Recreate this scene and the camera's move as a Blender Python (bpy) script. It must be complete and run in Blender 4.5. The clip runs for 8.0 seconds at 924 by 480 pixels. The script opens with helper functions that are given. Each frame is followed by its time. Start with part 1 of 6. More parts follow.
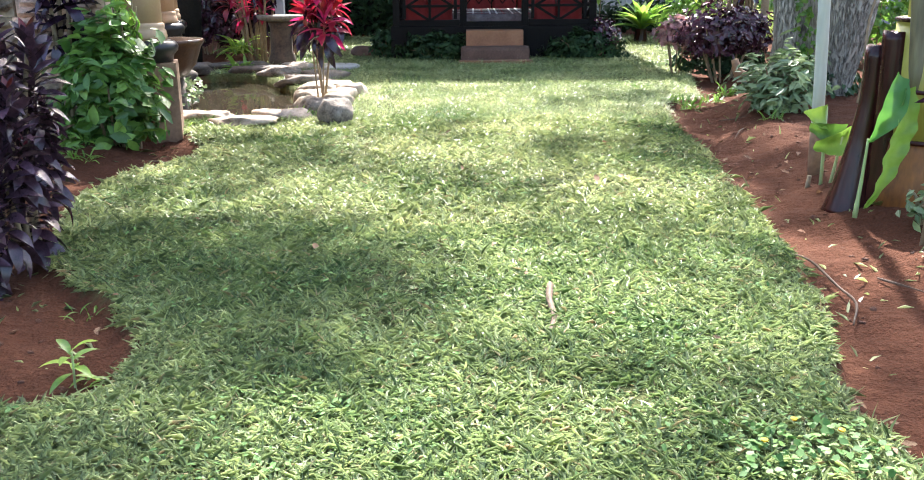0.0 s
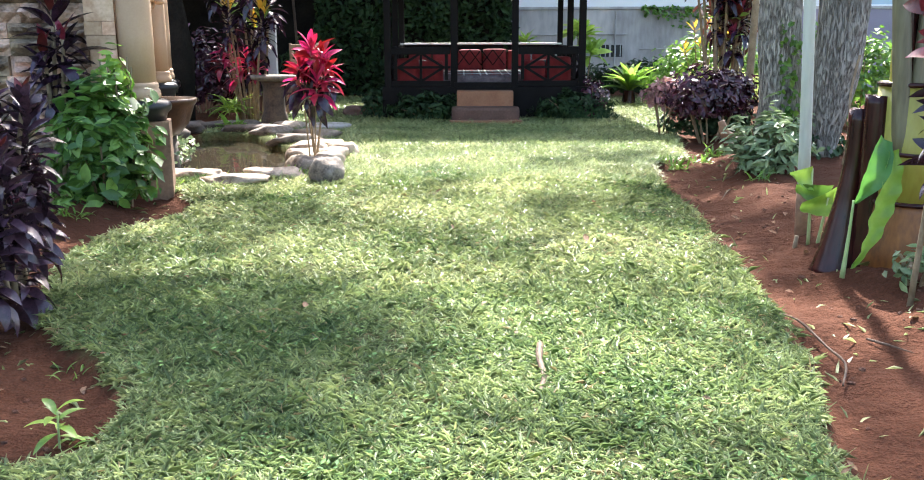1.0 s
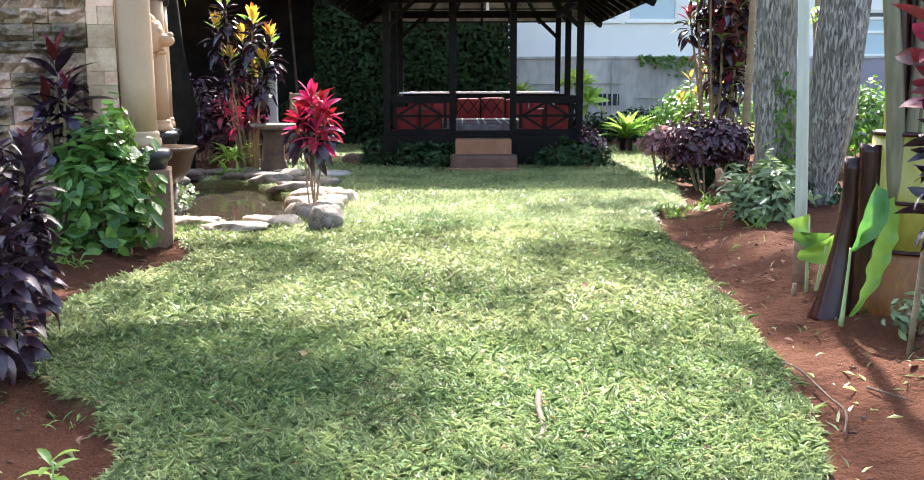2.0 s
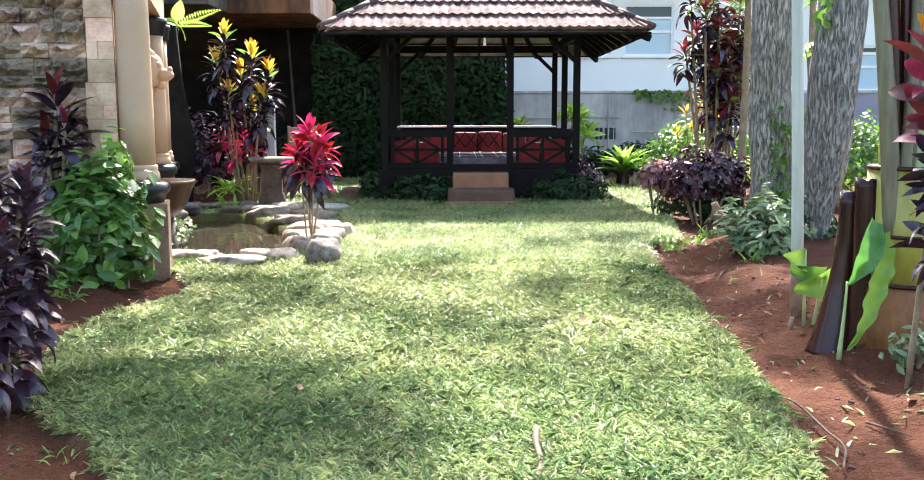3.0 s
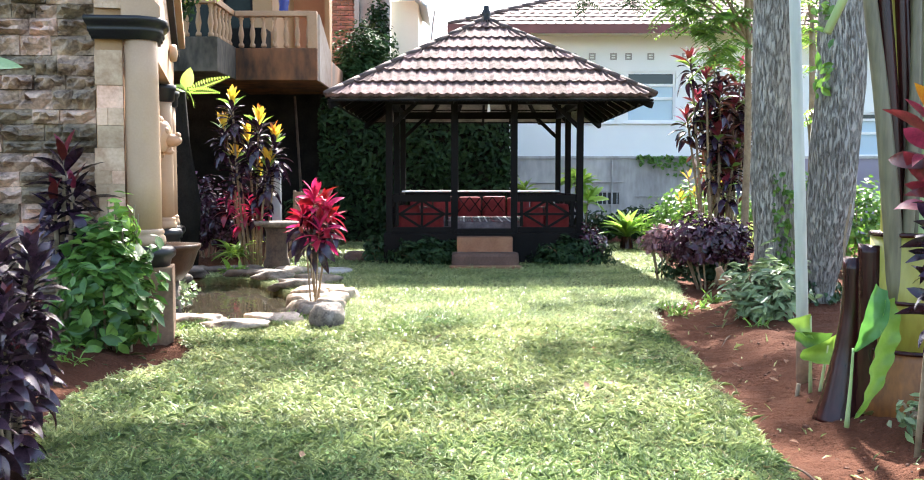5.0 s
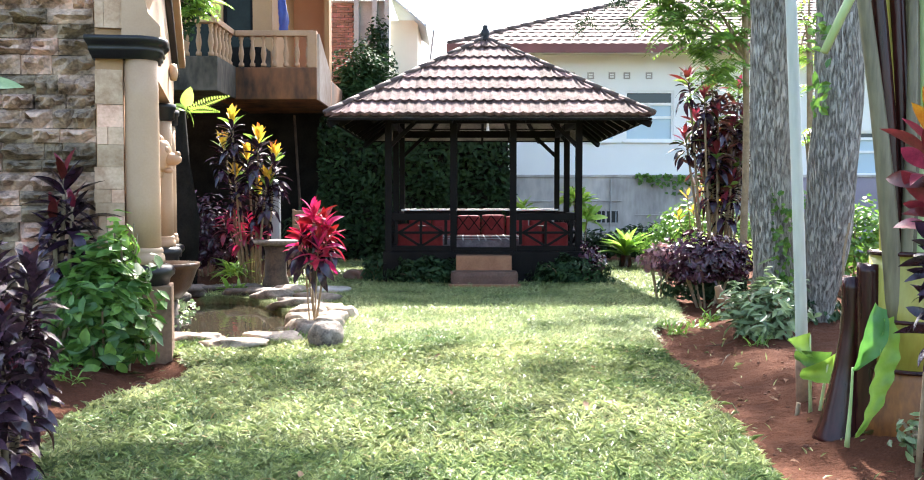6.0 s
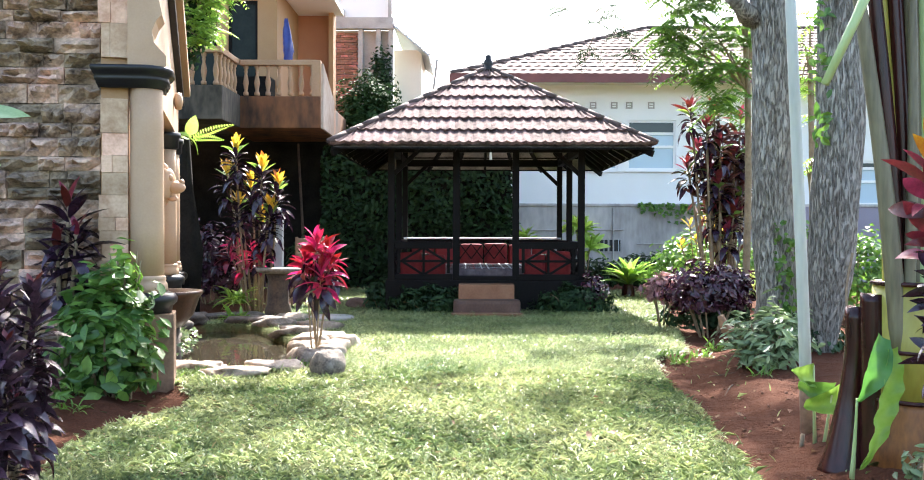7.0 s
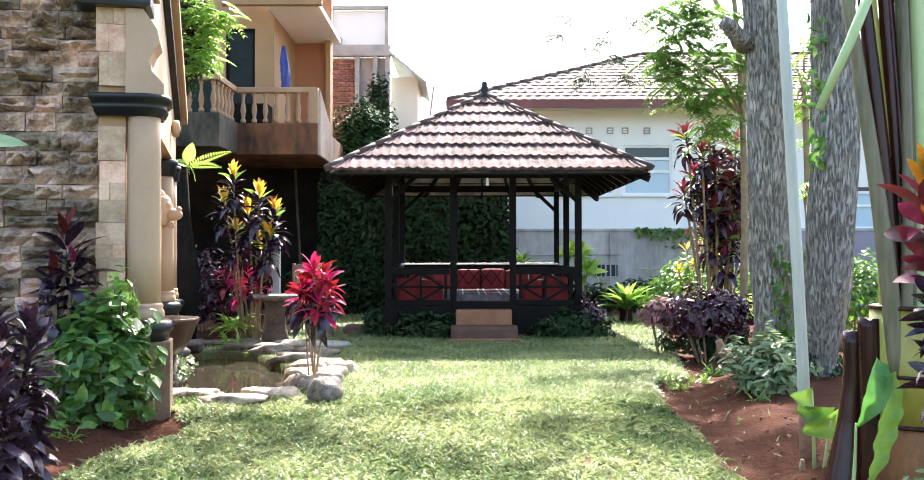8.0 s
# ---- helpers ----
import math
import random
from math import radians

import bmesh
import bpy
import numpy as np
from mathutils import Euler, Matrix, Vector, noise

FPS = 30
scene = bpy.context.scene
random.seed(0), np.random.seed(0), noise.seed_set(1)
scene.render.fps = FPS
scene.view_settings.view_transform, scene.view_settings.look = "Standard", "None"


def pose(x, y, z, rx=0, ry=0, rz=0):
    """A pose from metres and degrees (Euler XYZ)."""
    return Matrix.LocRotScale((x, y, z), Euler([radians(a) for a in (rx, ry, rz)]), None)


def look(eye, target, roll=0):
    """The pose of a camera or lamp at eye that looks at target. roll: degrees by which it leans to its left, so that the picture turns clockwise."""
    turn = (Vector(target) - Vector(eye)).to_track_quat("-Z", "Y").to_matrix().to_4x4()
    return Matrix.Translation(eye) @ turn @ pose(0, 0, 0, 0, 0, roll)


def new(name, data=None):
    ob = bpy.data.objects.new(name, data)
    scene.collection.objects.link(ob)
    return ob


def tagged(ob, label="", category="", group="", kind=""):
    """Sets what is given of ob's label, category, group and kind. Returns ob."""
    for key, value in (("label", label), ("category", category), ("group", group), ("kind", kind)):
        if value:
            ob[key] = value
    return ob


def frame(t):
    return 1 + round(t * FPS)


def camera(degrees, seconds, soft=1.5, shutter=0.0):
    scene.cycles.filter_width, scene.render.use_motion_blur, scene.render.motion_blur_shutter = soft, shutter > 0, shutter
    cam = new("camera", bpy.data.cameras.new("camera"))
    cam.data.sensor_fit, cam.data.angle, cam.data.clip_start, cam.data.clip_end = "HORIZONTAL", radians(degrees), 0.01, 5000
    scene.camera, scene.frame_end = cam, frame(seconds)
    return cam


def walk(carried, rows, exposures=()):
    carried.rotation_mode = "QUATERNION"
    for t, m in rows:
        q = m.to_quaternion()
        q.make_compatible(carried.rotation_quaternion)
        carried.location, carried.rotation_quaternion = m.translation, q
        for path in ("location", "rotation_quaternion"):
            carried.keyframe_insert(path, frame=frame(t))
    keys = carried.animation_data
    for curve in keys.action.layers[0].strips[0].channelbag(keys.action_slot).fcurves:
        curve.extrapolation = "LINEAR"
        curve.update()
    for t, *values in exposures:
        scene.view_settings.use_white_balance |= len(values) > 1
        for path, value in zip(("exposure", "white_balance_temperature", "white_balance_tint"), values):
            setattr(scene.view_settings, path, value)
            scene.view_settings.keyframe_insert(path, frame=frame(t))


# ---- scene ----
# camera and walk: a low stand, tilting up from the lawn to the roofs
cam = camera(54.13, 8.0, soft=1.0)
EYE = 1.2
ROWS = [
    (0.0, -16.45, 0.52, 0.77),
    (0.5, -14.72, 0.69, 0.35),
    (1.0, -12.79, 0.15, 0.10),
    (1.5, -11.40, 0.04, 0.07),
    (2.0, -9.82, 0.15, 0.00),
    (3.5, -6.81, 0.07, -0.22),
    (4.0, -5.63, 0.02, 0.06),
    (4.5, -4.51, 0.00, 0.10),
    (6.0, -2.54, 0.00, 0.02),
    (6.5, -1.78, 0.00, 0.11),
    (7.0, -0.75, -0.16, 0.19),
    (7.5, 0.02, -0.05, 0.12),
    (8.0, 0.86, 0.11, 0.01),
]


def stand(pitch, roll, yaw):
    d = radians(pitch - 0.86)
    return pose(0, -0.162 * d, EYE + 0.132 * d, 0, 0, yaw) @ pose(0, 0, 0, pitch) @ pose(0, 0, 0, 0, roll) @ pose(0, 0, 0, 90)


walk(cam, [(t, stand(p, r, y)) for t, p, r, y in ROWS], exposures=[(0.0, 2.35), (2.0, 2.43), (4.0, 2.53), (6.5, 2.52), (8.0, 2.46)])

# world and sun
SUN = Vector((0.29, 2.2, 2.32)).normalized()
world = bpy.data.worlds.new("sky")
scene.world = world
world.use_nodes = True
nt = world.node_tree
sky = nt.nodes.new("ShaderNodeTexSky")
sky.sky_type = "NISHITA"
sky.sun_disc = False
sky.sun_elevation = math.asin(SUN.z)
sky.sun_rotation = math.atan2(SUN.x, SUN.y)
sky.dust_density = 3.0
bg = nt.nodes["Background"]
bg.inputs["Strength"].default_value = 0.145
nt.links.new(sky.outputs["Color"], bg.inputs["Color"])
sun = new("sun", bpy.data.lights.new("sun", "SUN"))
sun.data.energy, sun.data.angle, sun.data.color = 4.8, radians(0.9), (1.0, 0.945, 0.915)
sun.matrix_world = look(SUN * 40, (0, 0, 0))


# materials
def mat(name, a, b, rough=0.7, scale=6.0, fine=60.0, bump=0.3, metal=0.0, trans=0.0, vary=0.0, per="", coat=0.0, stretch=(1, 1, 1), dist=0.01, spec=0.5, wide=False):
    """Two colours mixed by large and fine noise, relief, and a share of light let through."""
    m = bpy.data.materials.new(name)
    m.use_nodes = True
    n, l = m.node_tree.nodes, m.node_tree.links
    p = n["Principled BSDF"]
    tc = n.new("ShaderNodeTexCoord")
    mp = n.new("ShaderNodeMapping")
    mp.inputs["Scale"].default_value = stretch
    l.new(n.new("ShaderNodeNewGeometry").outputs["Position"] if wide else tc.outputs["Object"], mp.inputs["Vector"])
    big, small = n.new("ShaderNodeTexNoise"), n.new("ShaderNodeTexNoise")
    big.inputs["Scale"].default_value, small.inputs["Scale"].default_value = scale, fine
    big.inputs["Detail"].default_value, small.inputs["Detail"].default_value = 5, 4
    l.new(mp.outputs[0], big.inputs["Vector"])
    l.new(mp.outputs[0], small.inputs["Vector"])
    add = n.new("ShaderNodeMath")
    add.operation = "MULTIPLY_ADD"
    l.new(small.outputs["Fac"], add.inputs[0])
    add.inputs[1].default_value = 0.5
    l.new(big.outputs["Fac"], add.inputs[2])
    ramp = n.new("ShaderNodeMapRange")
    ramp.inputs["From Min"].default_value, ramp.inputs["From Max"].default_value = 0.5, 1.0
    l.new(add.outputs[0], ramp.inputs["Value"])
    mix = n.new("ShaderNodeMix")
    mix.data_type = "RGBA"
    mix.inputs["A"].default_value, mix.inputs["B"].default_value = (*a, 1), (*b, 1)
    l.new(ramp.outputs[0], mix.inputs["Factor"])
    col = mix.outputs["Result"]
    if per:
        src = n.new("ShaderNodeObjectInfo").outputs["Random"] if per == "object" else n.new("ShaderNodeNewGeometry").outputs["Random Per Island"]
        mr = n.new("ShaderNodeMapRange")
        mr.inputs["To Min"].default_value, mr.inputs["To Max"].default_value = 1 - vary, 1 + vary
        l.new(src, mr.inputs["Value"])
        hs = n.new("ShaderNodeHueSaturation")
        hs.inputs["Saturation"].default_value = 1.0
        l.new(mr.outputs[0], hs.inputs["Value"])
        hr = n.new("ShaderNodeMapRange")
        hr.inputs["To Min"].default_value, hr.inputs["To Max"].default_value = 0.5 + 0.04 * vary, 0.5 - 0.04 * vary
        l.new(src, hr.inputs["Value"])
        l.new(hr.outputs[0], hs.inputs["Hue"])
        l.new(col, hs.inputs["Color"])
        col = hs.outputs["Color"]
    l.new(col, p.inputs["Base Color"])
    p.inputs["Roughness"].default_value, p.inputs["Metallic"].default_value = rough, metal
    p.inputs["Coat Weight"].default_value = coat
    p.inputs["Specular IOR Level"].default_value = spec
    if bump:
        bp = n.new("ShaderNodeBump")
        bp.inputs["Strength"].default_value, bp.inputs["Distance"].default_value = bump, dist
        l.new(add.outputs[0], bp.inputs["Height"])
        l.new(bp.outputs[0], p.inputs["Normal"])
    if trans:
        tb = n.new("ShaderNodeBsdfTranslucent")
        l.new(col, tb.inputs["Color"])
        ms = n.new("ShaderNodeMixShader")
        ms.inputs[0].default_value = trans
        l.new(p.outputs[0], ms.inputs[1])
        l.new(tb.outputs[0], ms.inputs[2])
        l.new(ms.outputs[0], n["Material Output"].inputs["Surface"])
    return m


GRASS = mat("grass", (0.085, 0.165, 0.042), (0.43, 0.47, 0.21), 0.4, 1.1, 25, 0, trans=0.34, vary=0.45, per="island")
GREENER = mat("fresh_grass", (0.064, 0.146, 0.039), (0.38, 0.46, 0.192), 0.42, 1.3, 25, 0, trans=0.34, vary=0.5, per="island")
DRYGRASS = mat("dry_grass", (0.32, 0.27, 0.13), (0.45, 0.38, 0.2), 0.6, 3, 25, 0, trans=0.25, vary=0.3, per="island")
SOIL = mat("soil", (0.075, 0.03, 0.017), (0.2, 0.095, 0.056), 0.95, 1.6, 45, 0.9, dist=0.02)
STONE = mat("wall_stone", (0.045, 0.027, 0.017), (0.66, 0.48, 0.34), 0.85, 5.5, 38, 1.0, vary=0.5, per="object", dist=0.02, wide=True)
CLAD = mat("pier_stone", (0.43, 0.235, 0.135), (0.76, 0.53, 0.36), 0.75, 7, 45, 0.5, vary=0.3, per="object", wide=True)
MORTAR = mat("mortar", (0.035, 0.03, 0.026), (0.09, 0.075, 0.062), 0.95, 6, 60, 0.5)
BEIGE = mat("beige_paint", (0.4, 0.252, 0.145), (0.47, 0.315, 0.195), 0.6, 3, 70, 0.08)
BLACKP = mat("black_paint", (0.008, 0.008, 0.009), (0.018, 0.018, 0.02), 0.35, 4, 60, 0.1, spec=0.35)
DARKWOOD = mat("dark_stained_wood", (0.0035, 0.003, 0.003), (0.009, 0.0075, 0.007), 0.65, 5, 60, 0.25, stretch=(1, 1, 0.2), spec=0.12)
ROOFTILE = mat("roof_tile", (0.035, 0.022, 0.02), (0.235, 0.158, 0.148), 0.85, 6.5, 42, 0.6, vary=0.28, per="object", spec=0.1, wide=True)
ROOFGREY = mat("far_roof_tile", (0.12, 0.08, 0.072), (0.22, 0.16, 0.145), 0.85, 1.2, 9, 0.3, vary=0.2, per="island", spec=0.1, wide=True)
RIDGE = mat("ridge_mortar", (0.05, 0.034, 0.03), (0.13, 0.092, 0.082), 0.85, 6, 50, 0.5)
WHITE = mat("white_paint", (0.78, 0.77, 0.74), (0.84, 0.83, 0.8), 0.6, 1.2, 50, 0.05)
CREAM = mat("cream_paint", (0.72, 0.68, 0.55), (0.8, 0.76, 0.62), 0.6, 1.2, 50, 0.05)
GREYW = mat("grey_plaster", (0.26, 0.235, 0.22), (0.57, 0.53, 0.49), 0.9, 1.1, 9, 0.3, stretch=(1, 1, 0.35), spec=0.1)
PURPLEG = mat("purple_grey_paint", (0.24, 0.2, 0.25), (0.3, 0.26, 0.31), 0.7, 2, 40, 0.1)
MAROON = mat("maroon_fascia", (0.13, 0.035, 0.03), (0.2, 0.06, 0.05), 0.5, 3, 40, 0.1)
ORANGE = mat("orange_wall", (0.38, 0.17, 0.09), (0.45, 0.215, 0.12), 0.7, 1.5, 50, 0.05)
TAN = mat("tan_wall", (0.33, 0.185, 0.085), (0.41, 0.24, 0.115), 0.7, 1.5, 50, 0.05)
STAINED = mat("stained_concrete", (0.018, 0.015, 0.012), (0.27, 0.11, 0.042), 0.85, 2.2, 9, 0.3, stretch=(1, 1, 0.4))
MOSSCON = mat("mossy_concrete", (0.018, 0.017, 0.013), (0.15, 0.125, 0.095), 0.9, 2.4, 12, 0.4, stretch=(1, 1, 0.45))
CONCRETE = mat("concrete", (0.28, 0.26, 0.24), (0.46, 0.43, 0.4), 0.85, 3, 40, 0.3)
# base colour taken almost to black to carry deep shade, over a mossy tone
DARKWALL = mat("mossy_shade_wall", (0.005, 0.005, 0.0045), (0.02, 0.018, 0.015), 0.95, 3, 30, 0.6, spec=0.1)
BRICKM = mat("brick_red", (0.2, 0.075, 0.05), (0.42, 0.19, 0.13), 0.85, 4, 30, 0.3, vary=0.45, per="object", wide=True)
PALE = mat("pale_rock", (0.12, 0.085, 0.056), (0.5, 0.4, 0.3), 0.85, 9, 50, 0.5, vary=0.2, per="object")
GREYROCK = mat("grey_rock", (0.045, 0.034, 0.025), (0.28, 0.23, 0.18), 0.85, 12, 60, 0.8)
DARKROCK = mat("dark_rock", (0.018, 0.014, 0.011), (0.14, 0.11, 0.085), 0.85, 9, 55, 0.6, vary=0.3, per="object")
BROWNWET = mat("wet_brown_stone", (0.014, 0.006, 0.003), (0.07, 0.032, 0.014), 0.3, 6, 45, 0.3, spec=0.4)
STEPM = mat("step_terracotta", (0.2, 0.085, 0.04), (0.33, 0.16, 0.085), 0.75, 4, 40, 0.2)
STEPD = mat("step_dark", (0.06, 0.03, 0.02), (0.15, 0.085, 0.06), 0.75, 4, 40, 0.2)
REDFAB = mat("red_fabric", (0.16, 0.008, 0.01), (0.3, 0.025, 0.025), 0.8, 9, 80, 0.2)
PLAID = mat("checked_fabric", (0.07, 0.05, 0.055), (0.2, 0.16, 0.16), 0.8, 14, 70, 0.1)
BARK = mat("grey_bark", (0.05, 0.04, 0.032), (0.5, 0.46, 0.4), 0.95, 5, 26, 1.0, stretch=(1, 1, 0.2), dist=0.05)


def furrowed_bark(m):
    """Uneven grey ridges parted by short upright dark cracks, over broad stains."""
    n, l = m.node_tree.nodes, m.node_tree.links
    p = n["Principled BSDF"]
    tc = n.new("ShaderNodeTexCoord")

    def layer(scale, detail, low, high):
        mp = n.new("ShaderNodeMapping")
        mp.inputs["Scale"].default_value = scale
        l.new(tc.outputs["Object"], mp.inputs["Vector"])
        t = n.new("ShaderNodeTexNoise")
        t.inputs["Scale"].default_value, t.inputs["Detail"].default_value = 1.0, detail
        t.inputs["Roughness"].default_value, t.inputs["Distortion"].default_value = 0.62, 0.5
        l.new(mp.outputs[0], t.inputs["Vector"])
        r = n.new("ShaderNodeMapRange")
        r.inputs["From Min"].default_value, r.inputs["From Max"].default_value = low, high
        l.new(t.outputs["Fac"], r.inputs["Value"])
        return r.outputs[0]

    crack, stain = layer((50, 50, 10), 6, 0.34, 0.55), layer((3, 3, 1.6), 5, 0.35, 0.68)

    def blend(a, b, f):
        c = n.new("ShaderNodeMix")
        c.data_type = "RGBA"
        for k, v in (("A", a), ("B", b)):
            if isinstance(v, tuple):
                c.inputs[k].default_value = v
            else:
                l.new(v, c.inputs[k])
        l.new(f, c.inputs["Factor"])
        return c.outputs["Result"]

    plate = blend((0.24, 0.225, 0.19, 1), (0.42, 0.41, 0.36, 1), stain)
    l.new(blend((0.085, 0.075, 0.06, 1), plate, crack), p.inputs["Base Color"])
    bp = n.new("ShaderNodeBump")
    bp.inputs["Strength"].default_value, bp.inputs["Distance"].default_value = 1.0, 0.025
    l.new(crack, bp.inputs["Height"])
    l.new(bp.outputs[0], p.inputs["Normal"])


furrowed_bark(BARK)
STEM = mat("thin_stem", (0.16, 0.11, 0.06), (0.3, 0.23, 0.14), 0.8, 12, 60, 0.3)
POLE = mat("weathered_bamboo", (0.34, 0.37, 0.33), (0.5, 0.53, 0.48), 0.55, 5, 40, 0.15, stretch=(1, 1, 0.15))
GREENSTALK = mat("green_stalk", (0.3, 0.42, 0.16), (0.42, 0.52, 0.26), 0.4, 8, 60, 0.1, stretch=(1, 1, 0.2))
YGSTEM = mat("yellow_green_stem", (0.24, 0.2, 0.03), (0.42, 0.4, 0.08), 0.4, 4, 40, 0.15, stretch=(1, 1, 0.3))
SHEATH = mat("brown_sheath", (0.008, 0.0025, 0.0025), (0.055, 0.012, 0.01), 0.24, 5, 50, 0.35, stretch=(1, 1, 0.15), spec=0.3)
SHEATHG = mat("grey_green_sheath", (0.07, 0.06, 0.035), (0.24, 0.22, 0.13), 0.5, 4, 50, 0.2, stretch=(1, 1, 0.12))
BARE = mat("rusty_stem_base", (0.07, 0.022, 0.007), (0.34, 0.13, 0.025), 0.5, 4, 40, 0.3, stretch=(1, 1, 0.4))
BLUE = mat("blue_sheet", (0.01, 0.02, 0.16), (0.02, 0.045, 0.27), 0.4, 5, 30, 0.3)
STEEL = mat("grey_steel", (0.35, 0.38, 0.42), (0.45, 0.48, 0.52), 0.45, 4, 60, 0.05, metal=0.4)
WOODB = mat("brown_wood", (0.2, 0.11, 0.06), (0.34, 0.2, 0.11), 0.7, 5, 60, 0.3, stretch=(0.2, 1, 1))
TWIG = mat("pale_root", (0.045, 0.026, 0.016), (0.14, 0.09, 0.055), 0.8, 12, 60, 0.3)
DRYLEAF = mat("dry_leaf", (0.13, 0.07, 0.035), (0.32, 0.2, 0.11), 0.8, 12, 60, 0.2, trans=0.2, vary=0.3, per="object")
FLOWER = mat("yellow_flower", (0.8, 0.55, 0.02), (0.85, 0.65, 0.05), 0.5, 12, 60, 0, trans=0.3)
BATHM = mat("bath_stone", (0.03, 0.018, 0.011), (0.12, 0.075, 0.047), 0.85, 5, 40, 0.5)
PEDEST = mat("pedestal_stone", (0.1, 0.052, 0.028), (0.33, 0.2, 0.12), 0.8, 4, 35, 0.4)
CEILW = mat("roof_underside", (0.07, 0.06, 0.05), (0.3, 0.27, 0.23), 0.8, 4, 40, 0.1)


def leafmat(name, a, b, trans=0.3, rough=0.32, vary=0.35, per="island"):
    return mat(name, a, b, rough, 5, 30, 0.1, trans=trans, vary=vary, per=per)


L_GREEN = leafmat("leaf_green", (0.07, 0.17, 0.025), (0.17, 0.31, 0.05), 0.35)
L_SHRUB = leafmat("leaf_shrub", (0.045, 0.115, 0.02), (0.15, 0.29, 0.055), 0.3, 0.4, 0.55)
L_BRIGHT = leafmat("leaf_bright", (0.16, 0.32, 0.04), (0.3, 0.46, 0.09), 0.45)
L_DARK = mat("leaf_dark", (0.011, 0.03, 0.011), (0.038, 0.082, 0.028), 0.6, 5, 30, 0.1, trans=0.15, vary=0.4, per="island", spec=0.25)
L_SAGE = leafmat("leaf_sage", (0.085, 0.155, 0.055), (0.3, 0.38, 0.19), 0.3)
L_LIME = leafmat("leaf_lime", (0.38, 0.48, 0.1), (0.6, 0.65, 0.25), 0.4)
L_PURP = leafmat("leaf_purple", (0.022, 0.009, 0.016), (0.1, 0.036, 0.058), 0.15, 0.2, 0.5)
L_DARKO = leafmat("leaf_blackish_single", (0.024, 0.015, 0.022), (0.085, 0.042, 0.062), 0.08, 0.24, 0.4, "object")
L_PURPO = leafmat("leaf_purple_single", (0.014, 0.008, 0.016), (0.045, 0.02, 0.04), 0.08, 0.25, 0.4, "object")
L_REDO = leafmat("leaf_red_single", (0.2, 0.008, 0.035), (0.48, 0.02, 0.07), 0.35, 0.3, 0.5, "object")
L_MAROONO = leafmat("leaf_maroon_single", (0.1, 0.012, 0.02), (0.24, 0.03, 0.04), 0.3, 0.3, 0.5, "object")
L_YELO = leafmat("leaf_yellow_single", (0.6, 0.34, 0.03), (0.75, 0.55, 0.06), 0.4, 0.35, 0.3, "object")
L_ORANGEO = leafmat("leaf_orange_single", (0.5, 0.12, 0.015), (0.7, 0.3, 0.03), 0.4, 0.3, 0.4, "object")
L_GREENO = leafmat("leaf_green_single", (0.1, 0.22, 0.03), (0.24, 0.4, 0.07), 0.4, 0.35, 0.3, "object")
L_LIMEO = leafmat("leaf_lime_single", (0.25, 0.42, 0.05), (0.42, 0.58, 0.12), 0.45, 0.35, 0.25, "object")
L_BANANA = leafmat("banana_leaf", (0.04, 0.15, 0.025), (0.08, 0.23, 0.045), 0.35, 0.35, 0.2, "object")
L_BANANAL = leafmat("banana_leaf_light", (0.17, 0.33, 0.04), (0.26, 0.43, 0.08), 0.4, 0.35, 0.2, "object")

GLASS = bpy.data.materials.new("window_glass")
GLASS.use_nodes = True
_p = GLASS.node_tree.nodes["Principled BSDF"]
_p.inputs["Base Color"].default_value = (0.03, 0.045, 0.05, 1)
_p.inputs["Roughness"].default_value = 0.06
_p.inputs["Specular IOR Level"].default_value = 0.35
SHADEGLASS = mat("dark_door_glass", (0.012, 0.016, 0.014), (0.02, 0.026, 0.022), 0.25, 3, 20, 0, spec=0.08)
PALEBOARD = mat("weathered_board", (0.3, 0.21, 0.14), (0.5, 0.42, 0.34), 0.8, 2, 20, 0.2, stretch=(1, 1, 0.4))
RAILM = mat("balcony_beige", (0.33, 0.19, 0.1), (0.45, 0.275, 0.155), 0.65, 2.5, 40, 0.1)
PANE = bpy.data.materials.new("pale_window_glass")
PANE.use_nodes = True
_p = PANE.node_tree.nodes["Principled BSDF"]
_p.inputs["Base Color"].default_value = (0.4, 0.52, 0.6, 1)
_p.inputs["Roughness"].default_value = 0.12
WATER = bpy.data.materials.new("pond_water")
WATER.use_nodes = True
_n, _l = WATER.node_tree.nodes, WATER.node_tree.links
_p = _n["Principled BSDF"]
_p.inputs["Base Color"].default_value = (0.034, 0.029, 0.019, 1)
_p.inputs["Roughness"].default_value = 0.06
_w = _n.new("ShaderNodeTexNoise")
_w.inputs["Scale"].default_value = 14
_b = _n.new("ShaderNodeBump")
_b.inputs["Strength"].default_value, _b.inputs["Distance"].default_value = 0.25, 0.01
_l.new(_w.outputs["Fac"], _b.inputs["Height"])
_l.new(_b.outputs[0], _p.inputs["Normal"])


# ---- mesh helpers ----
def mesh(name, verts, faces, material, smooth=False):
    me = bpy.data.meshes.new(name)
    me.from_pydata([tuple(v) for v in verts], [], faces)
    me.materials.append(material)
    if smooth:
        me.polygons.foreach_set("use_smooth", [True] * len(me.polygons))
    me.update()
    return me


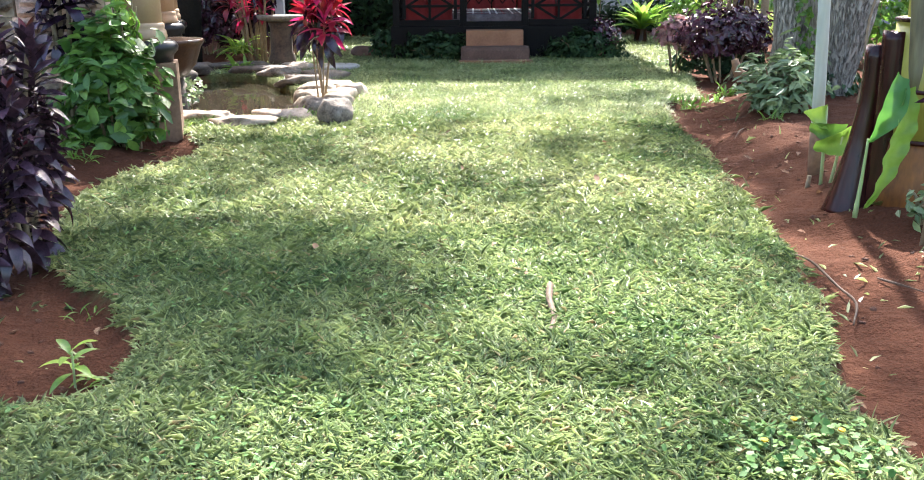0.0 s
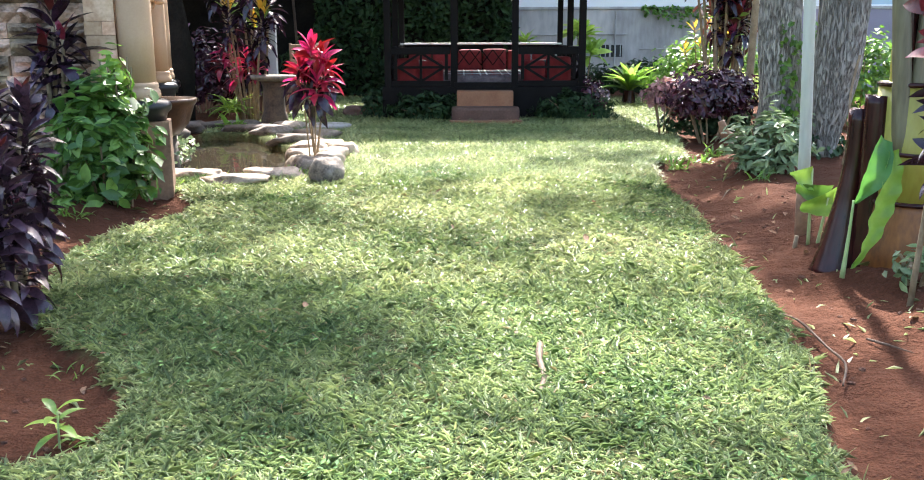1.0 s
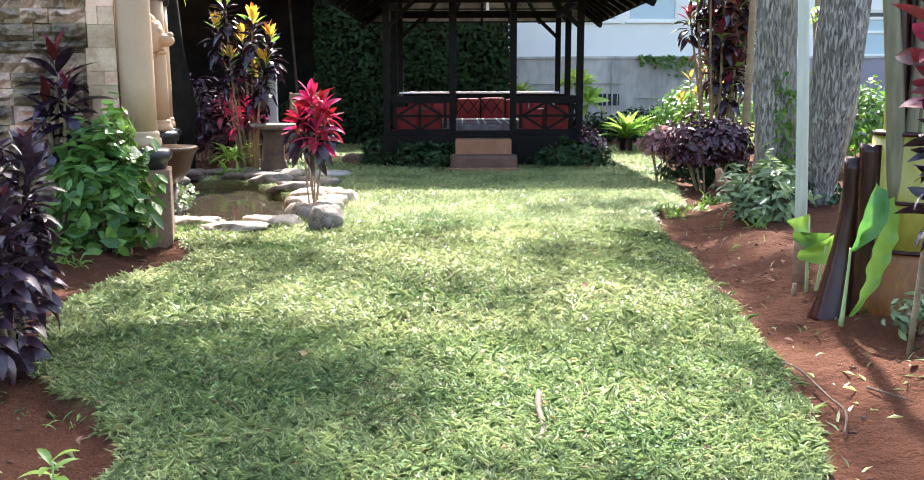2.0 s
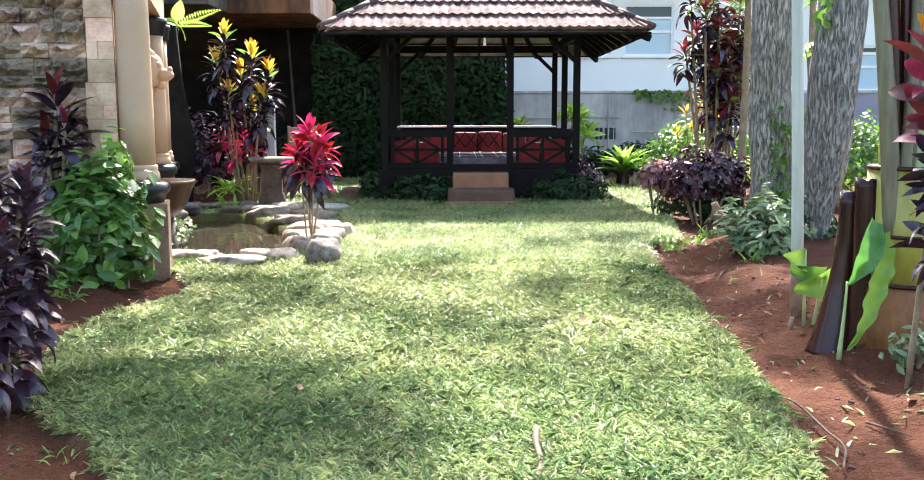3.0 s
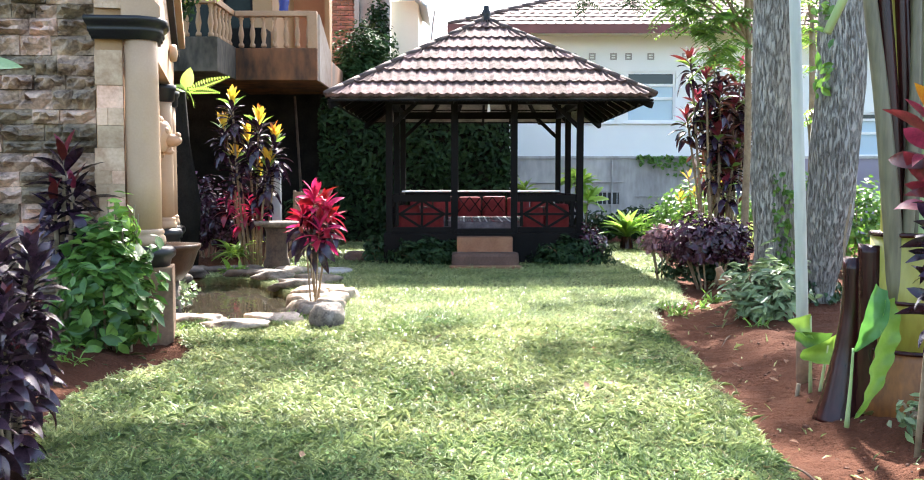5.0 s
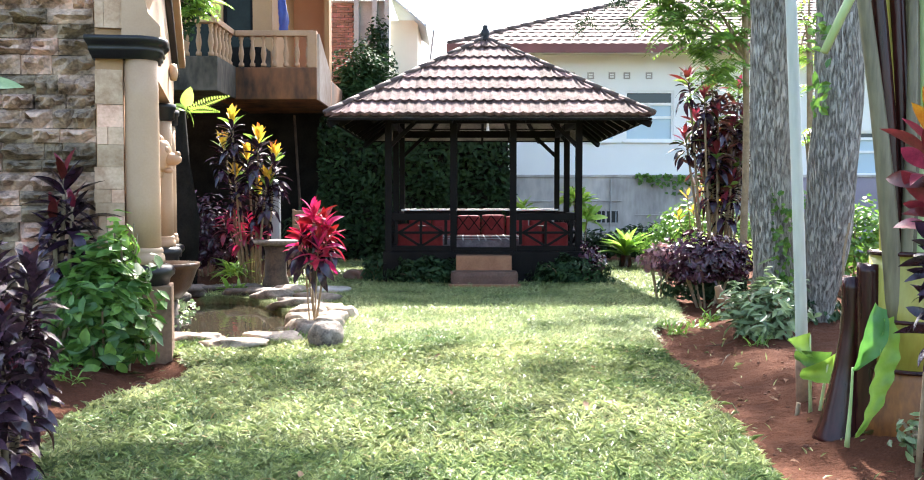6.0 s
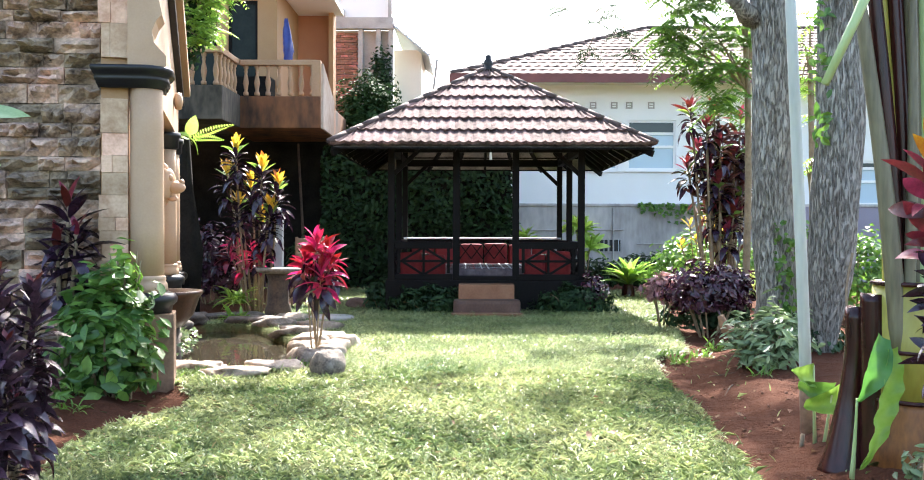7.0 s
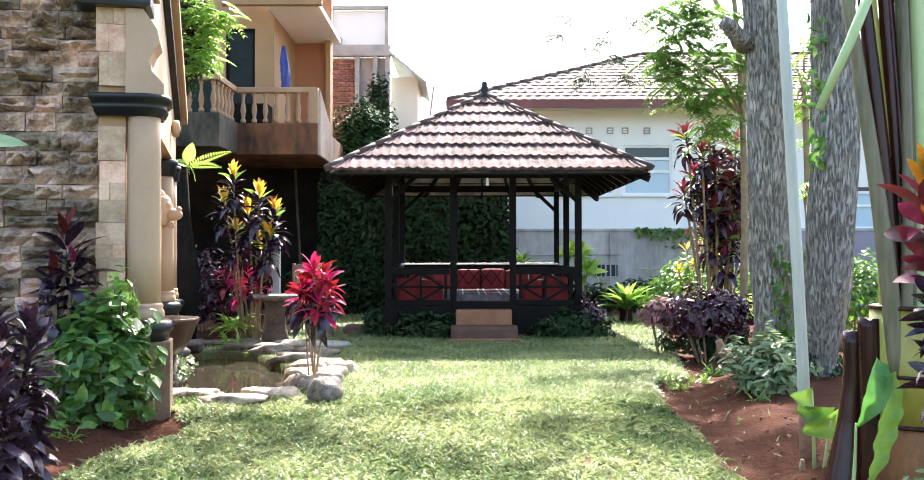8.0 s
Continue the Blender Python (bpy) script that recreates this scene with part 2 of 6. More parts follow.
def part(name, bm, material, parent, label="", smooth=False, at=None):
    """One mesh object, of a bmesh or mesh data, under a thing or part."""
    if isinstance(bm, bmesh.types.BMesh):
        me = bpy.data.meshes.new(name)
        bmesh.ops.recalc_face_normals(bm, faces=bm.faces)
        bm.to_mesh(me)
        bm.free()
        me.materials.append(material)
        if smooth:
            me.polygons.foreach_set("use_smooth", [True] * len(me.polygons))
    else:
        me = bm
    ob = new(name, me)
    ob.parent = parent
    if at is not None:
        ob.matrix_basis = at
    return tagged(ob, label)


def thing(name, label, category, at=None, group="", kind=""):
    ob = new(name)
    if at is not None:
        ob.matrix_basis = at
    return tagged(ob, label, category, group, kind)


def solid(name, bm, material, label, category, group="", kind="", smooth=False, at=None):
    ob = part(name, bm, material, None, "", smooth, at)
    return tagged(ob, label, category, group, kind)


def box(x0, x1, y0, y1, z0, z1, bevel=0.0, bm=None):
    own = bmesh.new()
    m = Matrix.Translation(((x0 + x1) / 2, (y0 + y1) / 2, (z0 + z1) / 2)) @ Matrix.Diagonal((abs(x1 - x0), abs(y1 - y0), abs(z1 - z0), 1))
    bmesh.ops.create_cube(own, size=1, matrix=m)
    if bevel:
        bmesh.ops.bevel(own, geom=list(own.edges), offset=bevel, segments=2, affect="EDGES", profile=0.7)
    if bm is None:
        return own
    tmp = bpy.data.meshes.new("tmp")
    own.to_mesh(tmp)
    own.free()
    bm.from_mesh(tmp)
    bpy.data.meshes.remove(tmp)
    return bm


def beam(a, b, w, h, bevel=0.006):
    """A squared bar from a to b."""
    a, b = Vector(a), Vector(b)
    bm = box(-w / 2, w / 2, -h / 2, h / 2, 0, (b - a).length, bevel)
    d = (b - a).normalized()
    up = Vector((0, 0, 1)) if abs(d.z) < 0.98 else Vector((0, 1, 0))
    x = up.cross(d).normalized()
    y = d.cross(x)
    m = Matrix((x, y, d)).transposed().to_4x4()
    bmesh.ops.transform(bm, matrix=Matrix.Translation(a) @ m, verts=bm.verts)
    return bm


def lathe(profile, n=20, closed=True, bm=None):
    """A turned shape from (radius, height) pairs."""
    bm = bm or bmesh.new()
    rings = []
    for r, z in profile:
        rings.append([bm.verts.new((r * math.cos(2 * math.pi * i / n), r * math.sin(2 * math.pi * i / n), z)) for i in range(n)])
    for a, b in zip(rings, rings[1:]):
        for i in range(n):
            bm.faces.new((a[i], a[(i + 1) % n], b[(i + 1) % n], b[i]))
    if closed:
        bm.faces.new(rings[0][::-1])
        bm.faces.new(rings[-1])
    return bm


def tube(points, radii, n=8, rough=0.0, seed=0, bm=None, ridges=0.0):
    """A rounded limb through points, with a radius at each."""
    bm = bm or bmesh.new()
    pts = [Vector(p) for p in points]
    rings = []
    ref = Vector((1, 0.13, 0))
    for i, (p, r) in enumerate(zip(pts, radii)):
        d = (pts[min(i + 1, len(pts) - 1)] - pts[max(i - 1, 0)]).normalized()
        x = (ref - d * ref.dot(d))
        x = x.normalized() if x.length > 0.05 else d.orthogonal().normalized()
        y = d.cross(x)
        ring = []
        for k in range(n):
            a = 2 * math.pi * k / n
            c = x * math.cos(a) + y * math.sin(a)
            rr = r
            if rough:
                q = p * 2.2 + c * 1.3
                rr *= 1 + rough * noise.noise(q + Vector((seed, 0, 0)))
            if ridges:
                rr += ridges * noise.noise(Vector((math.cos(a) * 7 + seed, math.sin(a) * 7, p.z * 2.2))) + 0.6 * ridges * noise.noise(Vector((math.cos(a) * 15, math.sin(a) * 15 + seed, p.z * 6)))
            ring.append(bm.verts.new(p + c * rr))
        rings.append(ring)
    for a, b in zip(rings, rings[1:]):
        for k in range(n):
            bm.faces.new((a[k], a[(k + 1) % n], b[(k + 1) % n], b[k]))
    bm.faces.new(rings[0][::-1])
    bm.faces.new(rings[-1])
    return bm


def spline(points, steps):
    """Points on a smooth line through the given ones."""
    p = [Vector(q) for q in points]
    p = [p[0] * 2 - p[1]] + p + [p[-1] * 2 - p[-2]]
    out = []
    for i in range(1, len(p) - 2):
        for s in range(steps):
            t = s / steps
            out.append(0.5 * (2 * p[i] + (p[i + 1] - p[i - 1]) * t + (2 * p[i - 1] - 5 * p[i] + 4 * p[i + 1] - p[i + 2]) * t * t + (3 * p[i] - p[i - 1] - 3 * p[i + 1] + p[i + 2]) * t ** 3))
    out.append(p[-2])
    return out


def boulder(seed, sx, sy, sz, sub=3, rough=0.5):
    bm = bmesh.new()
    bmesh.ops.create_icosphere(bm, subdivisions=sub, radius=1)
    for v in bm.verts:
        k = 1 + rough * noise.noise(v.co * 1.3 + Vector((seed * 7.1, 0, 0))) + 0.1 * rough * noise.noise(v.co * 6 + Vector((0, seed, 0)))
        c = v.co * k
        c.z = max(-0.75, min(c.z, 0.8 + 0.12 * noise.noise(v.co * 2)))
        v.co = Vector((c.x * sx, c.y * sy, c.z * sz))
    return bm


def blade(name, length, width, droop, fold, material, n=6, taper=1.0, wave=0.0, stalk=0.12):
    """One lance-shaped leaf along +x, folded at its midrib, drooping to its tip, solid enough to be seen edge on."""
    verts, faces = [], []
    for i in range(n + 1):
        t = i / n
        w = width * 0.5 * (math.sin(math.pi * min(1, (t * (1 - 0.02) + 0.02)) ** taper) ** 0.8 if t > stalk else 0.1)
        if i == n:
            w = 0.001
        a = droop * t
        x = length * (t - 0.25 * abs(droop) * t * t)
        z = -length * droop * 0.5 * t * t
        wv = wave * width * math.sin(t * 14)
        verts += [(x, -w, z + fold * w + wv), (x, 0, z), (x, w, z + fold * w - wv)]
    for i in range(n):
        k = 3 * i
        faces += [(k, k + 3, k + 4, k + 1), (k + 1, k + 4, k + 5, k + 2)]
    return mesh(name, verts, faces, material, True)


def scatter(name, centres, normals, size, aspect, material, rng, vary=0.35, fold=0.15):
    """Many small pointed leaves in one mesh: six corners each, with a fold and a tip."""
    c = np.asarray(centres, float)
    n = len(c)
    d = rng.normal(size=(n, 3))
    nn = np.asarray(normals, float)
    nn = nn + 0.55 * rng.normal(size=(n, 3))
    nn /= np.linalg.norm(nn, axis=1)[:, None]
    d -= nn * (d * nn).sum(1)[:, None]
    d /= np.linalg.norm(d, axis=1)[:, None]
    s = np.cross(nn, d)
    L = size * (1 + vary * rng.uniform(-1, 1, n))[:, None]
    W = L * aspect
    f = fold * L
    pts = np.stack([c - d * L * 0.5, c - d * L * 0.12 + s * W * 0.5 + nn * f, c + d * L * 0.2 + s * W * 0.38 + nn * f * 0.8, c + d * L * 0.5 - nn * f * 0.6, c + d * L * 0.2 - s * W * 0.38 + nn * f * 0.8, c - d * L * 0.12 - s * W * 0.5 + nn * f], 1).reshape(-1, 3)
    b = np.arange(n)[:, None] * 6
    quads = np.stack([np.hstack([b, b + 1, b + 2, b + 3]), np.hstack([b, b + 3, b + 4, b + 5])], 1).reshape(-1, 4)
    return bulk(name, pts, quads, material)


def bulk(name, pts, quads, material):
    me = bpy.data.meshes.new(name)
    k = quads.shape[1]
    me.vertices.add(len(pts))
    me.vertices.foreach_set("co", np.ascontiguousarray(pts, dtype=np.float32).ravel())
    me.loops.add(quads.size)
    me.loops.foreach_set("vertex_index", np.ascontiguousarray(quads, dtype=np.int32).ravel())
    me.polygons.add(len(quads))
    me.polygons.foreach_set("loop_start", np.arange(0, quads.size, k, dtype=np.int32))
    me.materials.append(material)
    me.update(calc_edges=True)
    return me


def shell(rng, n, centre, radii, inner=0.55, low=-0.6, lumps=0.25, seed=0):
    """Points and outward ways in the outer part of an uneven rounded mass."""
    d = rng.normal(size=(n * 2, 3))
    d /= np.linalg.norm(d, axis=1)[:, None]
    d = d[d[:, 2] > low][:n]
    k = rng.uniform(inner, 1.0, len(d)) ** 0.6
    bump = np.array([noise.noise(Vector(v) * 2.3 + Vector((seed, seed * 2, 0))) for v in d])
    p = d * (k * (1 + lumps * 2 * bump))[:, None] * np.array(radii) + np.array(centre)
    return p, d + np.array([0, 0, 0.5])


# ---- ground ----
LAWN = [(-9, -7), (-9, 1.9), (-3, 2.05), (-1.34, 2.32), (-1.04, 2.45), (-1.09, 2.81), (-1.27, 3.14), (-1.6, 3.48), (-1.83, 3.8), (-2.05, 4.4), (-2.17, 4.98), (-2.1, 5.52), (-1.87, 5.98), (-1.95, 6.54), (-2.3, 7.1), (-2.6, 8.6), (-3.2, 10.6), (-3.3, 12.2), (-2.6, 13.2), (-3.2, 17.8), (3.6, 17.8), (3.3, 15.5), (2.98, 13.5), (2.5, 10.6), (2.16, 8.8), (1.77, 8.44), (1.56, 7.17), (1.54, 5.95), (1.44, 4.8), (1.34, 3.82), (1.25, 3.1), (1.17, 2.88), (1.03, 2.33), (1.1, 1.9), (1.4, 0.2), (1.6, -7)]
POND = [(-2.5, 7.95), (-2.15, 7.75), (-1.75, 7.8), (-1.62, 8.3), (-1.68, 9.0), (-1.85, 9.6), (-2.15, 10.2), (-2.5, 10.9), (-3.0, 11.2), (-3.4, 10.9), (-3.3, 9.6), (-2.9, 8.6)]


def inside_and_gap(poly, p):
    """For points p: whether they lie in poly, and how far from its edge."""
    q = np.array(poly)
    a, b = q, np.roll(q, -1, 0)
    ins = np.zeros(len(p), bool)
    gap = np.full(len(p), 1e9)
    for (ax, ay), (bx, by) in zip(a, b):
        cross = (ay > p[:, 1]) != (by > p[:, 1])
        with np.errstate(divide="ignore", invalid="ignore"):
            ins ^= cross & (p[:, 0] < (bx - ax) * (p[:, 1] - ay) / (by - ay) + ax)
        t = np.clip(((p[:, 0] - ax) * (bx - ax) + (p[:, 1] - ay) * (by - ay)) / ((bx - ax) ** 2 + (by - ay) ** 2), 0, 1)
        gap = np.minimum(gap, np.hypot(p[:, 0] - ax - t * (bx - ax), p[:, 1] - ay - t * (by - ay)))
    return ins, gap


def smooth01(v):
    v = np.clip(v, 0, 1)
    return v * v * (3 - 2 * v)


def wobble(p, k, seed):
    return np.array([noise.noise(Vector((x * k + seed, y * k, seed))) for x, y in p])


def ground_height(p):
    ins, gap = inside_and_gap(LAWN, p)
    out = np.where(ins, 0, gap)
    z = np.where(ins, 0, -0.06 * smooth01(out / 0.07) + 0.12 * smooth01((out - 0.25) / 0.5))
    z = z + np.where(ins, 0.012, 0.03) * wobble(p, 2.3, 3.0) + np.where(ins, 0.0, 0.022) * wobble(p, 9.0, 5.0)
    pin, pgap = inside_and_gap(POND, p)
    z = np.where(pin, -0.5 * smooth01((pgap + 0.02) / 0.12), z)
    return z, ins, np.where(ins, -gap, gap)


xs = np.concatenate([np.linspace(-7, -3.2, 30)[:-1], np.arange(-3.2, 3.4, 0.055), np.linspace(3.4, 8, 36)[1:]])
ys = np.concatenate([np.linspace(-6, 0.3, 50)[:-1], np.arange(0.3, 12, 0.055), np.linspace(12, 22, 90)[1:]])
gx, gy = np.meshgrid(xs, ys)
gp = np.stack([gx.ravel(), gy.ravel()], 1)
gz, gin, gsd = ground_height(gp)
nx, ny = len(xs), len(ys)
edge = (np.abs(gp[:, 0] - 0.5) > 7.4) | (gp[:, 1] < -5.9) | (gp[:, 1] > 21.9)
gz[edge] = 0
gverts = np.column_stack([gp, gz])
idx = np.arange(nx * ny).reshape(ny, nx)
gq = np.stack([idx[:-1, :-1], idx[:-1, 1:], idx[1:, 1:], idx[1:, :-1]], -1).reshape(-1, 4)
far = np.array([(-900, -900, 0), (900, -900, 0), (900, 900, 0), (-900, 900, 0)], float)
k = len(gverts)
corner = [idx[0, 0], idx[0, -1], idx[-1, -1], idx[-1, 0]]
gverts[corner, 2] = 0
ring = np.array([(k, k + 1, corner[1], corner[0]), (k + 1, k + 2, corner[2], corner[1]), (k + 2, k + 3, corner[3], corner[2]), (k + 3, k, corner[0], corner[3])])
GROUND = bpy.data.materials.new("ground_soil_and_turf")
GROUND.use_nodes = True
n_, l_ = GROUND.node_tree.nodes, GROUND.node_tree.links
p_ = n_["Principled BSDF"]
att = n_.new("ShaderNodeAttribute")
att.attribute_name = "soil"
tc_ = n_.new("ShaderNodeTexCoord")
nb, ns, nl = n_.new("ShaderNodeTexNoise"), n_.new("ShaderNodeTexNoise"), n_.new("ShaderNodeTexNoise")
for q, s in ((nb, 3.0), (ns, 95.0), (nl, 24.0)):
    q.inputs["Scale"].default_value, q.inputs["Detail"].default_value = s, 6
    l_.new(tc_.outputs["Object"], q.inputs["Vector"])


def mixcol(fac, a, b):
    m = n_.new("ShaderNodeMix")
    m.data_type = "RGBA"
    for s, v in (("A", a), ("B", b)):
        if isinstance(v, tuple):
            m.inputs[s].default_value = (*v, 1)
        else:
            l_.new(v, m.inputs[s])
    l_.new(fac, m.inputs["Factor"])
    return m.outputs["Result"]


soilc = mixcol(nb.outputs["Fac"], mixcol(ns.outputs["Fac"], (0.02, 0.007, 0.0035), (0.082, 0.03, 0.0155)), mixcol(ns.outputs["Fac"], (0.038, 0.014, 0.0075), (0.165, 0.07, 0.039)))
turfc = mixcol(nl.outputs["Fac"], (0.028, 0.045, 0.014), (0.105, 0.11, 0.045))
l_.new(mixcol(att.outputs["Fac"], turfc, soilc), p_.inputs["Base Color"])
p_.inputs["Roughness"].default_value = 0.95
p_.inputs["Specular IOR Level"].default_value = 0.08
bp_ = n_.new("ShaderNodeBump")
bp_.inputs["Strength"].default_value, bp_.inputs["Distance"].default_value = 1.0, 0.03
ad_ = n_.new("ShaderNodeMath")
ad_.operation = "MULTIPLY_ADD"
ad_.inputs[1].default_value = 0.4
l_.new(ns.outputs["Fac"], ad_.inputs[0])
l_.new(nl.outputs["Fac"], ad_.inputs[2])
l_.new(ad_.outputs[0], bp_.inputs["Height"])
l_.new(bp_.outputs[0], p_.inputs["Normal"])
gm = bulk("ground", np.vstack([gverts, far]), np.vstack([gq, ring]), GROUND)
at_ = gm.attributes.new("soil", "FLOAT", "POINT")
soilv = np.append(smooth01((gsd + 0.03) / 0.06), [0, 0, 0, 0])
soilv[: k] = np.where(edge, 0, soilv[: k])
soilv[: k] = np.maximum(soilv[: k], (gz < -0.12))
at_.data.foreach_set("value", soilv.astype(np.float32))
gm.polygons.foreach_set("use_smooth", np.ones(len(gm.polygons), bool))
tagged(new("ground", gm), "reddish bare soil beds round a mown green lawn", "ground", kind="structure")


def gh(x, y):
    return float(ground_height(np.array([(x, y)], float))[0][0])


# pond water
bm = bmesh.new()
bm.faces.new([bm.verts.new((x, y, -0.09)) for x, y in [(-2.6, 7.85), (-2.15, 7.6), (-1.65, 7.65), (-1.47, 8.3), (-1.53, 9.0), (-1.7, 9.7), (-2.0, 10.35), (-2.4, 11.05), (-3.0, 11.4), (-3.55, 11.0), (-3.45, 9.6), (-3.0, 8.5)]])
solid("water", bm, WATER, "murky olive-brown still water in a garden pond", "water", kind="structure")


# ---- gazebo ----
GX, GF, GB, GW = 0.31, 13.2, 16.25, 1.385
GMID = (GF + GB) / 2
EAVE, APEX = 2.34, 3.78
OX, OY = GW + 0.85, (GB - GF) / 2 + 0.87


def roof_tile(name, w, d, material, lift=0.034, lim=None, x0=0.0, v0=0.0, swell=0.026):
    """One pressed clay tile: flat pans between two low rolls, with a thick lower edge. lim(v) clips its sides at the hips."""
    verts, faces, m = [], [], 8
    for v in (0.0, d, 0.0, 0.004):
        for i in range(m + 1):
            x = x0 + w * i / m
            if lim:
                x = max(-lim(v0 + v), min(lim(v0 + v), x))
            z = swell * (0.0, 0.3, 1.0, 0.3, 0.0)[i % 4 if i < m else 0] + (lift if len(verts) < m + 1 or len(verts) >= 2 * m + 2 else 0.0)
            if len(verts) >= 3 * m + 3:
                z -= lift + 0.012
            verts.append((x, v, z))
    for i in range(m):
        faces += [(i, i + 1, m + 2 + i, m + 1 + i), (3 * m + 3 + i, 3 * m + 4 + i, 2 * m + 3 + i, 2 * m + 2 + i)]
    return mesh(name, verts, faces, material, True)


gaz = thing("gazebo", "dark-stained open wooden gazebo with a clay-tiled hip roof on the lawn", "gazebo", pose(GX, GMID, 0))
HD = (GB - GF) / 2
part("floor_base", box(-GW - 0.08, GW + 0.08, -HD - 0.08, HD + 0.08, -0.05, 0.44, 0.012), DARKWOOD, gaz, "dark brown masonry plinth")
for i, x in enumerate((-GW, -0.44, 0.43, GW)):
    part("post", beam((x, -HD, 0.0), (x, -HD, 2.62), 0.095, 0.095), DARKWOOD, gaz)
for x, y in ((-GW, HD), (GW, HD), (-0.44, HD), (-GW, 0), (GW, 0)):
    part("post", beam((x, y, 0.0), (x, y, 2.62), 0.09, 0.09), DARKWOOD, gaz)
for z in (2.36,):
    for a, b in (((-GW, -HD), (GW, -HD)), ((-GW, HD), (GW, HD)), ((-GW, -HD), (-GW, HD)), ((GW, -HD), (GW, HD))):
        part("tie_beam", beam((*a, z), (*b, z), 0.08, 0.12), DARKWOOD, gaz)
for sx in (-1, 1):
    for y in (-HD, HD):
        part("brace", beam((sx * GW, y, 1.95), (sx * (GW - 0.4), y, 2.33), 0.06, 0.06), DARKWOOD, gaz)


def rail_panel(x0, x1, y, turn=0):
    m = pose(0, 0, 0, 0, 0, turn)
    def put(name, a, b, w, h):
        bmx = beam(a, b, w, h)
        bmesh.ops.transform(bmx, matrix=m, verts=bmx.verts)
        part(name, bmx, DARKWOOD, gaz)
    put("top_rail", (x0, y, 0.945), (x1, y, 0.945), 0.07, 0.1)
    put("bottom_rail", (x0, y, 0.485), (x1, y, 0.485), 0.07, 0.08)
    c, w = (x0 + x1) / 2, (x1 - x0) / 2 - 0.1
    z = 0.715
    for a, b in (((c - w, z), (c, z + 0.2)), ((c, z + 0.2), (c + w, z)), ((c + w, z), (c, z - 0.2)), ((c, z - 0.2), (c - w, z)), ((x0, z), (x1, z)), ((c, z - 0.21), (c, z + 0.21))):
        put("lattice_bar", (a[0], y, a[1]), (b[0], y, b[1]), 0.035, 0.035)
    put("side_stile", (x0 + 0.06, y, 0.54), (x0 + 0.06, y, 0.9), 0.045, 0.045)
    put("side_stile", (x1 - 0.06, y, 0.54), (x1 - 0.06, y, 0.9), 0.045, 0.045)


rail_panel(-GW + 0.05, -0.49, -HD)
rail_panel(0.48, GW - 0.05, -HD)
for x0, x1 in ((-GW + 0.05, -0.49), (-0.4, 0.4), (0.48, GW - 0.05)):
    rail_panel(x0, x1, HD)
for sx in (90, -90):
    rail_panel(-HD + 0.05, -0.05, -GW, sx)
    rail_panel(0.05, HD - 0.05, -GW, sx)
part("cap_board", box(-GW - 0.02, GW + 0.02, HD - 0.1, HD + 0.12, 1.0, 1.03, 0.006), WHITE, gaz, "pale worn cap board of the back rail")
part("door_sill", box(-0.44, 0.43, -HD - 0.06, -HD + 0.1, 0.44, 0.5, 0.008), DARKWOOD, gaz)
part("step_upper", box(-0.4, 0.39, -HD - 0.42, -HD - 0.085, 0.0, 0.4, 0.02), STEPM, gaz, "terracotta upper step")
part("step_lower", box(-0.47, 0.46, -HD - 0.75, -HD - 0.425, -0.02, 0.2, 0.05), STEPD, gaz, "dark brown lower step")
part("step_foot", box(-0.5, 0.49, -HD - 0.95, -HD - 0.755, -0.02, 0.035, 0.01), STEPM, gaz, "worn low foot slab")
# benches with cushions inside
for x0, x1, y0, y1 in ((-GW + 0.06, -GW + 0.45, -HD + 0.5, HD - 0.5), (GW - 0.45, GW - 0.06, -HD + 0.5, HD - 0.5)):
    part("bench_seat", box(x0, x1, y0, y1, 0.7, 0.75, 0.008), DARKWOOD, gaz)
    part("bench_front", box(x0 + 0.03, x1 - 0.03, y0 + 0.03, y0 + 0.06, 0.44, 0.699, 0.004), DARKWOOD, gaz)
for x0, x1, y0, y1, z1 in ((-1.25, -0.86, 1.22, 1.42, 0.95), (-0.84, -0.42, 1.22, 1.42, 0.97), (-0.4, 0.01, 1.22, 1.42, 0.96), (0.03, 0.44, 1.22, 1.42, 0.97), (0.46, 0.86, 1.22, 1.42, 0.95), (0.88, 1.27, 1.22, 1.42, 0.96), (-1.28, -0.95, -1.36, -1.16, 0.88), (-0.93, -0.6, -1.34, -1.15, 0.84), (0.56, 0.88, -1.36, -1.16, 0.85), (0.9, 1.26, -1.34, -1.14, 0.9)):
    solid("seat_cushion", box(x0 + GX, x1 + GX, y0 + GMID, y1 + GMID, 0.447, z1 - 0.04, 0.07), REDFAB, "plump dark red fabric cushion standing against the rail", "cushion", "cushions in the gazebo", smooth=True)
for i in range(4):
    for sgn in (-1, 1):
        c = -0.3 + 0.2 * i
        part("lattice_bar", beam((c - 0.1 * sgn, 1.17, 0.66), (c + 0.1 * sgn, 1.17, 0.92), 0.018, 0.018, 0.002), DARKWOOD, gaz)
mt = thing("floor_mattress", "dark checked mattress with pale and red lines", "mattress", pose(GX, GMID, 0.442))
part("pad", box(-0.8, 0.8, -1.1, 1.1, 0.0, 0.14, 0.04), PLAID, mt, smooth=True)
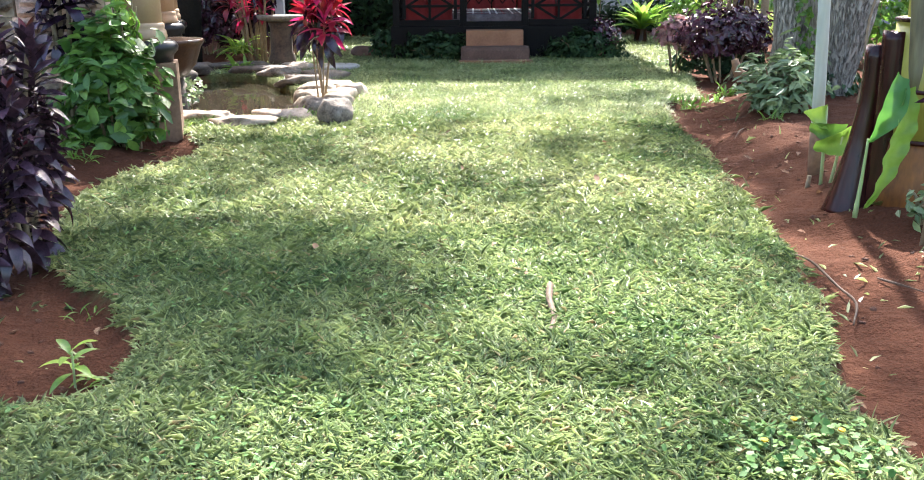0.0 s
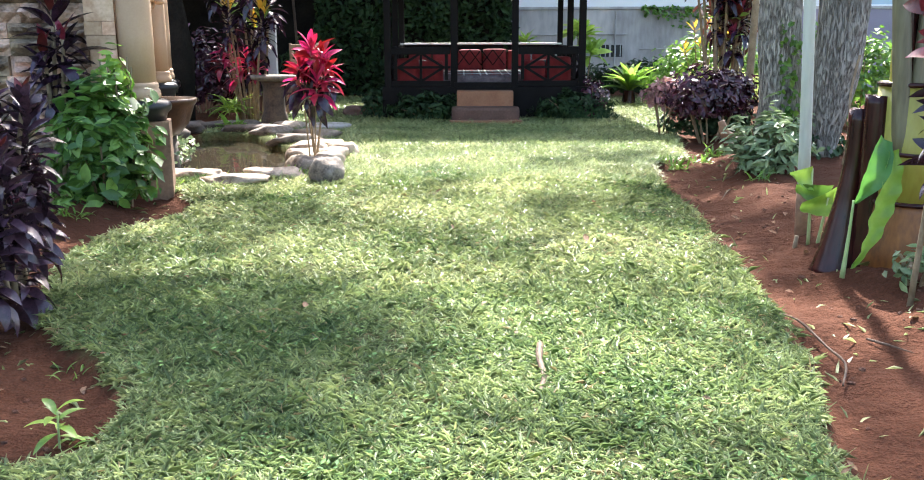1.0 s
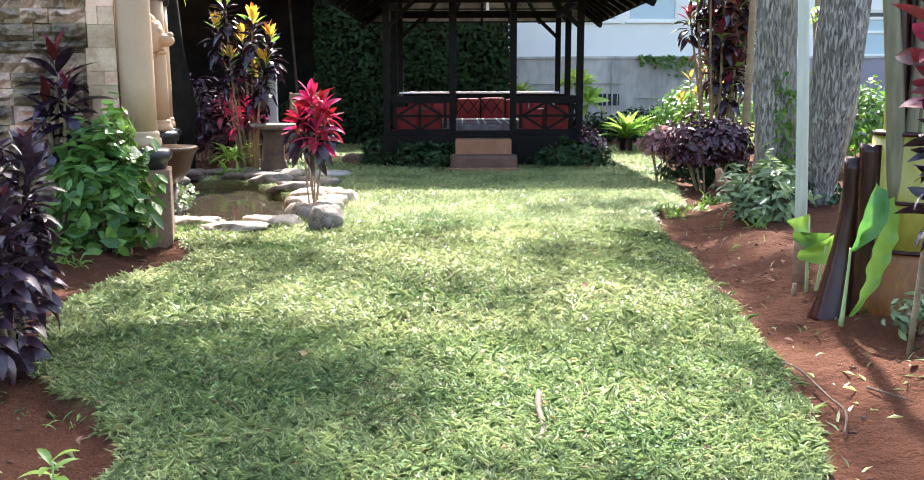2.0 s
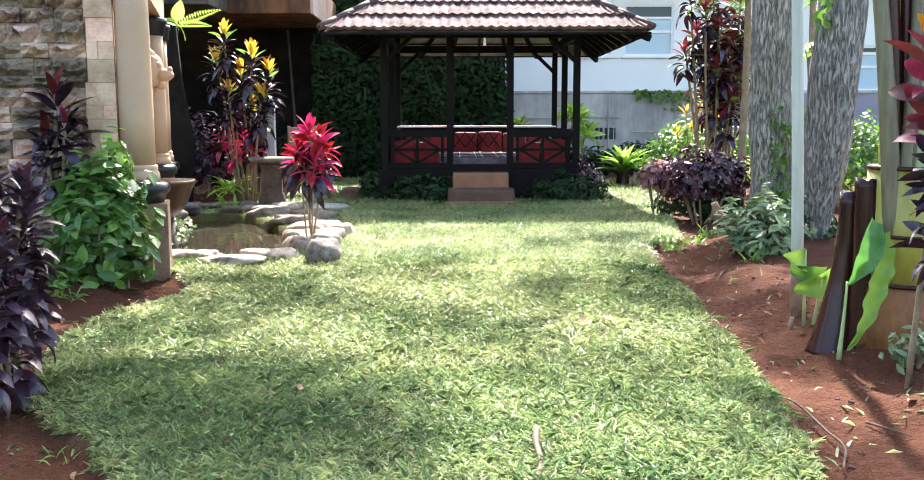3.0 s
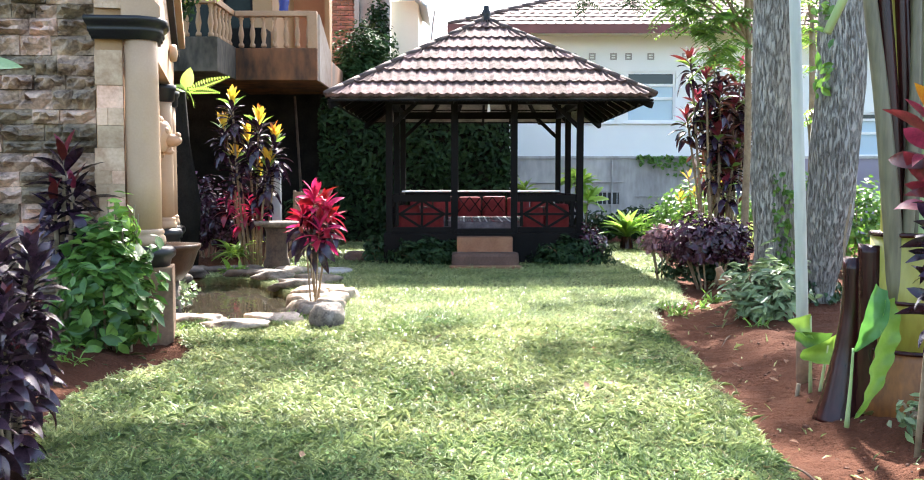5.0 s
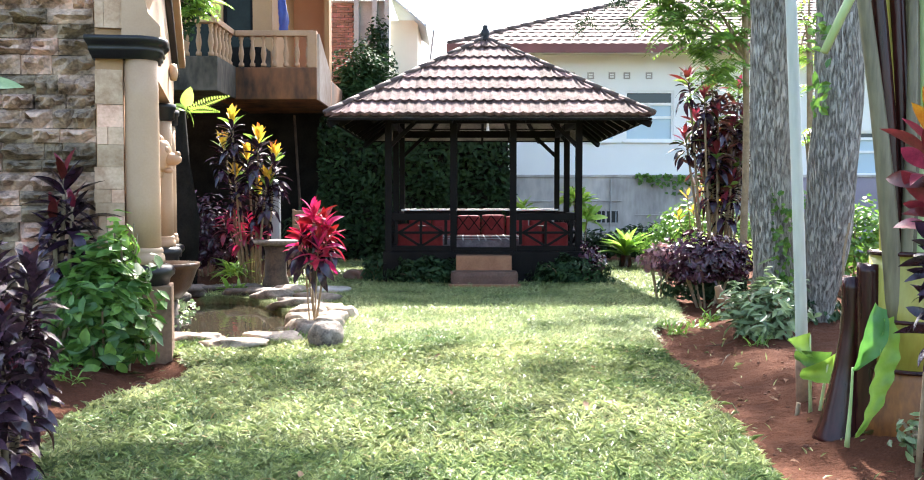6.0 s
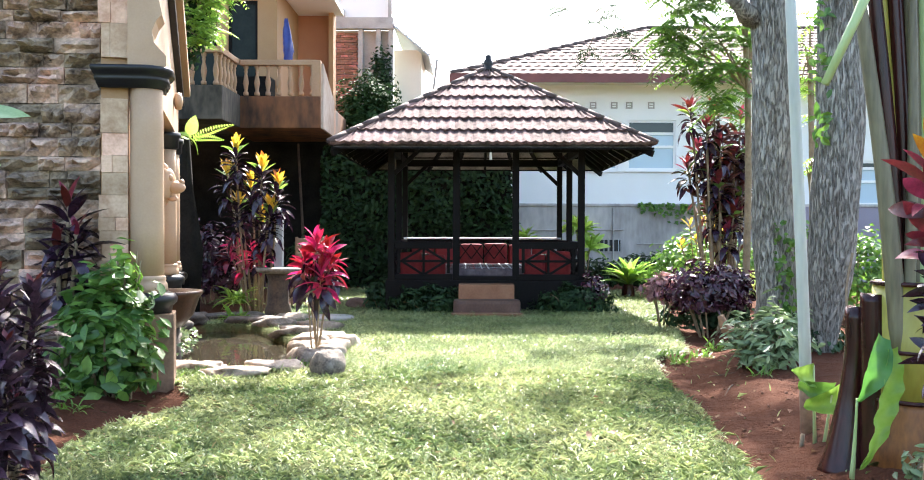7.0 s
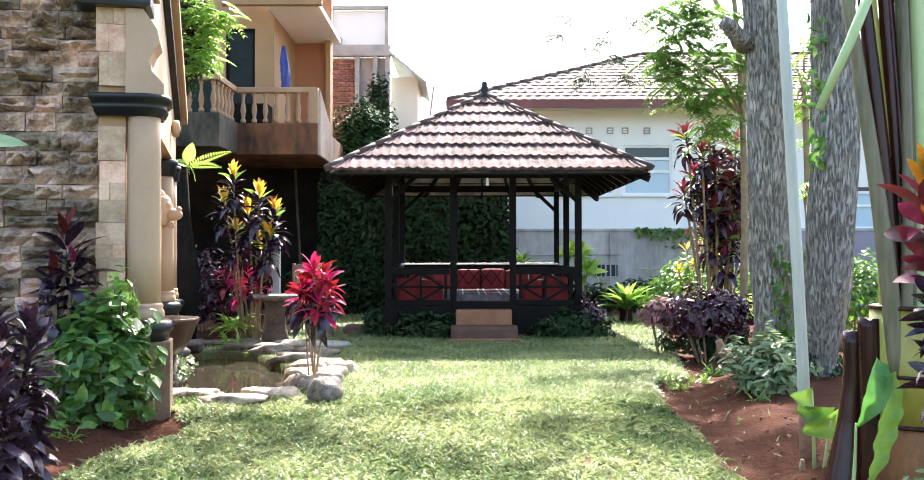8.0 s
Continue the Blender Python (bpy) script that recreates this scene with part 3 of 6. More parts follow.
for i, x in enumerate((-0.68, -0.55, -0.42, -0.3, -0.17, -0.05, 0.05, 0.15, 0.28, 0.4, 0.52, 0.62, 0.72)):
    part("stripe", box(x - 0.012, x + 0.012, -1.05, 1.05, 0.1405, 0.144), REDFAB if i % 3 == 1 else WHITE, mt)
for i, y in enumerate((-0.95, -0.6, -0.2, 0.3, 0.7)):
    part("stripe", box(-0.75, 0.75, y - 0.012, y + 0.012, 0.1445, 0.147), WHITE if i % 2 else REDFAB, mt)

# roof
roof = part("roof", bmesh.new(), CEILW, gaz, "weathered brown clay-tile hip roof", at=pose(0.06, 0, 0))
bm = bmesh.new()
ap = bm.verts.new((0, 0, APEX - 0.07))
cs = [bm.verts.new((sx * (OX - 0.03), sy * (OY - 0.03), EAVE - 0.05)) for sx, sy in ((-1, -1), (1, -1), (1, 1), (-1, 1))]
for i in range(4):
    bm.faces.new((cs[i], cs[(i + 1) % 4], ap))
part("roof_deck", bm, CEILW, roof, "pale boards under the tiles")
for i in range(4):
    a = [(-OX, -OY), (OX, -OY), (OX, OY), (-OX, OY)]
    (ax, ay), (bx, by) = a[i], a[(i + 1) % 4]
    part("fascia", beam((ax * 0.985, ay * 0.985, EAVE - 0.05), (bx * 0.985, by * 0.985, EAVE - 0.05), 0.02, 0.03), DARKWOOD, roof)
    part("hip_rafter", beam((ax * 0.98, ay * 0.98, EAVE - 0.12), (0, 0, APEX - 0.14), 0.06, 0.09), DARKWOOD, roof)
    for j in range(1, 8):
        f = j / 8
        x, y = ax + (bx - ax) * f, ay + (by - ay) * f
        s = 1 - 2 * abs(f - 0.5)
        part("rafter", beam((x * 0.95, y * 0.95, EAVE - 0.07), (x * (1 - s) if i % 2 == 0 else x * (1 - s), y * (1 - s), EAVE - 0.11 + (APEX - EAVE) * s * 0.98), 0.045, 0.07), DARKWOOD, roof)
    for j in range(1, 6):
        s = j / 6.5
        part("batten", beam((ax * (1 - s), ay * (1 - s), EAVE - 0.068 + (APEX - EAVE) * s), (bx * (1 - s), by * (1 - s), EAVE - 0.068 + (APEX - EAVE) * s), 0.03, 0.025, 0.003), DARKWOOD, roof)
tile_cache = {}
for side in range(4):
    half, run = (OX, OY) if side % 2 == 0 else (OY, OX)
    slope = math.hypot(run, APEX - EAVE)
    ang = math.atan2(APEX - EAVE, run)
    base = pose(0, 0, 0, 0, 0, side * 90) @ pose(0, -run, EAVE, math.degrees(ang))
    rows, tw = 7, 0.26
    dv = slope / rows
    for r in range(rows):
        v0 = r * dv
        lim = lambda v, h=half, s=slope: max(0.0, h * (1 - v / s))
        cnt = int(math.ceil(lim(v0) / tw))
        for c in range(-cnt, cnt):
            x0 = c * tw
            inner = max(abs(x0), abs(x0 + tw)) < lim(v0 + dv * 1.08)
            if inner:
                me = tile_cache.get(side % 2) or tile_cache.setdefault(side % 2, roof_tile("tile", tw, dv * 1.08, ROOFTILE))
                jit = pose(x0, v0, 0.004 * random.uniform(-1, 1), 0, 0.5 * random.uniform(-1, 1), 0.4 * random.uniform(-1, 1))
                part("tile", me, None, roof, at=base @ jit)
            elif min(abs(x0), abs(x0 + tw)) < lim(v0):
                me = roof_tile("tile", tw, dv * 1.02, ROOFTILE, lim=lim, x0=x0, v0=v0)
                part("tile", me, None, roof, at=base @ pose(0, v0, 0))
for sx, sy in ((-1, -1), (1, -1), (1, 1), (-1, 1)):
    N = 11
    for i in range(N):
        a = Vector((sx * OX, sy * OY, EAVE + 0.035)).lerp(Vector((0, 0, APEX + 0.03)), i / N)
        b = Vector((sx * OX, sy * OY, EAVE + 0.035)).lerp(Vector((0, 0, APEX + 0.03)), (i + 1.12) / N)
        part("ridge_cap", tube([a, b], [0.042, 0.041], 8), RIDGE, roof, smooth=True)
fin = lathe([(0.11, -0.05), (0.1, 0.02), (0.065, 0.045), (0.075, 0.07), (0.07, 0.13), (0.045, 0.17), (0.048, 0.2), (0.035, 0.225), (0.01, 0.235)], 14)
bmesh.ops.transform(fin, matrix=pose(0, 0, APEX), verts=fin.verts)
part("finial", fin, BLACKP, roof, "small dark knob on the roof peak", True)
for x, l in ((-0.02, 0.1),):
    part("hanging_bulb", tube([(x, -OY + 0.15, EAVE - 0.1), (x, -OY + 0.15, EAVE - 0.2)], [0.015, 0.022], 8), WHITE, roof)

# ---- white house behind ----
HY = 20.6
house = thing("white_house", "white single-storey house with tiled hip roof behind the garden", "house", pose(0, HY, 0))
wins = [(2.25, 3.47, 2.53, 3.66), (3.68, 4.79, 2.53, 3.66), (8.85, 9.8, 1.75, 2.75)]


def wall_with_holes(x0, x1, z0, z1, y0, y1, holes):
    """A wall slab in one piece, with its openings going through it."""
    cx = sorted({x0, x1, *[h[0] for h in holes], *[h[1] for h in holes]})
    cz = sorted({z0, z1, *[h[2] for h in holes], *[h[3] for h in holes]})
    bmw = bmesh.new()
    grid = [[[bmw.verts.new((x, y, z)) for z in cz] for x in cx] for y in (y0, y1)]

    def full(i, j):
        if not (0 <= i < len(cx) - 1 and 0 <= j < len(cz) - 1):
            return False
        mx, mz = (cx[i] + cx[i + 1]) / 2, (cz[j] + cz[j + 1]) / 2
        return not any(h[0] < mx < h[1] and h[2] < mz < h[3] for h in holes)

    f, b = grid
    for i in range(len(cx) - 1):
        for j in range(len(cz) - 1):
            if not full(i, j):
                continue
            bmw.faces.new((f[i][j], f[i + 1][j], f[i + 1][j + 1], f[i][j + 1]))
            bmw.faces.new((b[i][j + 1], b[i + 1][j + 1], b[i + 1][j], b[i][j]))
            for di, dj, p, q in ((-1, 0, (i, j), (i, j + 1)), (1, 0, (i + 1, j), (i + 1, j + 1)), (0, -1, (i, j), (i + 1, j)), (0, 1, (i, j + 1), (i + 1, j + 1))):
                if not full(i + di, j + dj):
                    bmw.faces.new((f[p[0]][p[1]], f[q[0]][q[1]], b[q[0]][q[1]], b[p[0]][p[1]]))
    bmesh.ops.delete(bmw, geom=[v for v in bmw.verts if not v.link_faces], context="VERTS")
    return bmw


part("front_wall", wall_with_holes(0.3, 14, 1.72, 4.5, 0, 0.2, wins), WHITE, house, "smooth white wall")
part("left_wall", box(0.3, 0.5, 0.21, 9, 1.72, 4.5), WHITE, house)
part("base_wall", box(-0.2, 7.0, -0.1, 0.19, -0.1, 1.7), GREYW, house, "stained grey plaster base wall")
part("base_wall", box(7.004, 14, -0.1, 0.19, -0.1, 1.7), PURPLEG, house, "purple-grey painted base wall")
part("base_ledge", box(-0.2, 14, -0.13, -0.005, 1.702, 1.76, 0.008), GREYW, house, "thin grey ledge")
for x0, x1, z0, z1 in wins:
    w = part("window", wall_with_holes(x0, x1, z0, z1, 0.03, 0.12, [(x0 + 0.05, x1 - 0.05, z0 + 0.05, z0 + 0.5), (x0 + 0.05, x1 - 0.05, z0 + 0.56, z0 + 0.8), (x0 + 0.05, x1 - 0.05, z0 + 0.86, z1 - 0.05)]), WHITE, house, "white-framed window with three panes")
    for a, b in ((z0 + 0.05, z0 + 0.5), (z0 + 0.56, z0 + 0.8), (z0 + 0.86, z1 - 0.05)):
        part("pane", box(x0 + 0.05, x1 - 0.05, 0.07, 0.078, a, b), PANE if b < z0 + 0.85 else GLASS, w)
    part("backing", box(x0, x1, 0.3, 0.32, z0, z1), GREYW, w, "drawn pale blind")
    part("sill", box(x0 - 0.05, x1 + 0.05, -0.06, 0.02, z0 - 0.05, z0 - 0.002, 0.008), WHITE, w)
for x in (2.47, 2.9, 3.38, 3.72, 4.22, 5.0, 5.5):
    v = part("wall_vent", wall_with_holes(x - 0.075, x + 0.075, 3.92, 4.07, -0.02, -0.002, [(x - 0.045, x + 0.045, 3.95, 4.04)]), CONCRETE, house)
    part("vent_bar", box(x - 0.045, x + 0.045, -0.015, -0.005, 3.985, 4.005), CONCRETE, v)
g = part("grille_window", wall_with_holes(2.95, 3.55, 0.65, 0.97, -0.13, -0.105, [(2.98, 3.23, 0.68, 0.94), (3.27, 3.52, 0.68, 0.94)]), CONCRETE, house, "small barred cellar window")
part("dark_pane", box(2.97, 3.53, -0.108, -0.102, 0.66, 0.96), BLACKP, g)
for i in range(5):
    part("bar", box(3.03 + i * 0.11, 3.045 + i * 0.11, -0.125, -0.115, 0.67, 0.95), STEEL, g)
for z, x0, x1 in ((0.45, 1.2, 5.5), (1.15, 0.6, 3.6), (0.85, 3.9, 6.2)):
    part("wall_pipe", tube([(x0, -0.13, z), (x1, -0.13, z + 0.02)], [0.014, 0.014], 6), CONCRETE, house)
part("wall_pipe", tube([(3.35, -0.14, 0.1), (3.35, -0.14, 1.65)], [0.016, 0.016], 6), CONCRETE, house)
# roof of the house
ex, ey, ez, hr, tn = -0.3, -0.75, 4.56, 5.3, 0.41
rf = part("roof", bmesh.new(), ROOFGREY, house, "greyish-brown tiled hip roof")
bm = bmesh.new()
A, B, C, D = bm.verts.new((ex, ey, ez)), bm.verts.new((17, ey, ez)), bm.verts.new((17, ey + hr, ez + hr * tn)), bm.verts.new((ex + hr, ey + hr, ez + hr * tn))
E_, F_ = bm.verts.new((ex, ey + 2 * hr, ez)), bm.verts.new((17, ey + 2 * hr, ez))
bm.faces.new((A, B, C, D)), bm.faces.new((E_, A, D)), bm.faces.new((F_, E_, D, C))
part("roof_deck", bm, ROOFGREY, rf)
part("fascia", box(ex - 0.03, 17, ey - 0.05, ey - 0.01, ez - 0.17, ez + 0.02), MAROON, rf, "maroon eaves board")
part("fascia", box(ex - 0.05, ex - 0.01, ey, ey + 2 * hr, ez - 0.17, ez + 0.02), MAROON, rf)
part("soffit", box(ex, 17, ey, 0.0, ez - 0.1, ez - 0.07), CREAM, rf, "cream eaves soffit")
sl = math.hypot(hr, hr * tn)
rows = 15
dv = sl / rows
base = pose(0, ey, ez + 0.01, math.degrees(math.atan(tn)))
shared = roof_tile("tile", 0.42, dv * 1.06, ROOFGREY, 0.02, swell=0.014)
rest, restf, cnt = [], [], 0
for r in range(rows):
    lim0 = ex + hr * r / rows
    for c in range(40):
        x0 = lim0 + c * 0.42 + (0.1 if c else 0)
        if x0 > 12:
            break
        m = base @ pose(x0, r * dv, random.uniform(-0.004, 0.004))
        if cnt < 300 and 3.5 < x0 + 0.001 * r < 10.5:
            part("tile", shared, None, rf, at=m)
            cnt += 1
        else:
            o = len(rest)
            rest += [m @ v.co for v in shared.vertices]
            restf += [tuple(o + i for i in p.vertices) for p in shared.polygons]
tagged(part("tile_field", mesh("tile_field", rest, restf, ROOFGREY, True), None, rf), kind="stuff")
for i in range(16):
    a = Vector((ex, ey, ez + 0.04)).lerp(Vector((ex + hr, ey + hr, ez + hr * tn + 0.04)), i / 16)
    b = Vector((ex, ey, ez + 0.04)).lerp(Vector((ex + hr, ey + hr, ez + hr * tn + 0.04)), (i + 1.1) / 16)
    part("ridge_cap", tube([a, b], [0.06, 0.054], 8), RIDGE, rf, smooth=True)
part("ridge_cap", tube([(ex + hr, ey + hr, ez + hr * tn + 0.03), (17, ey + hr, ez + hr * tn + 0.03)], [0.06, 0.06], 8), RIDGE, rf, smooth=True)

# ---- house with the balcony ----
bh = thing("balcony_house", "tan two-storey house with a balustraded balcony above dark shade", "house", pose(0, 0, 0))
part("upper_wall", wall_with_holes(-9, -3.6, 3.4, 8.2, 17.3, 17.5, [(-4.53, -3.97, 3.6, 5.53), (-5.75, -4.75, 3.6, 5.3)]), TAN, bh, "tan painted wall")
for x0, x1, z1 in ((-4.53, -3.97, 5.53), (-5.75, -4.75, 5.3)):
    w = part("door_window", wall_with_holes(x0, x1, 3.6, z1, 17.33, 17.4, [(x0 + 0.05, x1 - 0.05, 3.75, z1 - 0.06)]), DARKWOOD, bh, "dark framed glass door")
    part("pane", box(x0 + 0.05, x1 - 0.05, 17.36, 17.37, 3.75, z1 - 0.06), SHADEGLASS, w)
    part("dark_room", box(x0 - 0.1, x1 + 0.1, 17.6, 17.62, 3.5, z1 + 0.1), DARKWALL, w)
part("recess_side", box(-3.75, -3.6, 17.505, 19.5, 3.4, 8.2), TAN, bh)
part("recess_back", box(-3.8, -2.82, 19.5, 19.7, 3.4, 8.2), ORANGE, bh, "orange painted recess wall")
part("recess_ceiling", box(-3.59, -2.62, 16.6, 19.49, 5.75, 5.85), WHITE, bh, "white ceiling of the recess")
part("front_beam", box(-4.4, -2.56, 16.45, 16.595, 5.76, 6.2, 0.01), TAN, bh)
part("right_pillar", box(-2.9, -2.8, 19.2, 19.49, 3.4, 5.8), TAN, bh)
part("balcony_slab", box(-4.35, -2.56, 16.0, 19.4, 2.96, 3.52, 0.02), STAINED, bh, "rust-stained concrete balcony edge")
part("balcony_bay", box(-7.0, -3.98, 14.8, 17.2, 2.97, 3.53, 0.02), MOSSCON, bh, "mossy grey concrete balcony bay")
# walls below the balcony have its shade put into their near-black colour
part("lower_back_wall", box(-9, -2.85, 18.6, 18.8, -0.1, 3.4), DARKWALL, bh, "mossy wall under the balcony, coloured near black for the shade")
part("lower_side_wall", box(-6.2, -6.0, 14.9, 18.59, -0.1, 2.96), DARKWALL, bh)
part("balcony_side", mesh("balcony_side", [(-2.55, 16.02, 2.95), (-2.44, 16.6, 2.86), (-2.44, 16.6, 3.5), (-2.55, 16.02, 4.1), (-2.51, 16.02, 2.95), (-2.4, 16.6, 2.86), (-2.4, 16.6, 3.5), (-2.51, 16.02, 4.1)], [(0, 1, 2, 3), (7, 6, 5, 4), (0, 4, 5, 1), (1, 5, 6, 2), (2, 6, 7, 3), (3, 7, 4, 0)], PALEBOARD), None, bh, "pale slanting side board")
BAL = [(0.035, 0.0), (0.06, 0.01), (0.06, 0.05), (0.032, 0.08), (0.05, 0.16), (0.062, 0.22), (0.048, 0.3), (0.028, 0.38), (0.04, 0.42), (0.03, 0.45), (0.055, 0.48), (0.055, 0.52)]
balm = bpy.data.meshes.new("baluster")
_bm = lathe(BAL, 12)
_bm.to_mesh(balm)
_bm.free()
balm.materials.append(RAILM)
balm.polygons.foreach_set("use_smooth", [True] * len(balm.polygons))


def balustrade(a, b, n, z):
    a, b = Vector(a), Vector(b)
    part("handrail", beam((a.x, a.y, z + 0.6), (b.x, b.y, z + 0.6), 0.15, 0.1, 0.02), RAILM, bh, "beige moulded handrail")
    for i in range(n):
        p = a.lerp(b, (i + 0.5) / n)
        part("baluster", balm, None, bh, at=pose(p.x, p.y, z + 0.02) @ Matrix.Diagonal((0.82, 0.82, 1.02, 1)))


balustrade((-4.0, 16.1, 0), (-2.62, 16.1, 0), 7, 3.52)
balustrade((-7.0, 14.95, 0), (-4.02, 14.95, 0), 15, 3.53)
balustrade((-4.08, 14.95, 0), (-4.08, 16.1, 0), 5, 3.53)
part("corner_post", box(-2.72, -2.56, 16.02, 16.18, 3.52, 4.16, 0.015), RAILM, bh)
solid("blue_sheet", tube(spline([(-3.4, 17.25, 4.3), (-3.37, 17.25, 4.65), (-3.4, 17.25, 4.9), (-3.42, 17.25, 5.17)], 4), [0.07, 0.085, 0.08, 0.1, 0.09, 0.1, 0.085, 0.08, 0.07, 0.065, 0.05, 0.04, 0.03], 14, 0.5), BLUE, "folded bright blue sheet hanging in the balcony recess", "sheet", smooth=True)
solid("balcony_bench", box(-4.3, -3.62, 16.75, 17.25, 3.522, 4.0, 0.02), DARKWALL, "dark wooden bench on the balcony behind the balusters", "bench")
solid("leaning_pole", tube([(-3.15, 17.9, 0), (-3.4, 18.4, 2.9)], [0.03, 0.025], 7), BATHM, "thin dark wooden pole leaning on the dark wall", "pole")

# ---- unfinished brick house far behind ----
fh = thing("unfinished_house", "unfinished brick and concrete house with a bare frame on top", "house", pose(0, 24, 0))
part("concrete_wall", box(-3.55, -1.95, 0.16, 0.3, 0, 6.45), CONCRETE, fh)
part("ring_beam", box(-3.6, -1.9, -0.1, 0.15, 6.45, 6.75, 0.01), CONCRETE, fh)
part("roof_block", box(-3.58, -3.2, -0.12, 0.1, 6.752, 6.95, 0.01), CONCRETE, fh)
for x in (-2.78, -2.3, -1.98):
    part("column", box(x - 0.06, x + 0.06, -0.06, 0.15, 0, 6.45), CONCRETE, fh)
for a, b in (((-3.5, 0, 7.0), (-3.5, 0, 7.75)), ((-2.0, 0, 6.76), (-2.0, 0, 7.75)), ((-3.55, 0, 7.75), (-1.95, 0, 7.75))):
    part("frame_bar", beam(a, b, 0.1, 0.1), CONCRETE, fh)
part("light_sheet", box(-3.45, -2.05, 0.06, 0.075, 6.76, 7.7), WHITE, fh, "pale translucent roofing sheet")
bk = bpy.data.meshes.new("brick")
_bm = box(-0.1, 0.1, -0.04, 0.04, -0.027, 0.027)
_bm.to_mesh(bk)
_bm.free()
bk.materials.append(BRICKM)
for r in range(34):
    for c in range(3):
        x = -3.42 + c * 0.215 + (0.1 if r % 2 else 0)
        part("brick", bk, None, fh, at=pose(x + random.uniform(-0.008, 0.008), 0.1 + random.uniform(-0.012, 0.012), 4.2 + r * 0.065, 0, random.uniform(-1.5, 1.5)))
part("white_wing", box(-1.94, -1.2, 0.5, 4, 0, 6.0), CREAM, fh, "pale cream side wing")
part("wing_awning", mesh("wing_awning", [(-1.9, -0.2, 6.55), (-0.95, -0.2, 5.75), (-0.95, 3, 5.75), (-1.9, 3, 6.55), (-1.9, -0.2, 6.5), (-0.95, -0.2, 5.7), (-0.95, 3, 5.7), (-1.9, 3, 6.5)], [(0, 1, 2, 3), (7, 6, 5, 4), (0, 4, 5, 1), (1, 5, 6, 2), (2, 6, 7, 3), (3, 7, 4, 0)], STEEL), None, fh, "ribbed grey metal awning")
for i in range(9):
    f = i / 8
    part("awning_rib", beam((-1.9 + 0.95 * f, -0.25, 6.58 - 0.8 * f), (-1.9 + 0.95 * f, 3, 6.58 - 0.8 * f), 0.03, 0.03), WHITE, fh)
part("antenna_pole", tube([(-0.95, 0, 4.0), (-0.75, 0, 5.65)], [0.03, 0.03], 6), CONCRETE, fh)

# ---- fountain wall at the pond ----
FW = thing("fountain_wall", "beige fountain wall with round columns, black mouldings and stone pier", "fountain", pose(-2.44, 6.92, 0, 0, 0, 14.8))
# local axes: +y runs along the wall, +x faces the pond
part("wall_panel", box(-0.32, -0.14, 0.1, 4.3, -0.2, 2.9), BEIGE, FW, "smooth beige panel")


def column(y, x, r, top, base, parent, flare=1.75):
    c = lathe([(r, base + 0.12), (r * 1.0, base + 0.5), (r * 0.97, top - 0.3), (r * 0.94, top)], 28)
    bmesh.ops.transform(c, matrix=pose(x, y, 0), verts=c.verts)
    col = part("column", c, BEIGE, parent, "smooth beige round column", True)
    c = lathe([(r * 1.02, base + 0.125), (r * 1.1, base + 0.115), (r * 1.12, base + 0.095), (r * 1.08, base + 0.08), (r * 1.18, base + 0.065), (r * 1.22, base + 0.03), (r * 1.18, base)], 28)
    bmesh.ops.transform(c, matrix=pose(x, y, 0), verts=c.verts)
    part("base_moulding", c, BEIGE, col, smooth=True)
    c = lathe([(r * 1.3, base), (r * 1.62, base - 0.015), (r * 1.78, base - 0.045), (r * 1.74, base - 0.08), (r * 1.5, base - 0.11), (r * 1.42, base - 0.16)], 28)
    bmesh.ops.transform(c, matrix=pose(x, y, 0), verts=c.verts)
    part("black_collar", c, BLACKP, col, "glossy black base collar", True)
    if flare:
        c = lathe([(r * 1.0, top - 0.02), (r * 1.2, top + 0.0), (r * 1.25, top + 0.1), (r * flare, top + 0.12), (r * flare, top + 0.17)], 28)
        bmesh.ops.transform(c, matrix=pose(x, y, 0), verts=c.verts)
        part("black_capital", c, BLACKP, col, "glossy black capital", True)


column(0.05, 0.0, 0.128, 2.26, 0.7, FW, 0)
column(3.5, -0.07, 0.115, 2.1, 0.66, FW, 1.4)
column(4.25, -0.07, 0.115, 2.1, 0.66, FW, 1.4)
part("pedestal", box(0.0, 0.205, -0.1, 0.25, -0.25, 0.535, 0.01), PEDEST, FW, "brown stone pedestal")
part("pedestal_back", box(-0.36, -0.002, -0.05, 0.25, -0.25, 0.535, 0.01), STAINED, FW, "brown stained stone footing")
part("pedestal", box(-0.2, 0.06, 3.35, 4.4, -0.25, 0.495, 0.01), BEIGE, FW)
# black moulding that runs round the pier and the column in one sweep
line = [((-0.34, 0.3), (-1, 0)), ((-0.34, -0.03), (-0.75, -0.75)), ((-0.12, -0.06), (-0.05, -1))] + [((0.128 * math.cos(radians(a)), 0.05 + 0.128 * math.sin(radians(a))), (math.cos(radians(a)), math.sin(radians(a)))) for a in range(-90, 1, 15)] + [((0.128, 0.3), (1, 0))]
section = [(o * 0.66, 2.25 + 0.85 * (z - 2.235)) for o, z in ((-0.03, 2.235), (0.004, 2.235), (0.012, 2.26), (0.03, 2.268), (0.034, 2.29), (0.05, 2.3), (0.056, 2.322), (0.048, 2.34), (0.075, 2.36), (0.1, 2.385), (0.108, 2.41), (0.098, 2.428), (-0.03, 2.428))]
bm = bmesh.new()
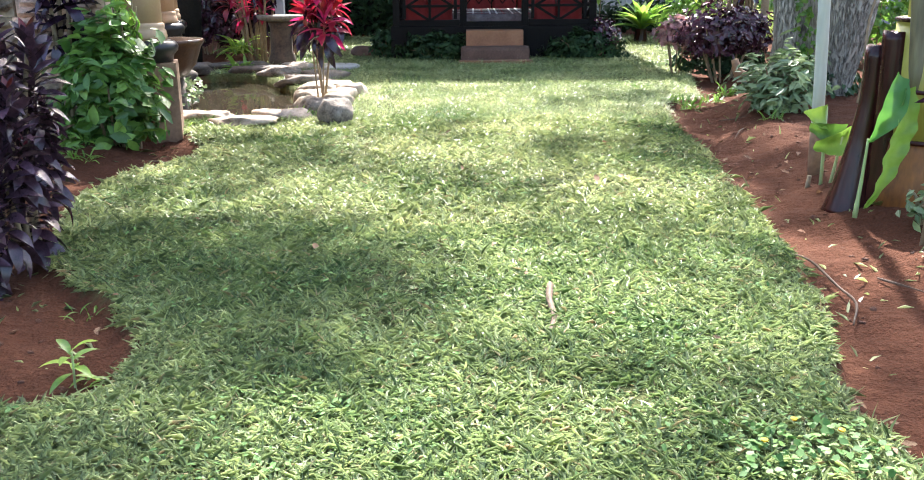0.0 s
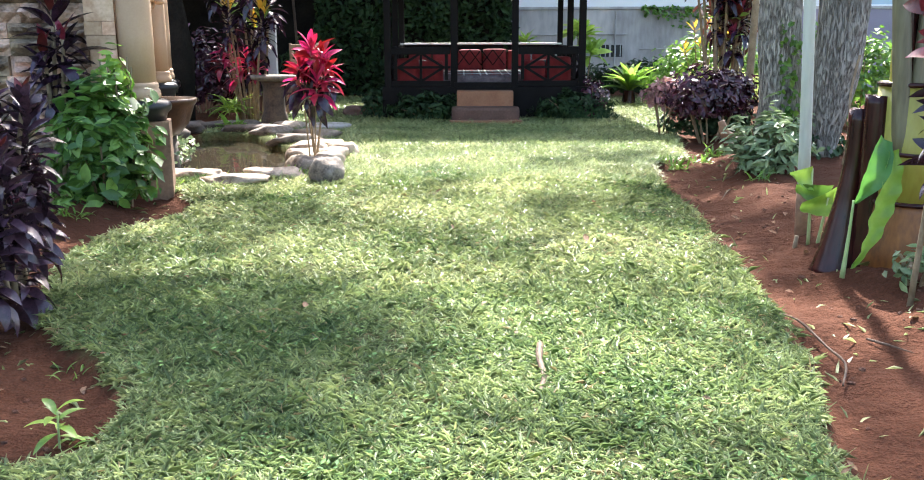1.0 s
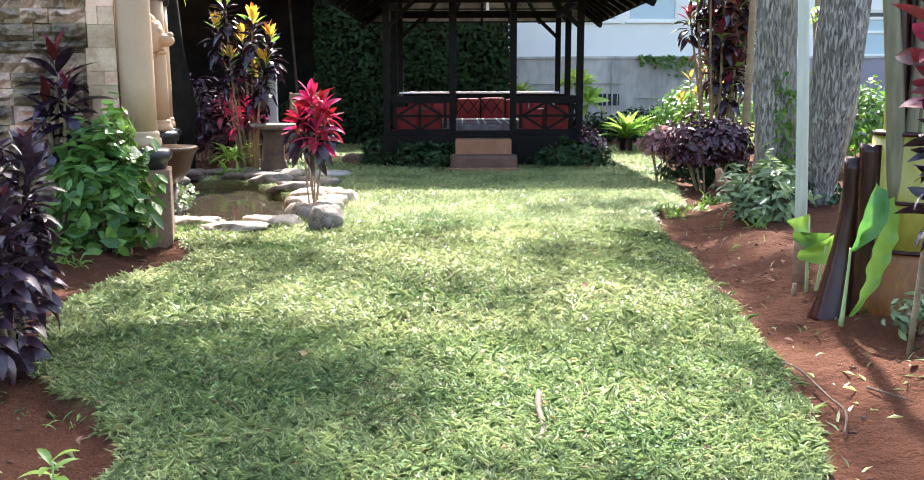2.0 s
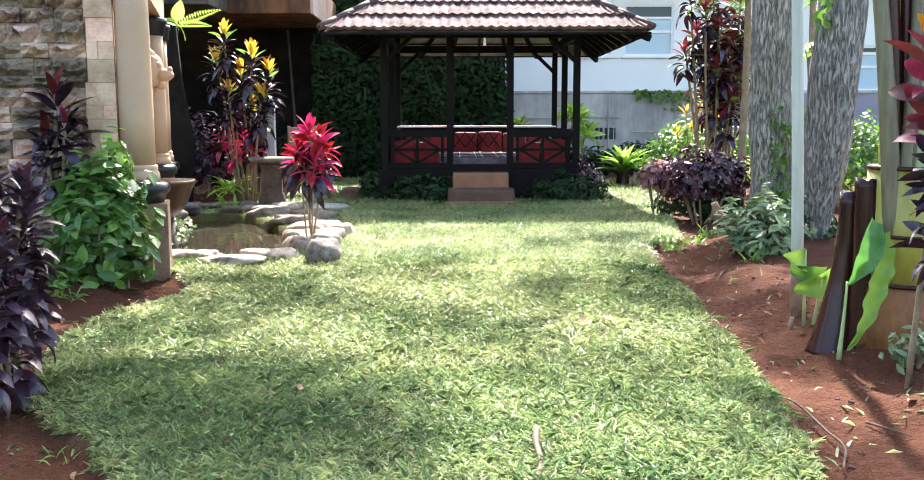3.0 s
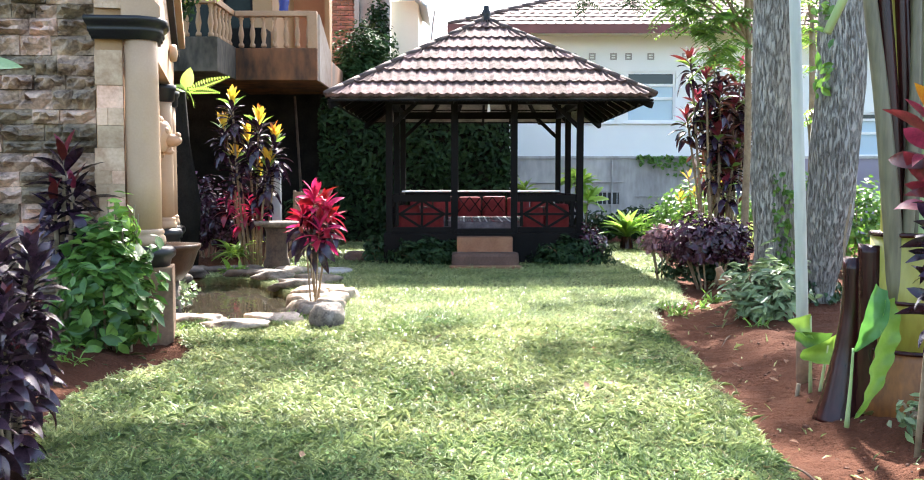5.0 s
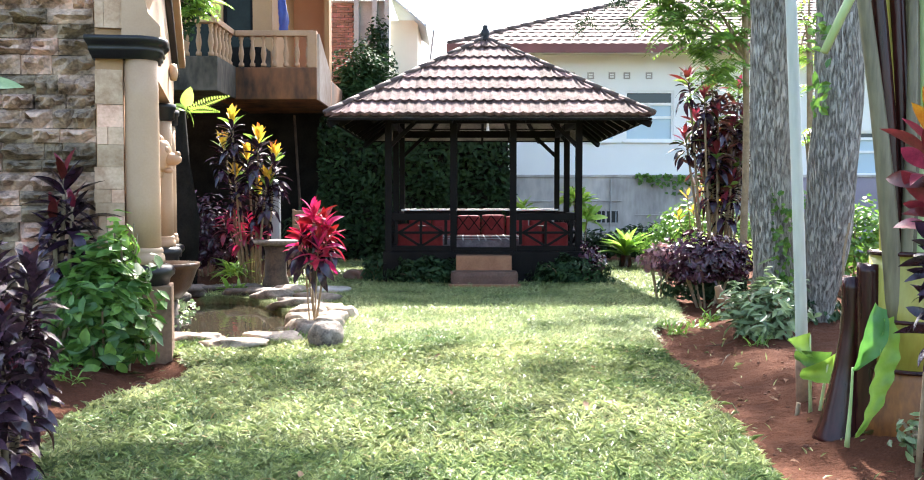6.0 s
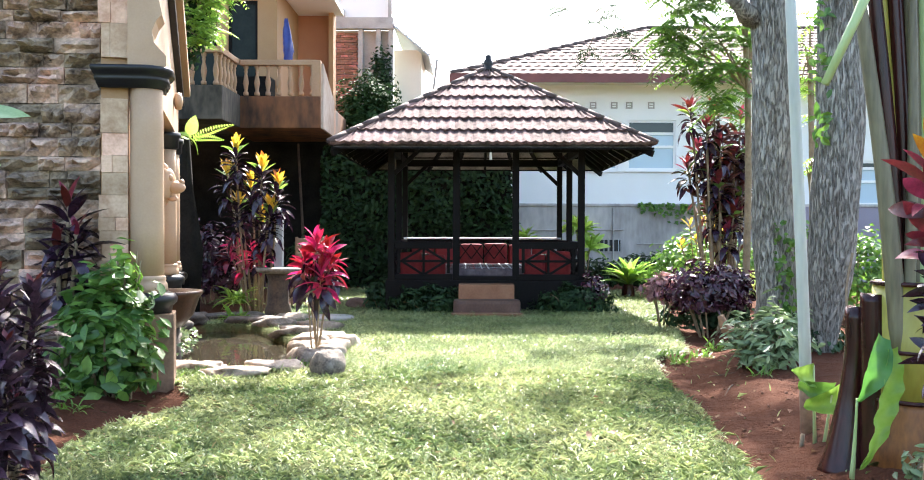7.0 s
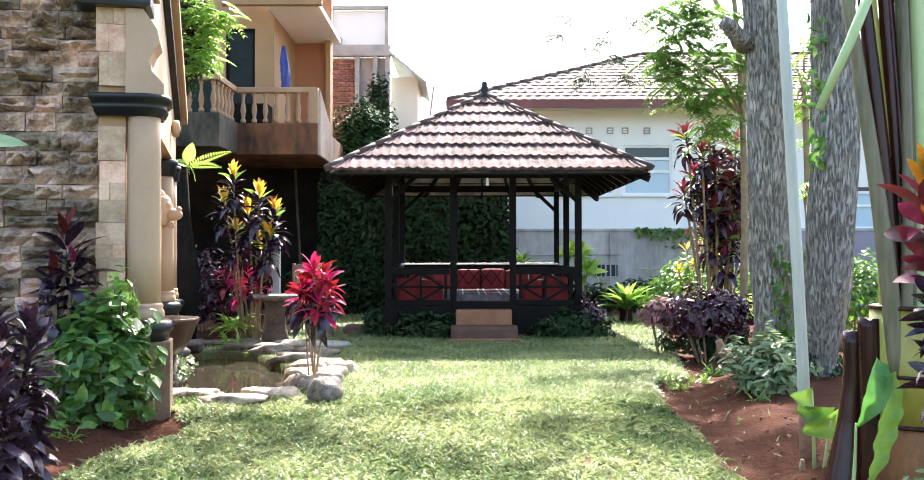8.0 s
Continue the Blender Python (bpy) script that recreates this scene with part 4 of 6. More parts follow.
rings = [[bm.verts.new((x + nx_ * o, y + ny_ * o, z)) for o, z in section] for (x, y), (nx_, ny_) in line]
for a, b in zip(rings, rings[1:]):
    for i in range(len(section) - 1):
        bm.faces.new((a[i], a[i + 1], b[i + 1], b[i]))
bm.faces.new(rings[0][::-1])
bm.faces.new(rings[-1])
part("capital_moulding", bm, BLACKP, FW, "glossy black moulding round pier and column", True)
part("capital_core", box(-0.33, 0.1, -0.02, 0.29, 2.255, 2.41), BLACKP, FW)
prof = [(-0.128, 2.415), (0.15, 2.415), (0.15, 2.5), (0.06, 2.6), (0.045, 2.68), (0.075, 2.76), (0.12, 2.82), (0.1, 2.92), (0.0, 3.07), (-0.128, 3.07)]
bm = bmesh.new()
a = [bm.verts.new((x, -0.06, z)) for x, z in prof]
b = [bm.verts.new((x, 0.29, z)) for x, z in prof]
bm.faces.new(a), bm.faces.new(b[::-1])
for i in range(len(prof)):
    j = (i + 1) % len(prof)
    bm.faces.new((a[i], b[i], b[j], a[j]))
part("scroll_bracket", bm, BEIGE, FW, "beige scroll bracket over the column")
part("top_moulding", box(-0.48, 0.06, -0.12, 0.3, 3.075, 3.2, 0.03), BLACKP, FW, "black upper moulding")
part("upper_block", box(-0.128, 0.1, -0.06, 0.3, 3.205, 4.2, 0.01), BEIGE, FW)
# sloping gable over the fountain, with a scroll edge
prof = [(0.31, 2.44), (0.31, 4.4), (1.2, 4.05), (2.4, 3.55), (3.6, 3.1), (4.4, 2.85), (4.4, 2.3), (0.8, 2.3)]
bm = bmesh.new()
a = [bm.verts.new((-0.135, y, z)) for y, z in prof]
b = [bm.verts.new((0.02, y, z)) for y, z in prof]
bm.faces.new(a[::-1]), bm.faces.new(b)
for i in range(len(prof)):
    j = (i + 1) % len(prof)
    bm.faces.new((a[i], a[j], b[j], b[i]))
part("gable", bm, BEIGE, FW, "beige sloping gable")
part("gable_cornice", beam((0.09, 0.3, 4.45), (0.09, 4.5, 2.87), 0.14, 0.12, 0.02), BEIGE, FW, "beige raking cornice")
part("gable_trim", beam((0.05, 0.32, 4.28), (0.05, 4.45, 2.74), 0.08, 0.1, 0.015), BLACKP, FW, "black raking moulding")
for y, z in ((3.4, 2.62),):
    sc = lathe([(0.02, 0), (0.09, 0.015), (0.1, 0.05), (0.09, 0.085), (0.02, 0.1)], 20)
    bmesh.ops.transform(sc, matrix=pose(0.02, y, z, 0, 90, 0), verts=sc.verts)
    part("scroll", sc, BEIGE, FW, smooth=True)
# pier: clad stone
part("pier_core", box(-0.325, -0.13, 0.02, 0.4, -0.2, 4.3), TAN, FW)
z = -0.05
while z < 4.2:
    h = random.choice((0.1, 0.13, 0.17, 0.21, 0.26))
    if not 2.2 < z + h / 2 < 2.46:
        left = -0.335 + random.uniform(-0.03, 0.02)
        cuts = [left, random.uniform(-0.26, -0.19), -0.129]
        if random.random() < 0.45:
            cuts = [cuts[0], cuts[2]]
        for x0, x1 in zip(cuts, cuts[1:]):
            part("clad_stone", box(x0 + 0.0005, x1 - 0.0005, -0.012 - random.uniform(0, 0.014), 0.018, z + 0.0005, z + h - 0.0005, 0.005), CLAD, FW)
    z += h

# fountain bowl, spout head
bowl = lathe([(0.05, 0.0), (0.17, 0.03), (0.27, 0.14), (0.33, 0.3), (0.36, 0.34), (0.36, 0.37), (0.33, 0.37), (0.29, 0.3), (0.15, 0.22), (0.02, 0.2)], 28)
solid("fountain_bowl", bowl, BROWNWET, "wet brown stone bowl below the spout", "bowl", smooth=True, at=pose(-2.86, 8.65, 0.22) @ Matrix.Diagonal((0.93, 0.93, 1, 1)))
solid("bowl_bracket", lathe([(0.16, -0.55), (0.12, -0.1), (0.1, 0.22)], 16), DARKROCK, "dark stone foot under the fountain bowl", "pedestal", smooth=True, at=pose(-2.85, 8.7, 0.02))
bm = boulder(4, 0.1, 0.15, 0.19, 3, 0.15)
tagged(part("animal_head_spout", bm, BEIGE, None, "", True, pose(-2.96, 8.9, 1.62)), "beige sculpted animal-head water spout on the fountain wall", "statue")
me = bpy.data.objects["animal_head_spout"].data
bm = bmesh.new()
bm.from_mesh(me)
bmesh.ops.create_icosphere(bm, subdivisions=3, radius=0.085, matrix=pose(0.11, 0, -0.03) @ Matrix.Diagonal((1.15, 0.9, 0.75, 1)))
bmesh.ops.create_icosphere(bm, subdivisions=2, radius=0.05, matrix=pose(0.08, 0, -0.14) @ Matrix.Diagonal((1.1, 0.9, 0.6, 1)))
bmesh.ops.create_icosphere(bm, subdivisions=2, radius=0.04, matrix=pose(0.07, -0.06, 0.06))
for i in range(11):
    a = 2 * math.pi * i / 11
    bmesh.ops.create_icosphere(bm, subdivisions=2, radius=0.055, matrix=pose(-0.03, 0.13 * math.cos(a), 0.0 + 0.17 * math.sin(a)) @ Matrix.Diagonal((1.0, 0.8, 1.1, 1)))
bmesh.ops.create_icosphere(bm, subdivisions=2, radius=0.03, matrix=pose(0.17, 0, 0.02))
bm.to_mesh(me)
bm.free()
me.polygons.foreach_set("use_smooth", [True] * len(me.polygons))

# ---- rough stone wall ----
sw = thing("wall_west", "rough split-face stone wall in brown and grey courses", "wall", pose(-2.8, 7.0, 0, 0, 0, 3), kind="structure")
part("wall_core", box(-5, 0.0, 0.03, 0.35, -0.2, 4.6), MORTAR, sw)


def split_stone(seed):
    """A rough-faced block of unit size, its face bulging toward -y."""
    verts, faces, nx_, nz_ = [], [], 6, 4
    for j in range(nz_ + 1):
        for i in range(nx_ + 1):
            u, w = i / nx_, j / nz_
            e = min(u, 1 - u, 0.25) * 4 * min(w, 1 - w, 0.25) * 4
            verts.append((u - 0.5, -(0.25 + 0.75 * e) * (0.55 + 0.8 * noise.noise(Vector((u * 2.6 + seed * 9, w * 2.2, seed))) + 0.6 * noise.noise(Vector((u * 6 + seed * 5, w * 5, seed + 4)))) if 0 < i < nx_ and 0 < j < nz_ else -0.12, w - 0.5))
    for j in range(nz_):
        for i in range(nx_):
            k_ = j * (nx_ + 1) + i
            faces.append((k_, k_ + 1, k_ + nx_ + 2, k_ + nx_ + 1))
    o = len(verts)
    verts += [(-0.5, 0.6, -0.5), (0.5, 0.6, -0.5), (0.5, 0.6, 0.5), (-0.5, 0.6, 0.5)]
    low = [i for i in range(nx_ + 1)]
    top = [nz_ * (nx_ + 1) + i for i in range(nx_ + 1)]
    faces.append(tuple(low[::-1] + [o, o + 1]))
    faces.append(tuple(top + [o + 2, o + 3]))
    faces.append(tuple([j * (nx_ + 1) for j in range(nz_ + 1)] + [o + 3, o]))
    faces.append(tuple([j * (nx_ + 1) + nx_ for j in range(nz_, -1, -1)] + [o + 1, o + 2]))
    return mesh("stone", verts, faces, STONE)


stones = [split_stone(s) for s in range(10)]
z = -0.1
while z < 4.5:
    h = random.choice((0.09, 0.11, 0.13, 0.15))
    x = -0.02
    while x > -2.6:
        w = random.uniform(0.15, 0.37)
        part("stone", random.choice(stones), None, sw, at=pose(x - w / 2, 0.03 + random.uniform(-0.03, 0.02), z + h / 2, random.uniform(-2, 2), random.uniform(-1.2, 1.2), random.uniform(-2, 2)) @ Matrix.Diagonal((w - random.uniform(0.0, 0.008), random.uniform(0.11, 0.2), h - random.uniform(-0.004, 0.008), 1)))
        x -= w
    z += h


# ---- plants ----
R_ = np.random.default_rng(7)


BL = {}
for key, ma in (("purple", L_PURPO), ("red", L_REDO), ("maroon", L_MAROONO), ("yellow", L_YELO), ("green", L_GREENO), ("lime", L_LIMEO), ("orange", L_ORANGEO), ("dark", L_DARKO)):
    BL[key] = [blade("leaf", 1, 0.32 if key == "dark" else 0.27, dr, 0.35, ma, 6) for dr in (0.35, 0.7, 1.1)]


def rosette(parent, top, axis_len, n, size, colours, rng, up=78, down=-25, name="leaf", roll=25):
    """Lance leaves spiralling down a stem's end; colours: (key, share) from the top down."""
    keys = []
    for key, share in colours:
        keys += [key] * int(round(share * n))
    keys += [colours[-1][0]] * (n - len(keys))
    for i in range(n):
        f = i / max(1, n - 1)
        el = up + (down - up) * f + rng.uniform(-10, 10)
        s = size * rng.uniform(0.75, 1.15) * (0.65 + 0.35 * min(1, f * 3))
        me = BL[keys[i]][min(2, int(f * 2.99 + rng.uniform(-0.4, 0.4)))] if f < 1 else BL[keys[i]][2]
        m = Matrix.Translation(Vector(top) - Vector((0, 0, axis_len * f))) @ pose(0, 0, 0, 0, 0, i * 137.5 + rng.uniform(-18, 18)) @ pose(0, 0, 0, 0, -el, 0) @ pose(0, 0, 0, rng.uniform(-roll, roll)) @ Matrix.Diagonal((s, s * rng.uniform(0.85, 1.2), s, 1))
        part(name, me, None, parent, at=m)


def cordyline(name, label, base, heads, n, size, colours, axis_len=0.28, group="", stem_r=0.012, up=78, down=-25, roll=25):
    """A clump of canes, each with a rosette of leaves at its top."""
    p = thing(name, label, "plant", pose(*base), group)
    b = Vector(base)
    for i, h in enumerate(heads):
        h = Vector(h) - b
        foot = Vector((h.x * 0.35 + R_.uniform(-0.04, 0.04), h.y * 0.35 + R_.uniform(-0.04, 0.04), -0.04))
        mid = foot.lerp(h, 0.55) + Vector((R_.uniform(-0.03, 0.03), R_.uniform(-0.03, 0.03), 0))
        pts = spline([foot, mid, h], 4)
        part("stem", tube(pts, [stem_r * (1.2 - 0.5 * k / len(pts)) for k in range(len(pts))], 6), STEM, p, smooth=True)
        rosette(p, h, axis_len, n, size, colours, R_, up, down, roll=roll)
    return p


def bush(name, label, centre, radii, n, size, aspect, ma, stems=7, group="", inner=0.45, low=-0.75, lumps=0.3, seed=1, category="bush", ground=None, lift=0.0):
    p = thing(name, label, category, pose(centre[0], centre[1], 0), group)
    cz = centre[2]
    pts, nor = shell(R_, n, (0, 0, cz), radii, inner, low, lumps, seed)
    nor = nor + np.array([0, 0, lift])
    g0 = gh(centre[0], centre[1]) if ground is None else ground
    keep = pts[:, 2] > g0 + 0.01
    part("foliage", scatter("foliage", pts[keep], nor[keep], size, aspect, ma, R_, fold=0.07), None, p)
    for i in range(stems):
        a = 2 * math.pi * i / stems + R_.uniform(-0.3, 0.3)
        e = Vector((math.cos(a) * radii[0] * 0.75, math.sin(a) * radii[1] * 0.75, cz + radii[2] * R_.uniform(0.0, 0.7)))
        s = Vector((math.cos(a) * radii[0] * 0.2, math.sin(a) * radii[1] * 0.2, g0 - 0.03))
        part("stem", tube(spline([s, s.lerp(e, 0.5) + Vector((0, 0, 0.05)), e], 3), [0.012, 0.011, 0.01, 0.009, 0.008, 0.007, 0.005], 5), STEM, p)
    return p


# twin-trunk tree with its high crown
tree = thing("shade_tree", "twin-trunk tree with rough grey bark and a high crown", "tree", pose(3.3, 8.9, 0))
T1 = [Vector((3.156, 9, -0.325)), Vector((3.121, 9, 0.437)), Vector((3.057, 9, 1.2)), Vector((3.045, 9, 2.256)), Vector((3.027, 9, 3.019)), Vector((2.98, 9, 3.723)), Vector((2.975, 9.2, 5.278)), Vector((2.854, 9.6, 7.396))]
T2 = [Vector((3.487, 8.9, -0.308)), Vector((3.539, 8.9, 0.214)), Vector((3.565, 8.85, 0.796)), Vector((3.591, 8.8, 1.429)), Vector((3.643, 8.8, 2.405)), Vector((3.626, 8.8, 3.323)), Vector((3.649, 8.8, 4.355)), Vector((3.98, 8.9, 6.016)), Vector((4.234, 9.2, 7.377))]
T2 = [Vector((q.x * 0.93, q.y * 0.93, 1.2 + (q.z - 1.2) * 0.93)) for q in T2]
O = Vector((3.3, 8.9, 0))
for pts, r0, r1, sd in ((T1, 0.225, 0.17, 1), (T2, 0.17, 0.19, 5)):
    s = spline([q - O for q in pts], 14)
    n = len(s)
    if sd == 1:
        rad = [0.31 - 0.1 * min(1, i / 16) - 0.05 * i / n for i in range(n)]
    else:
        rad = [0.06 + 0.145 * min(1, i / 30) - 0.07 * max(0, i / n - 0.5) for i in range(n)]
    part("trunk", tube(s, rad, 56, 0.08, sd, ridges=0.013), BARK, tree, "grey trunk with deeply grooved bark", True)
st = [Vector((2.824, 8.95, 3.271)) - O, Vector((2.7, 8.85, 3.335)) - O, Vector((2.604, 8.8, 3.426)) - O, Vector((2.553, 8.78, 3.444)) - O]
part("cut_limb", tube(st, [0.11, 0.085, 0.075, 0.07], 18, 0.15, 3), BARK, tree, "short cut branch stub", True)
crown_pts, crown_nor = [], []
limb_ends = []
for i in range(560):
    # each clump shades a spot of ground down-sun of it
    sx, sy, z = R_.uniform(-3.4, 3.0), R_.uniform(1.2, 8.6), R_.uniform(7.0, 10.5)
    if i > 480:
        sx, sy = R_.uniform(-2.9, -0.5), R_.uniform(1.6, 4.0)
    share = 0.95 if sx < -1.0 and sy < 4.4 else 0.62 if sx > 1.3 and sy < 5.0 else 0.34 if sx < -1.0 and sy < 6.8 else 0.42 if sx < 0.0 and sy < 4.4 else 0.24 if sx < 0.0 and sy < 7 else 0.07 if sx < 1.3 and sy < 4.0 else 0.17 if sx < 1.3 else 0.4
    bunch = 0.5 + 2.6 * noise.noise(Vector((sx * 1.5 + 3.0, sy * 1.1, 1.7)))
    if sx > -0.7:
        share *= max(0.0, min(1.9, 2.0 * bunch))
    if sy > 7.0:
        share *= 0.25
    if R_.uniform() > share:
        continue
    x, y = sx + SUN.x / SUN.z * z, sy + SUN.y / SUN.z * z
    limb_ends.append((x, y, z))
    c, nrm = shell(R_, 30, (x, y, z), (R_.uniform(0.3, 0.75), R_.uniform(0.3, 0.7), 0.3), 0.1, -1, 0.4, i)
    crown_pts.append(c)
    crown_nor.append(nrm)
cp = np.vstack(crown_pts) - np.array(O)
part("crown", scatter("crown", cp, np.vstack(crown_nor), 0.18, 0.5, L_GREEN, R_), None, tree, "open crown of small green leaves")
for i, e in enumerate(limb_ends[::12]):
    a = (T1 if i % 2 else T2)[-1] - O - Vector((0, 0, R_.uniform(0.0, 0.8)))
    b = Vector(e) - O
    part("limb", tube(spline([a, a.lerp(b, 0.5) + Vector((0, 0, 0.5)), b], 5), [0.03 - 0.0024 * k for k in range(11)], 7), BARK, tree)
ivy = []
for i in range(420):
    z = R_.uniform(0.1, 1.3) ** 1.0
    a = R_.uniform(-2.4, 0.6)
    ivy.append((3.22 + 0.28 * math.cos(a), 9.0 + 0.27 * math.sin(a), z))
ivy = np.array(ivy)
solid("ivy", scatter("ivy", ivy, np.tile([(0.2, -1, 0.3)], (len(ivy), 1)), 0.06, 0.75, L_GREEN, R_), None, "small-leaved ivy climbing the tree trunk", "ivy", kind="stuff")
cl = np.array([(3.16 + R_.uniform(-0.1, 0.06), 8.0 + R_.uniform(-0.05, 0.05), R_.uniform(1.9, 3.3)) for _ in range(42)])
solid("climber", scatter("climber", cl, np.tile([(-0.2, -1, 0.4)], (len(cl), 1)), 0.1, 0.5, L_GREEN, R_), None, "thin green climber with small leaves on the trunk", "climber", kind="stuff")
solid("hanging_vine", tube(spline([Vector((3.38, 7.9, 0.99)), Vector((3.31, 7.85, 0.68)), Vector((3.3, 7.8, 0.32)), Vector((3.29, 7.85, 0.02))], 5), [0.012] * 16, 6), STEM, "thin brown vine hanging beside the trunk", "vine")

# pale pole
solid("bamboo_pole", tube([(2.03, 5.34, -0.1), (2.005, 5.34, 0.55), (1.98, 5.34, 1.1), (1.945, 5.34, 1.8), (1.9, 5.34, 2.7), (1.82, 5.34, 4.4)], [0.036, 0.034, 0.033, 0.032, 0.031, 0.03], 14, 0.03), POLE, "weathered pale grey-green bamboo pole standing in the soil", "pole", smooth=True)
solid("pole_foot", tube([(2.033, 5.34, -0.1), (2.022, 5.34, 0.15), (2.016, 5.34, 0.29)], [0.043, 0.041, 0.04], 14, 0.04), PEDEST, "dark damp brown wrapping round the pole's foot", "sleeve", smooth=True)

# fan palm or banana clump by the bed
bn = thing("banana_plant", "stout banana-like plant with yellow-green and brown leaf sheaths", "plant", pose(2.24, 4.5, 0))
BO = Vector((2.24, 4.5, 0))
part("stem_base", tube([(0.02, 0, -0.1), (0.01, 0, 0.15), (0, 0, 0.32), (0, 0, 0.36)], [0.27, 0.245, 0.225, 0.215], 26, 0.06, 2), BARE, bn, "rusty brown stem foot", True)
part("stem_middle", tube([(0, 0, 0.361), (0, 0, 0.6), (0, 0, 0.94)], [0.205, 0.2, 0.195], 26, 0.04, 3), YGSTEM, bn, "yellow-green ringed stem", True)
for z, r in ((0.36, 0.216), (0.6, 0.207), (0.93, 0.203)):
    rg = lathe([(r - 0.01, z - 0.012), (r + 0.004, z - 0.008), (r + 0.006, z + 0.006), (r - 0.01, z + 0.012)], 26, False)
    part("leaf_scar", rg, SHEATH, bn, "brown ring scar", True)
stalks = [(2.029, 1.842, 2.593, 0.036, SHEATHG, 4.36), (2.053, 2.000, 2.683, 0.042, YGSTEM, 4.46), (2.088, 1.945, 2.634, 0.04, SHEATH, 4.4), (2.159, 2.072, 2.676, 0.042, SHEATH, 4.44), (2.193, 2.149, 2.669, 0.04, SHEATHG, 4.42), (2.232, 2.214, 2.663, 0.042, GREENSTALK, 4.4), (2.094, 2.128, 2.586, 0.024, SHEATHG, 4.34), (2.309, 2.338, 2.679, 0.05, SHEATH, 4.45), (2.154, 2.154, 2.644, 0.04, SHEATH, 4.52), (2.247, 2.312, 2.637, 0.04, YGSTEM, 4.5)]
for k_, (x0, x1, z1, r, ma, yy) in enumerate(stalks):
    a, b = Vector((x0, yy, 0.55)) - BO, Vector((x1, yy, z1)) - BO
    a.x, a.y = max(a.x, -0.16) * 0.7, a.y * 0.7
    m1 = a.lerp(b, 0.45) + Vector((0.02, 0, 0))
    sp = spline([a, m1, b], 6)
    part("leaf_stalk", tube(sp, [r * (1.35 - 0.6 * i / 12) for i in range(13)], 14, 0.05, k_ * 3.7), ma, bn, "upright leaf sheath", True)
for line, rad in (([(1.932, 4.6, -0.05), (1.944, 4.6, 0.08), (1.965, 4.6, 0.32), (1.987, 4.6, 0.53), (1.989, 4.6, 0.8)], (0.13, 0.1, 0.064, 0.056, 0.053)), ([(2.06, 4.52, -0.05), (2.056, 4.52, 0.2), (2.054, 4.52, 0.5), (2.045, 4.52, 0.7), (2.04, 4.52, 0.87)], (0.09, 0.08, 0.074, 0.068, 0.064))):
    sp = spline([Vector(q) - BO for q in line], 5)
    n = len(sp)
    top = sp[-1]
    rr = [rad[min(3, int(f))] * (1 - f + min(3, int(f))) + rad[min(3, int(f)) + 1] * (f - min(3, int(f))) for f in (i * 4 / (n - 1) for i in range(n))]
    # a hollow rolled sheath: up the outside, over the rim and down inside
    sp += [top - Vector((0, 0, 0.004)), top - Vector((0, 0, 0.12))]
    rr += [rr[-1] - 0.008, rr[-1] - 0.012]
    bmx = tube(sp, rr, 24, 0.05, line[0][0])
    for v in bmx.verts:
        if v.co.z > top.z - 0.03:
            v.co.z += 0.12 * (top.x - v.co.x) + 0.006 * math.sin(v.co.x * 90)
    part("cut_sheath", bmx, SHEATH, bn, "glossy dark red-brown cut sheath stump", True)
a, b = Vector((1.933, 4.2, 2.487)) - BO, Vector((1.662, 4.2, 1.868)) - BO
part("cut_stalk", tube([a, a.lerp(b, 0.5) + Vector((0.01, 0, 0)), b], [0.026, 0.023, 0.019], 12), GREENSTALK, bn, "pale green cut leaf stalk", True)


def broad_leaf(name, line, widths, ma, parent, side=Vector((1, 0, 0)), wave=0.015, curl=0.02, label="", one=False):
    """A broad soft leaf along a line, with a raised midrib and a waved edge."""
    s = spline(line, 6)
    n = len(s)
    verts, faces = [], []
    for i, q in enumerate(s):
        f = i / (n - 1) * (len(widths) - 1)
        k_ = min(int(f), len(widths) - 2)
        w = widths[k_] + (widths[k_ + 1] - widths[k_]) * (f - k_)
        for j in range(5):
            u = (j / 4 - 0.5) * 2
            if one:
                u = j / 4 * 1.2
            wv = wave * abs(u) * math.sin(i * 1.3 + j * 0.9) + curl * u * u
            verts.append(q + side * (w * 0.5 * u) + Vector((0, -wv, wv * 0.4)))
    for i in range(n - 1):
        for j in range(4):
            k_ = i * 5 + j
            faces.append((k_, k_ + 1, k_ + 6, k_ + 5))
    return part(name, mesh(name, verts, faces, ma, True), None, parent, label)


broad_leaf("leaf", [Vector((2.022, 4.3, 0.625)) - BO, Vector((2.017, 4.28, 0.46)) - BO, Vector((1.987, 4.28, 0.334)) - BO, Vector((1.948, 4.28, 0.192)) - BO, Vector((1.88, 4.3, 0.05)) - BO], [0.06, 0.12, 0.125, 0.085, 0.02], L_BANANAL, bn, Vector((0.95, 0.2, 0.2)), 0.017, 0.03, "light green hanging banana leaf")
broad_leaf("leaf", [Vector((1.996, 4.32, 0.68)) - BO, Vector((1.961, 4.27, 0.581)) - BO, Vector((1.922, 4.26, 0.484)) - BO, Vector((1.869, 4.3, 0.375)) - BO], [0.07, 0.125, 0.11, 0.015], L_BANANA, bn, Vector((0.8, -0.1, -0.5)), 0.006, 0.02, "glossy dark green banana leaf")
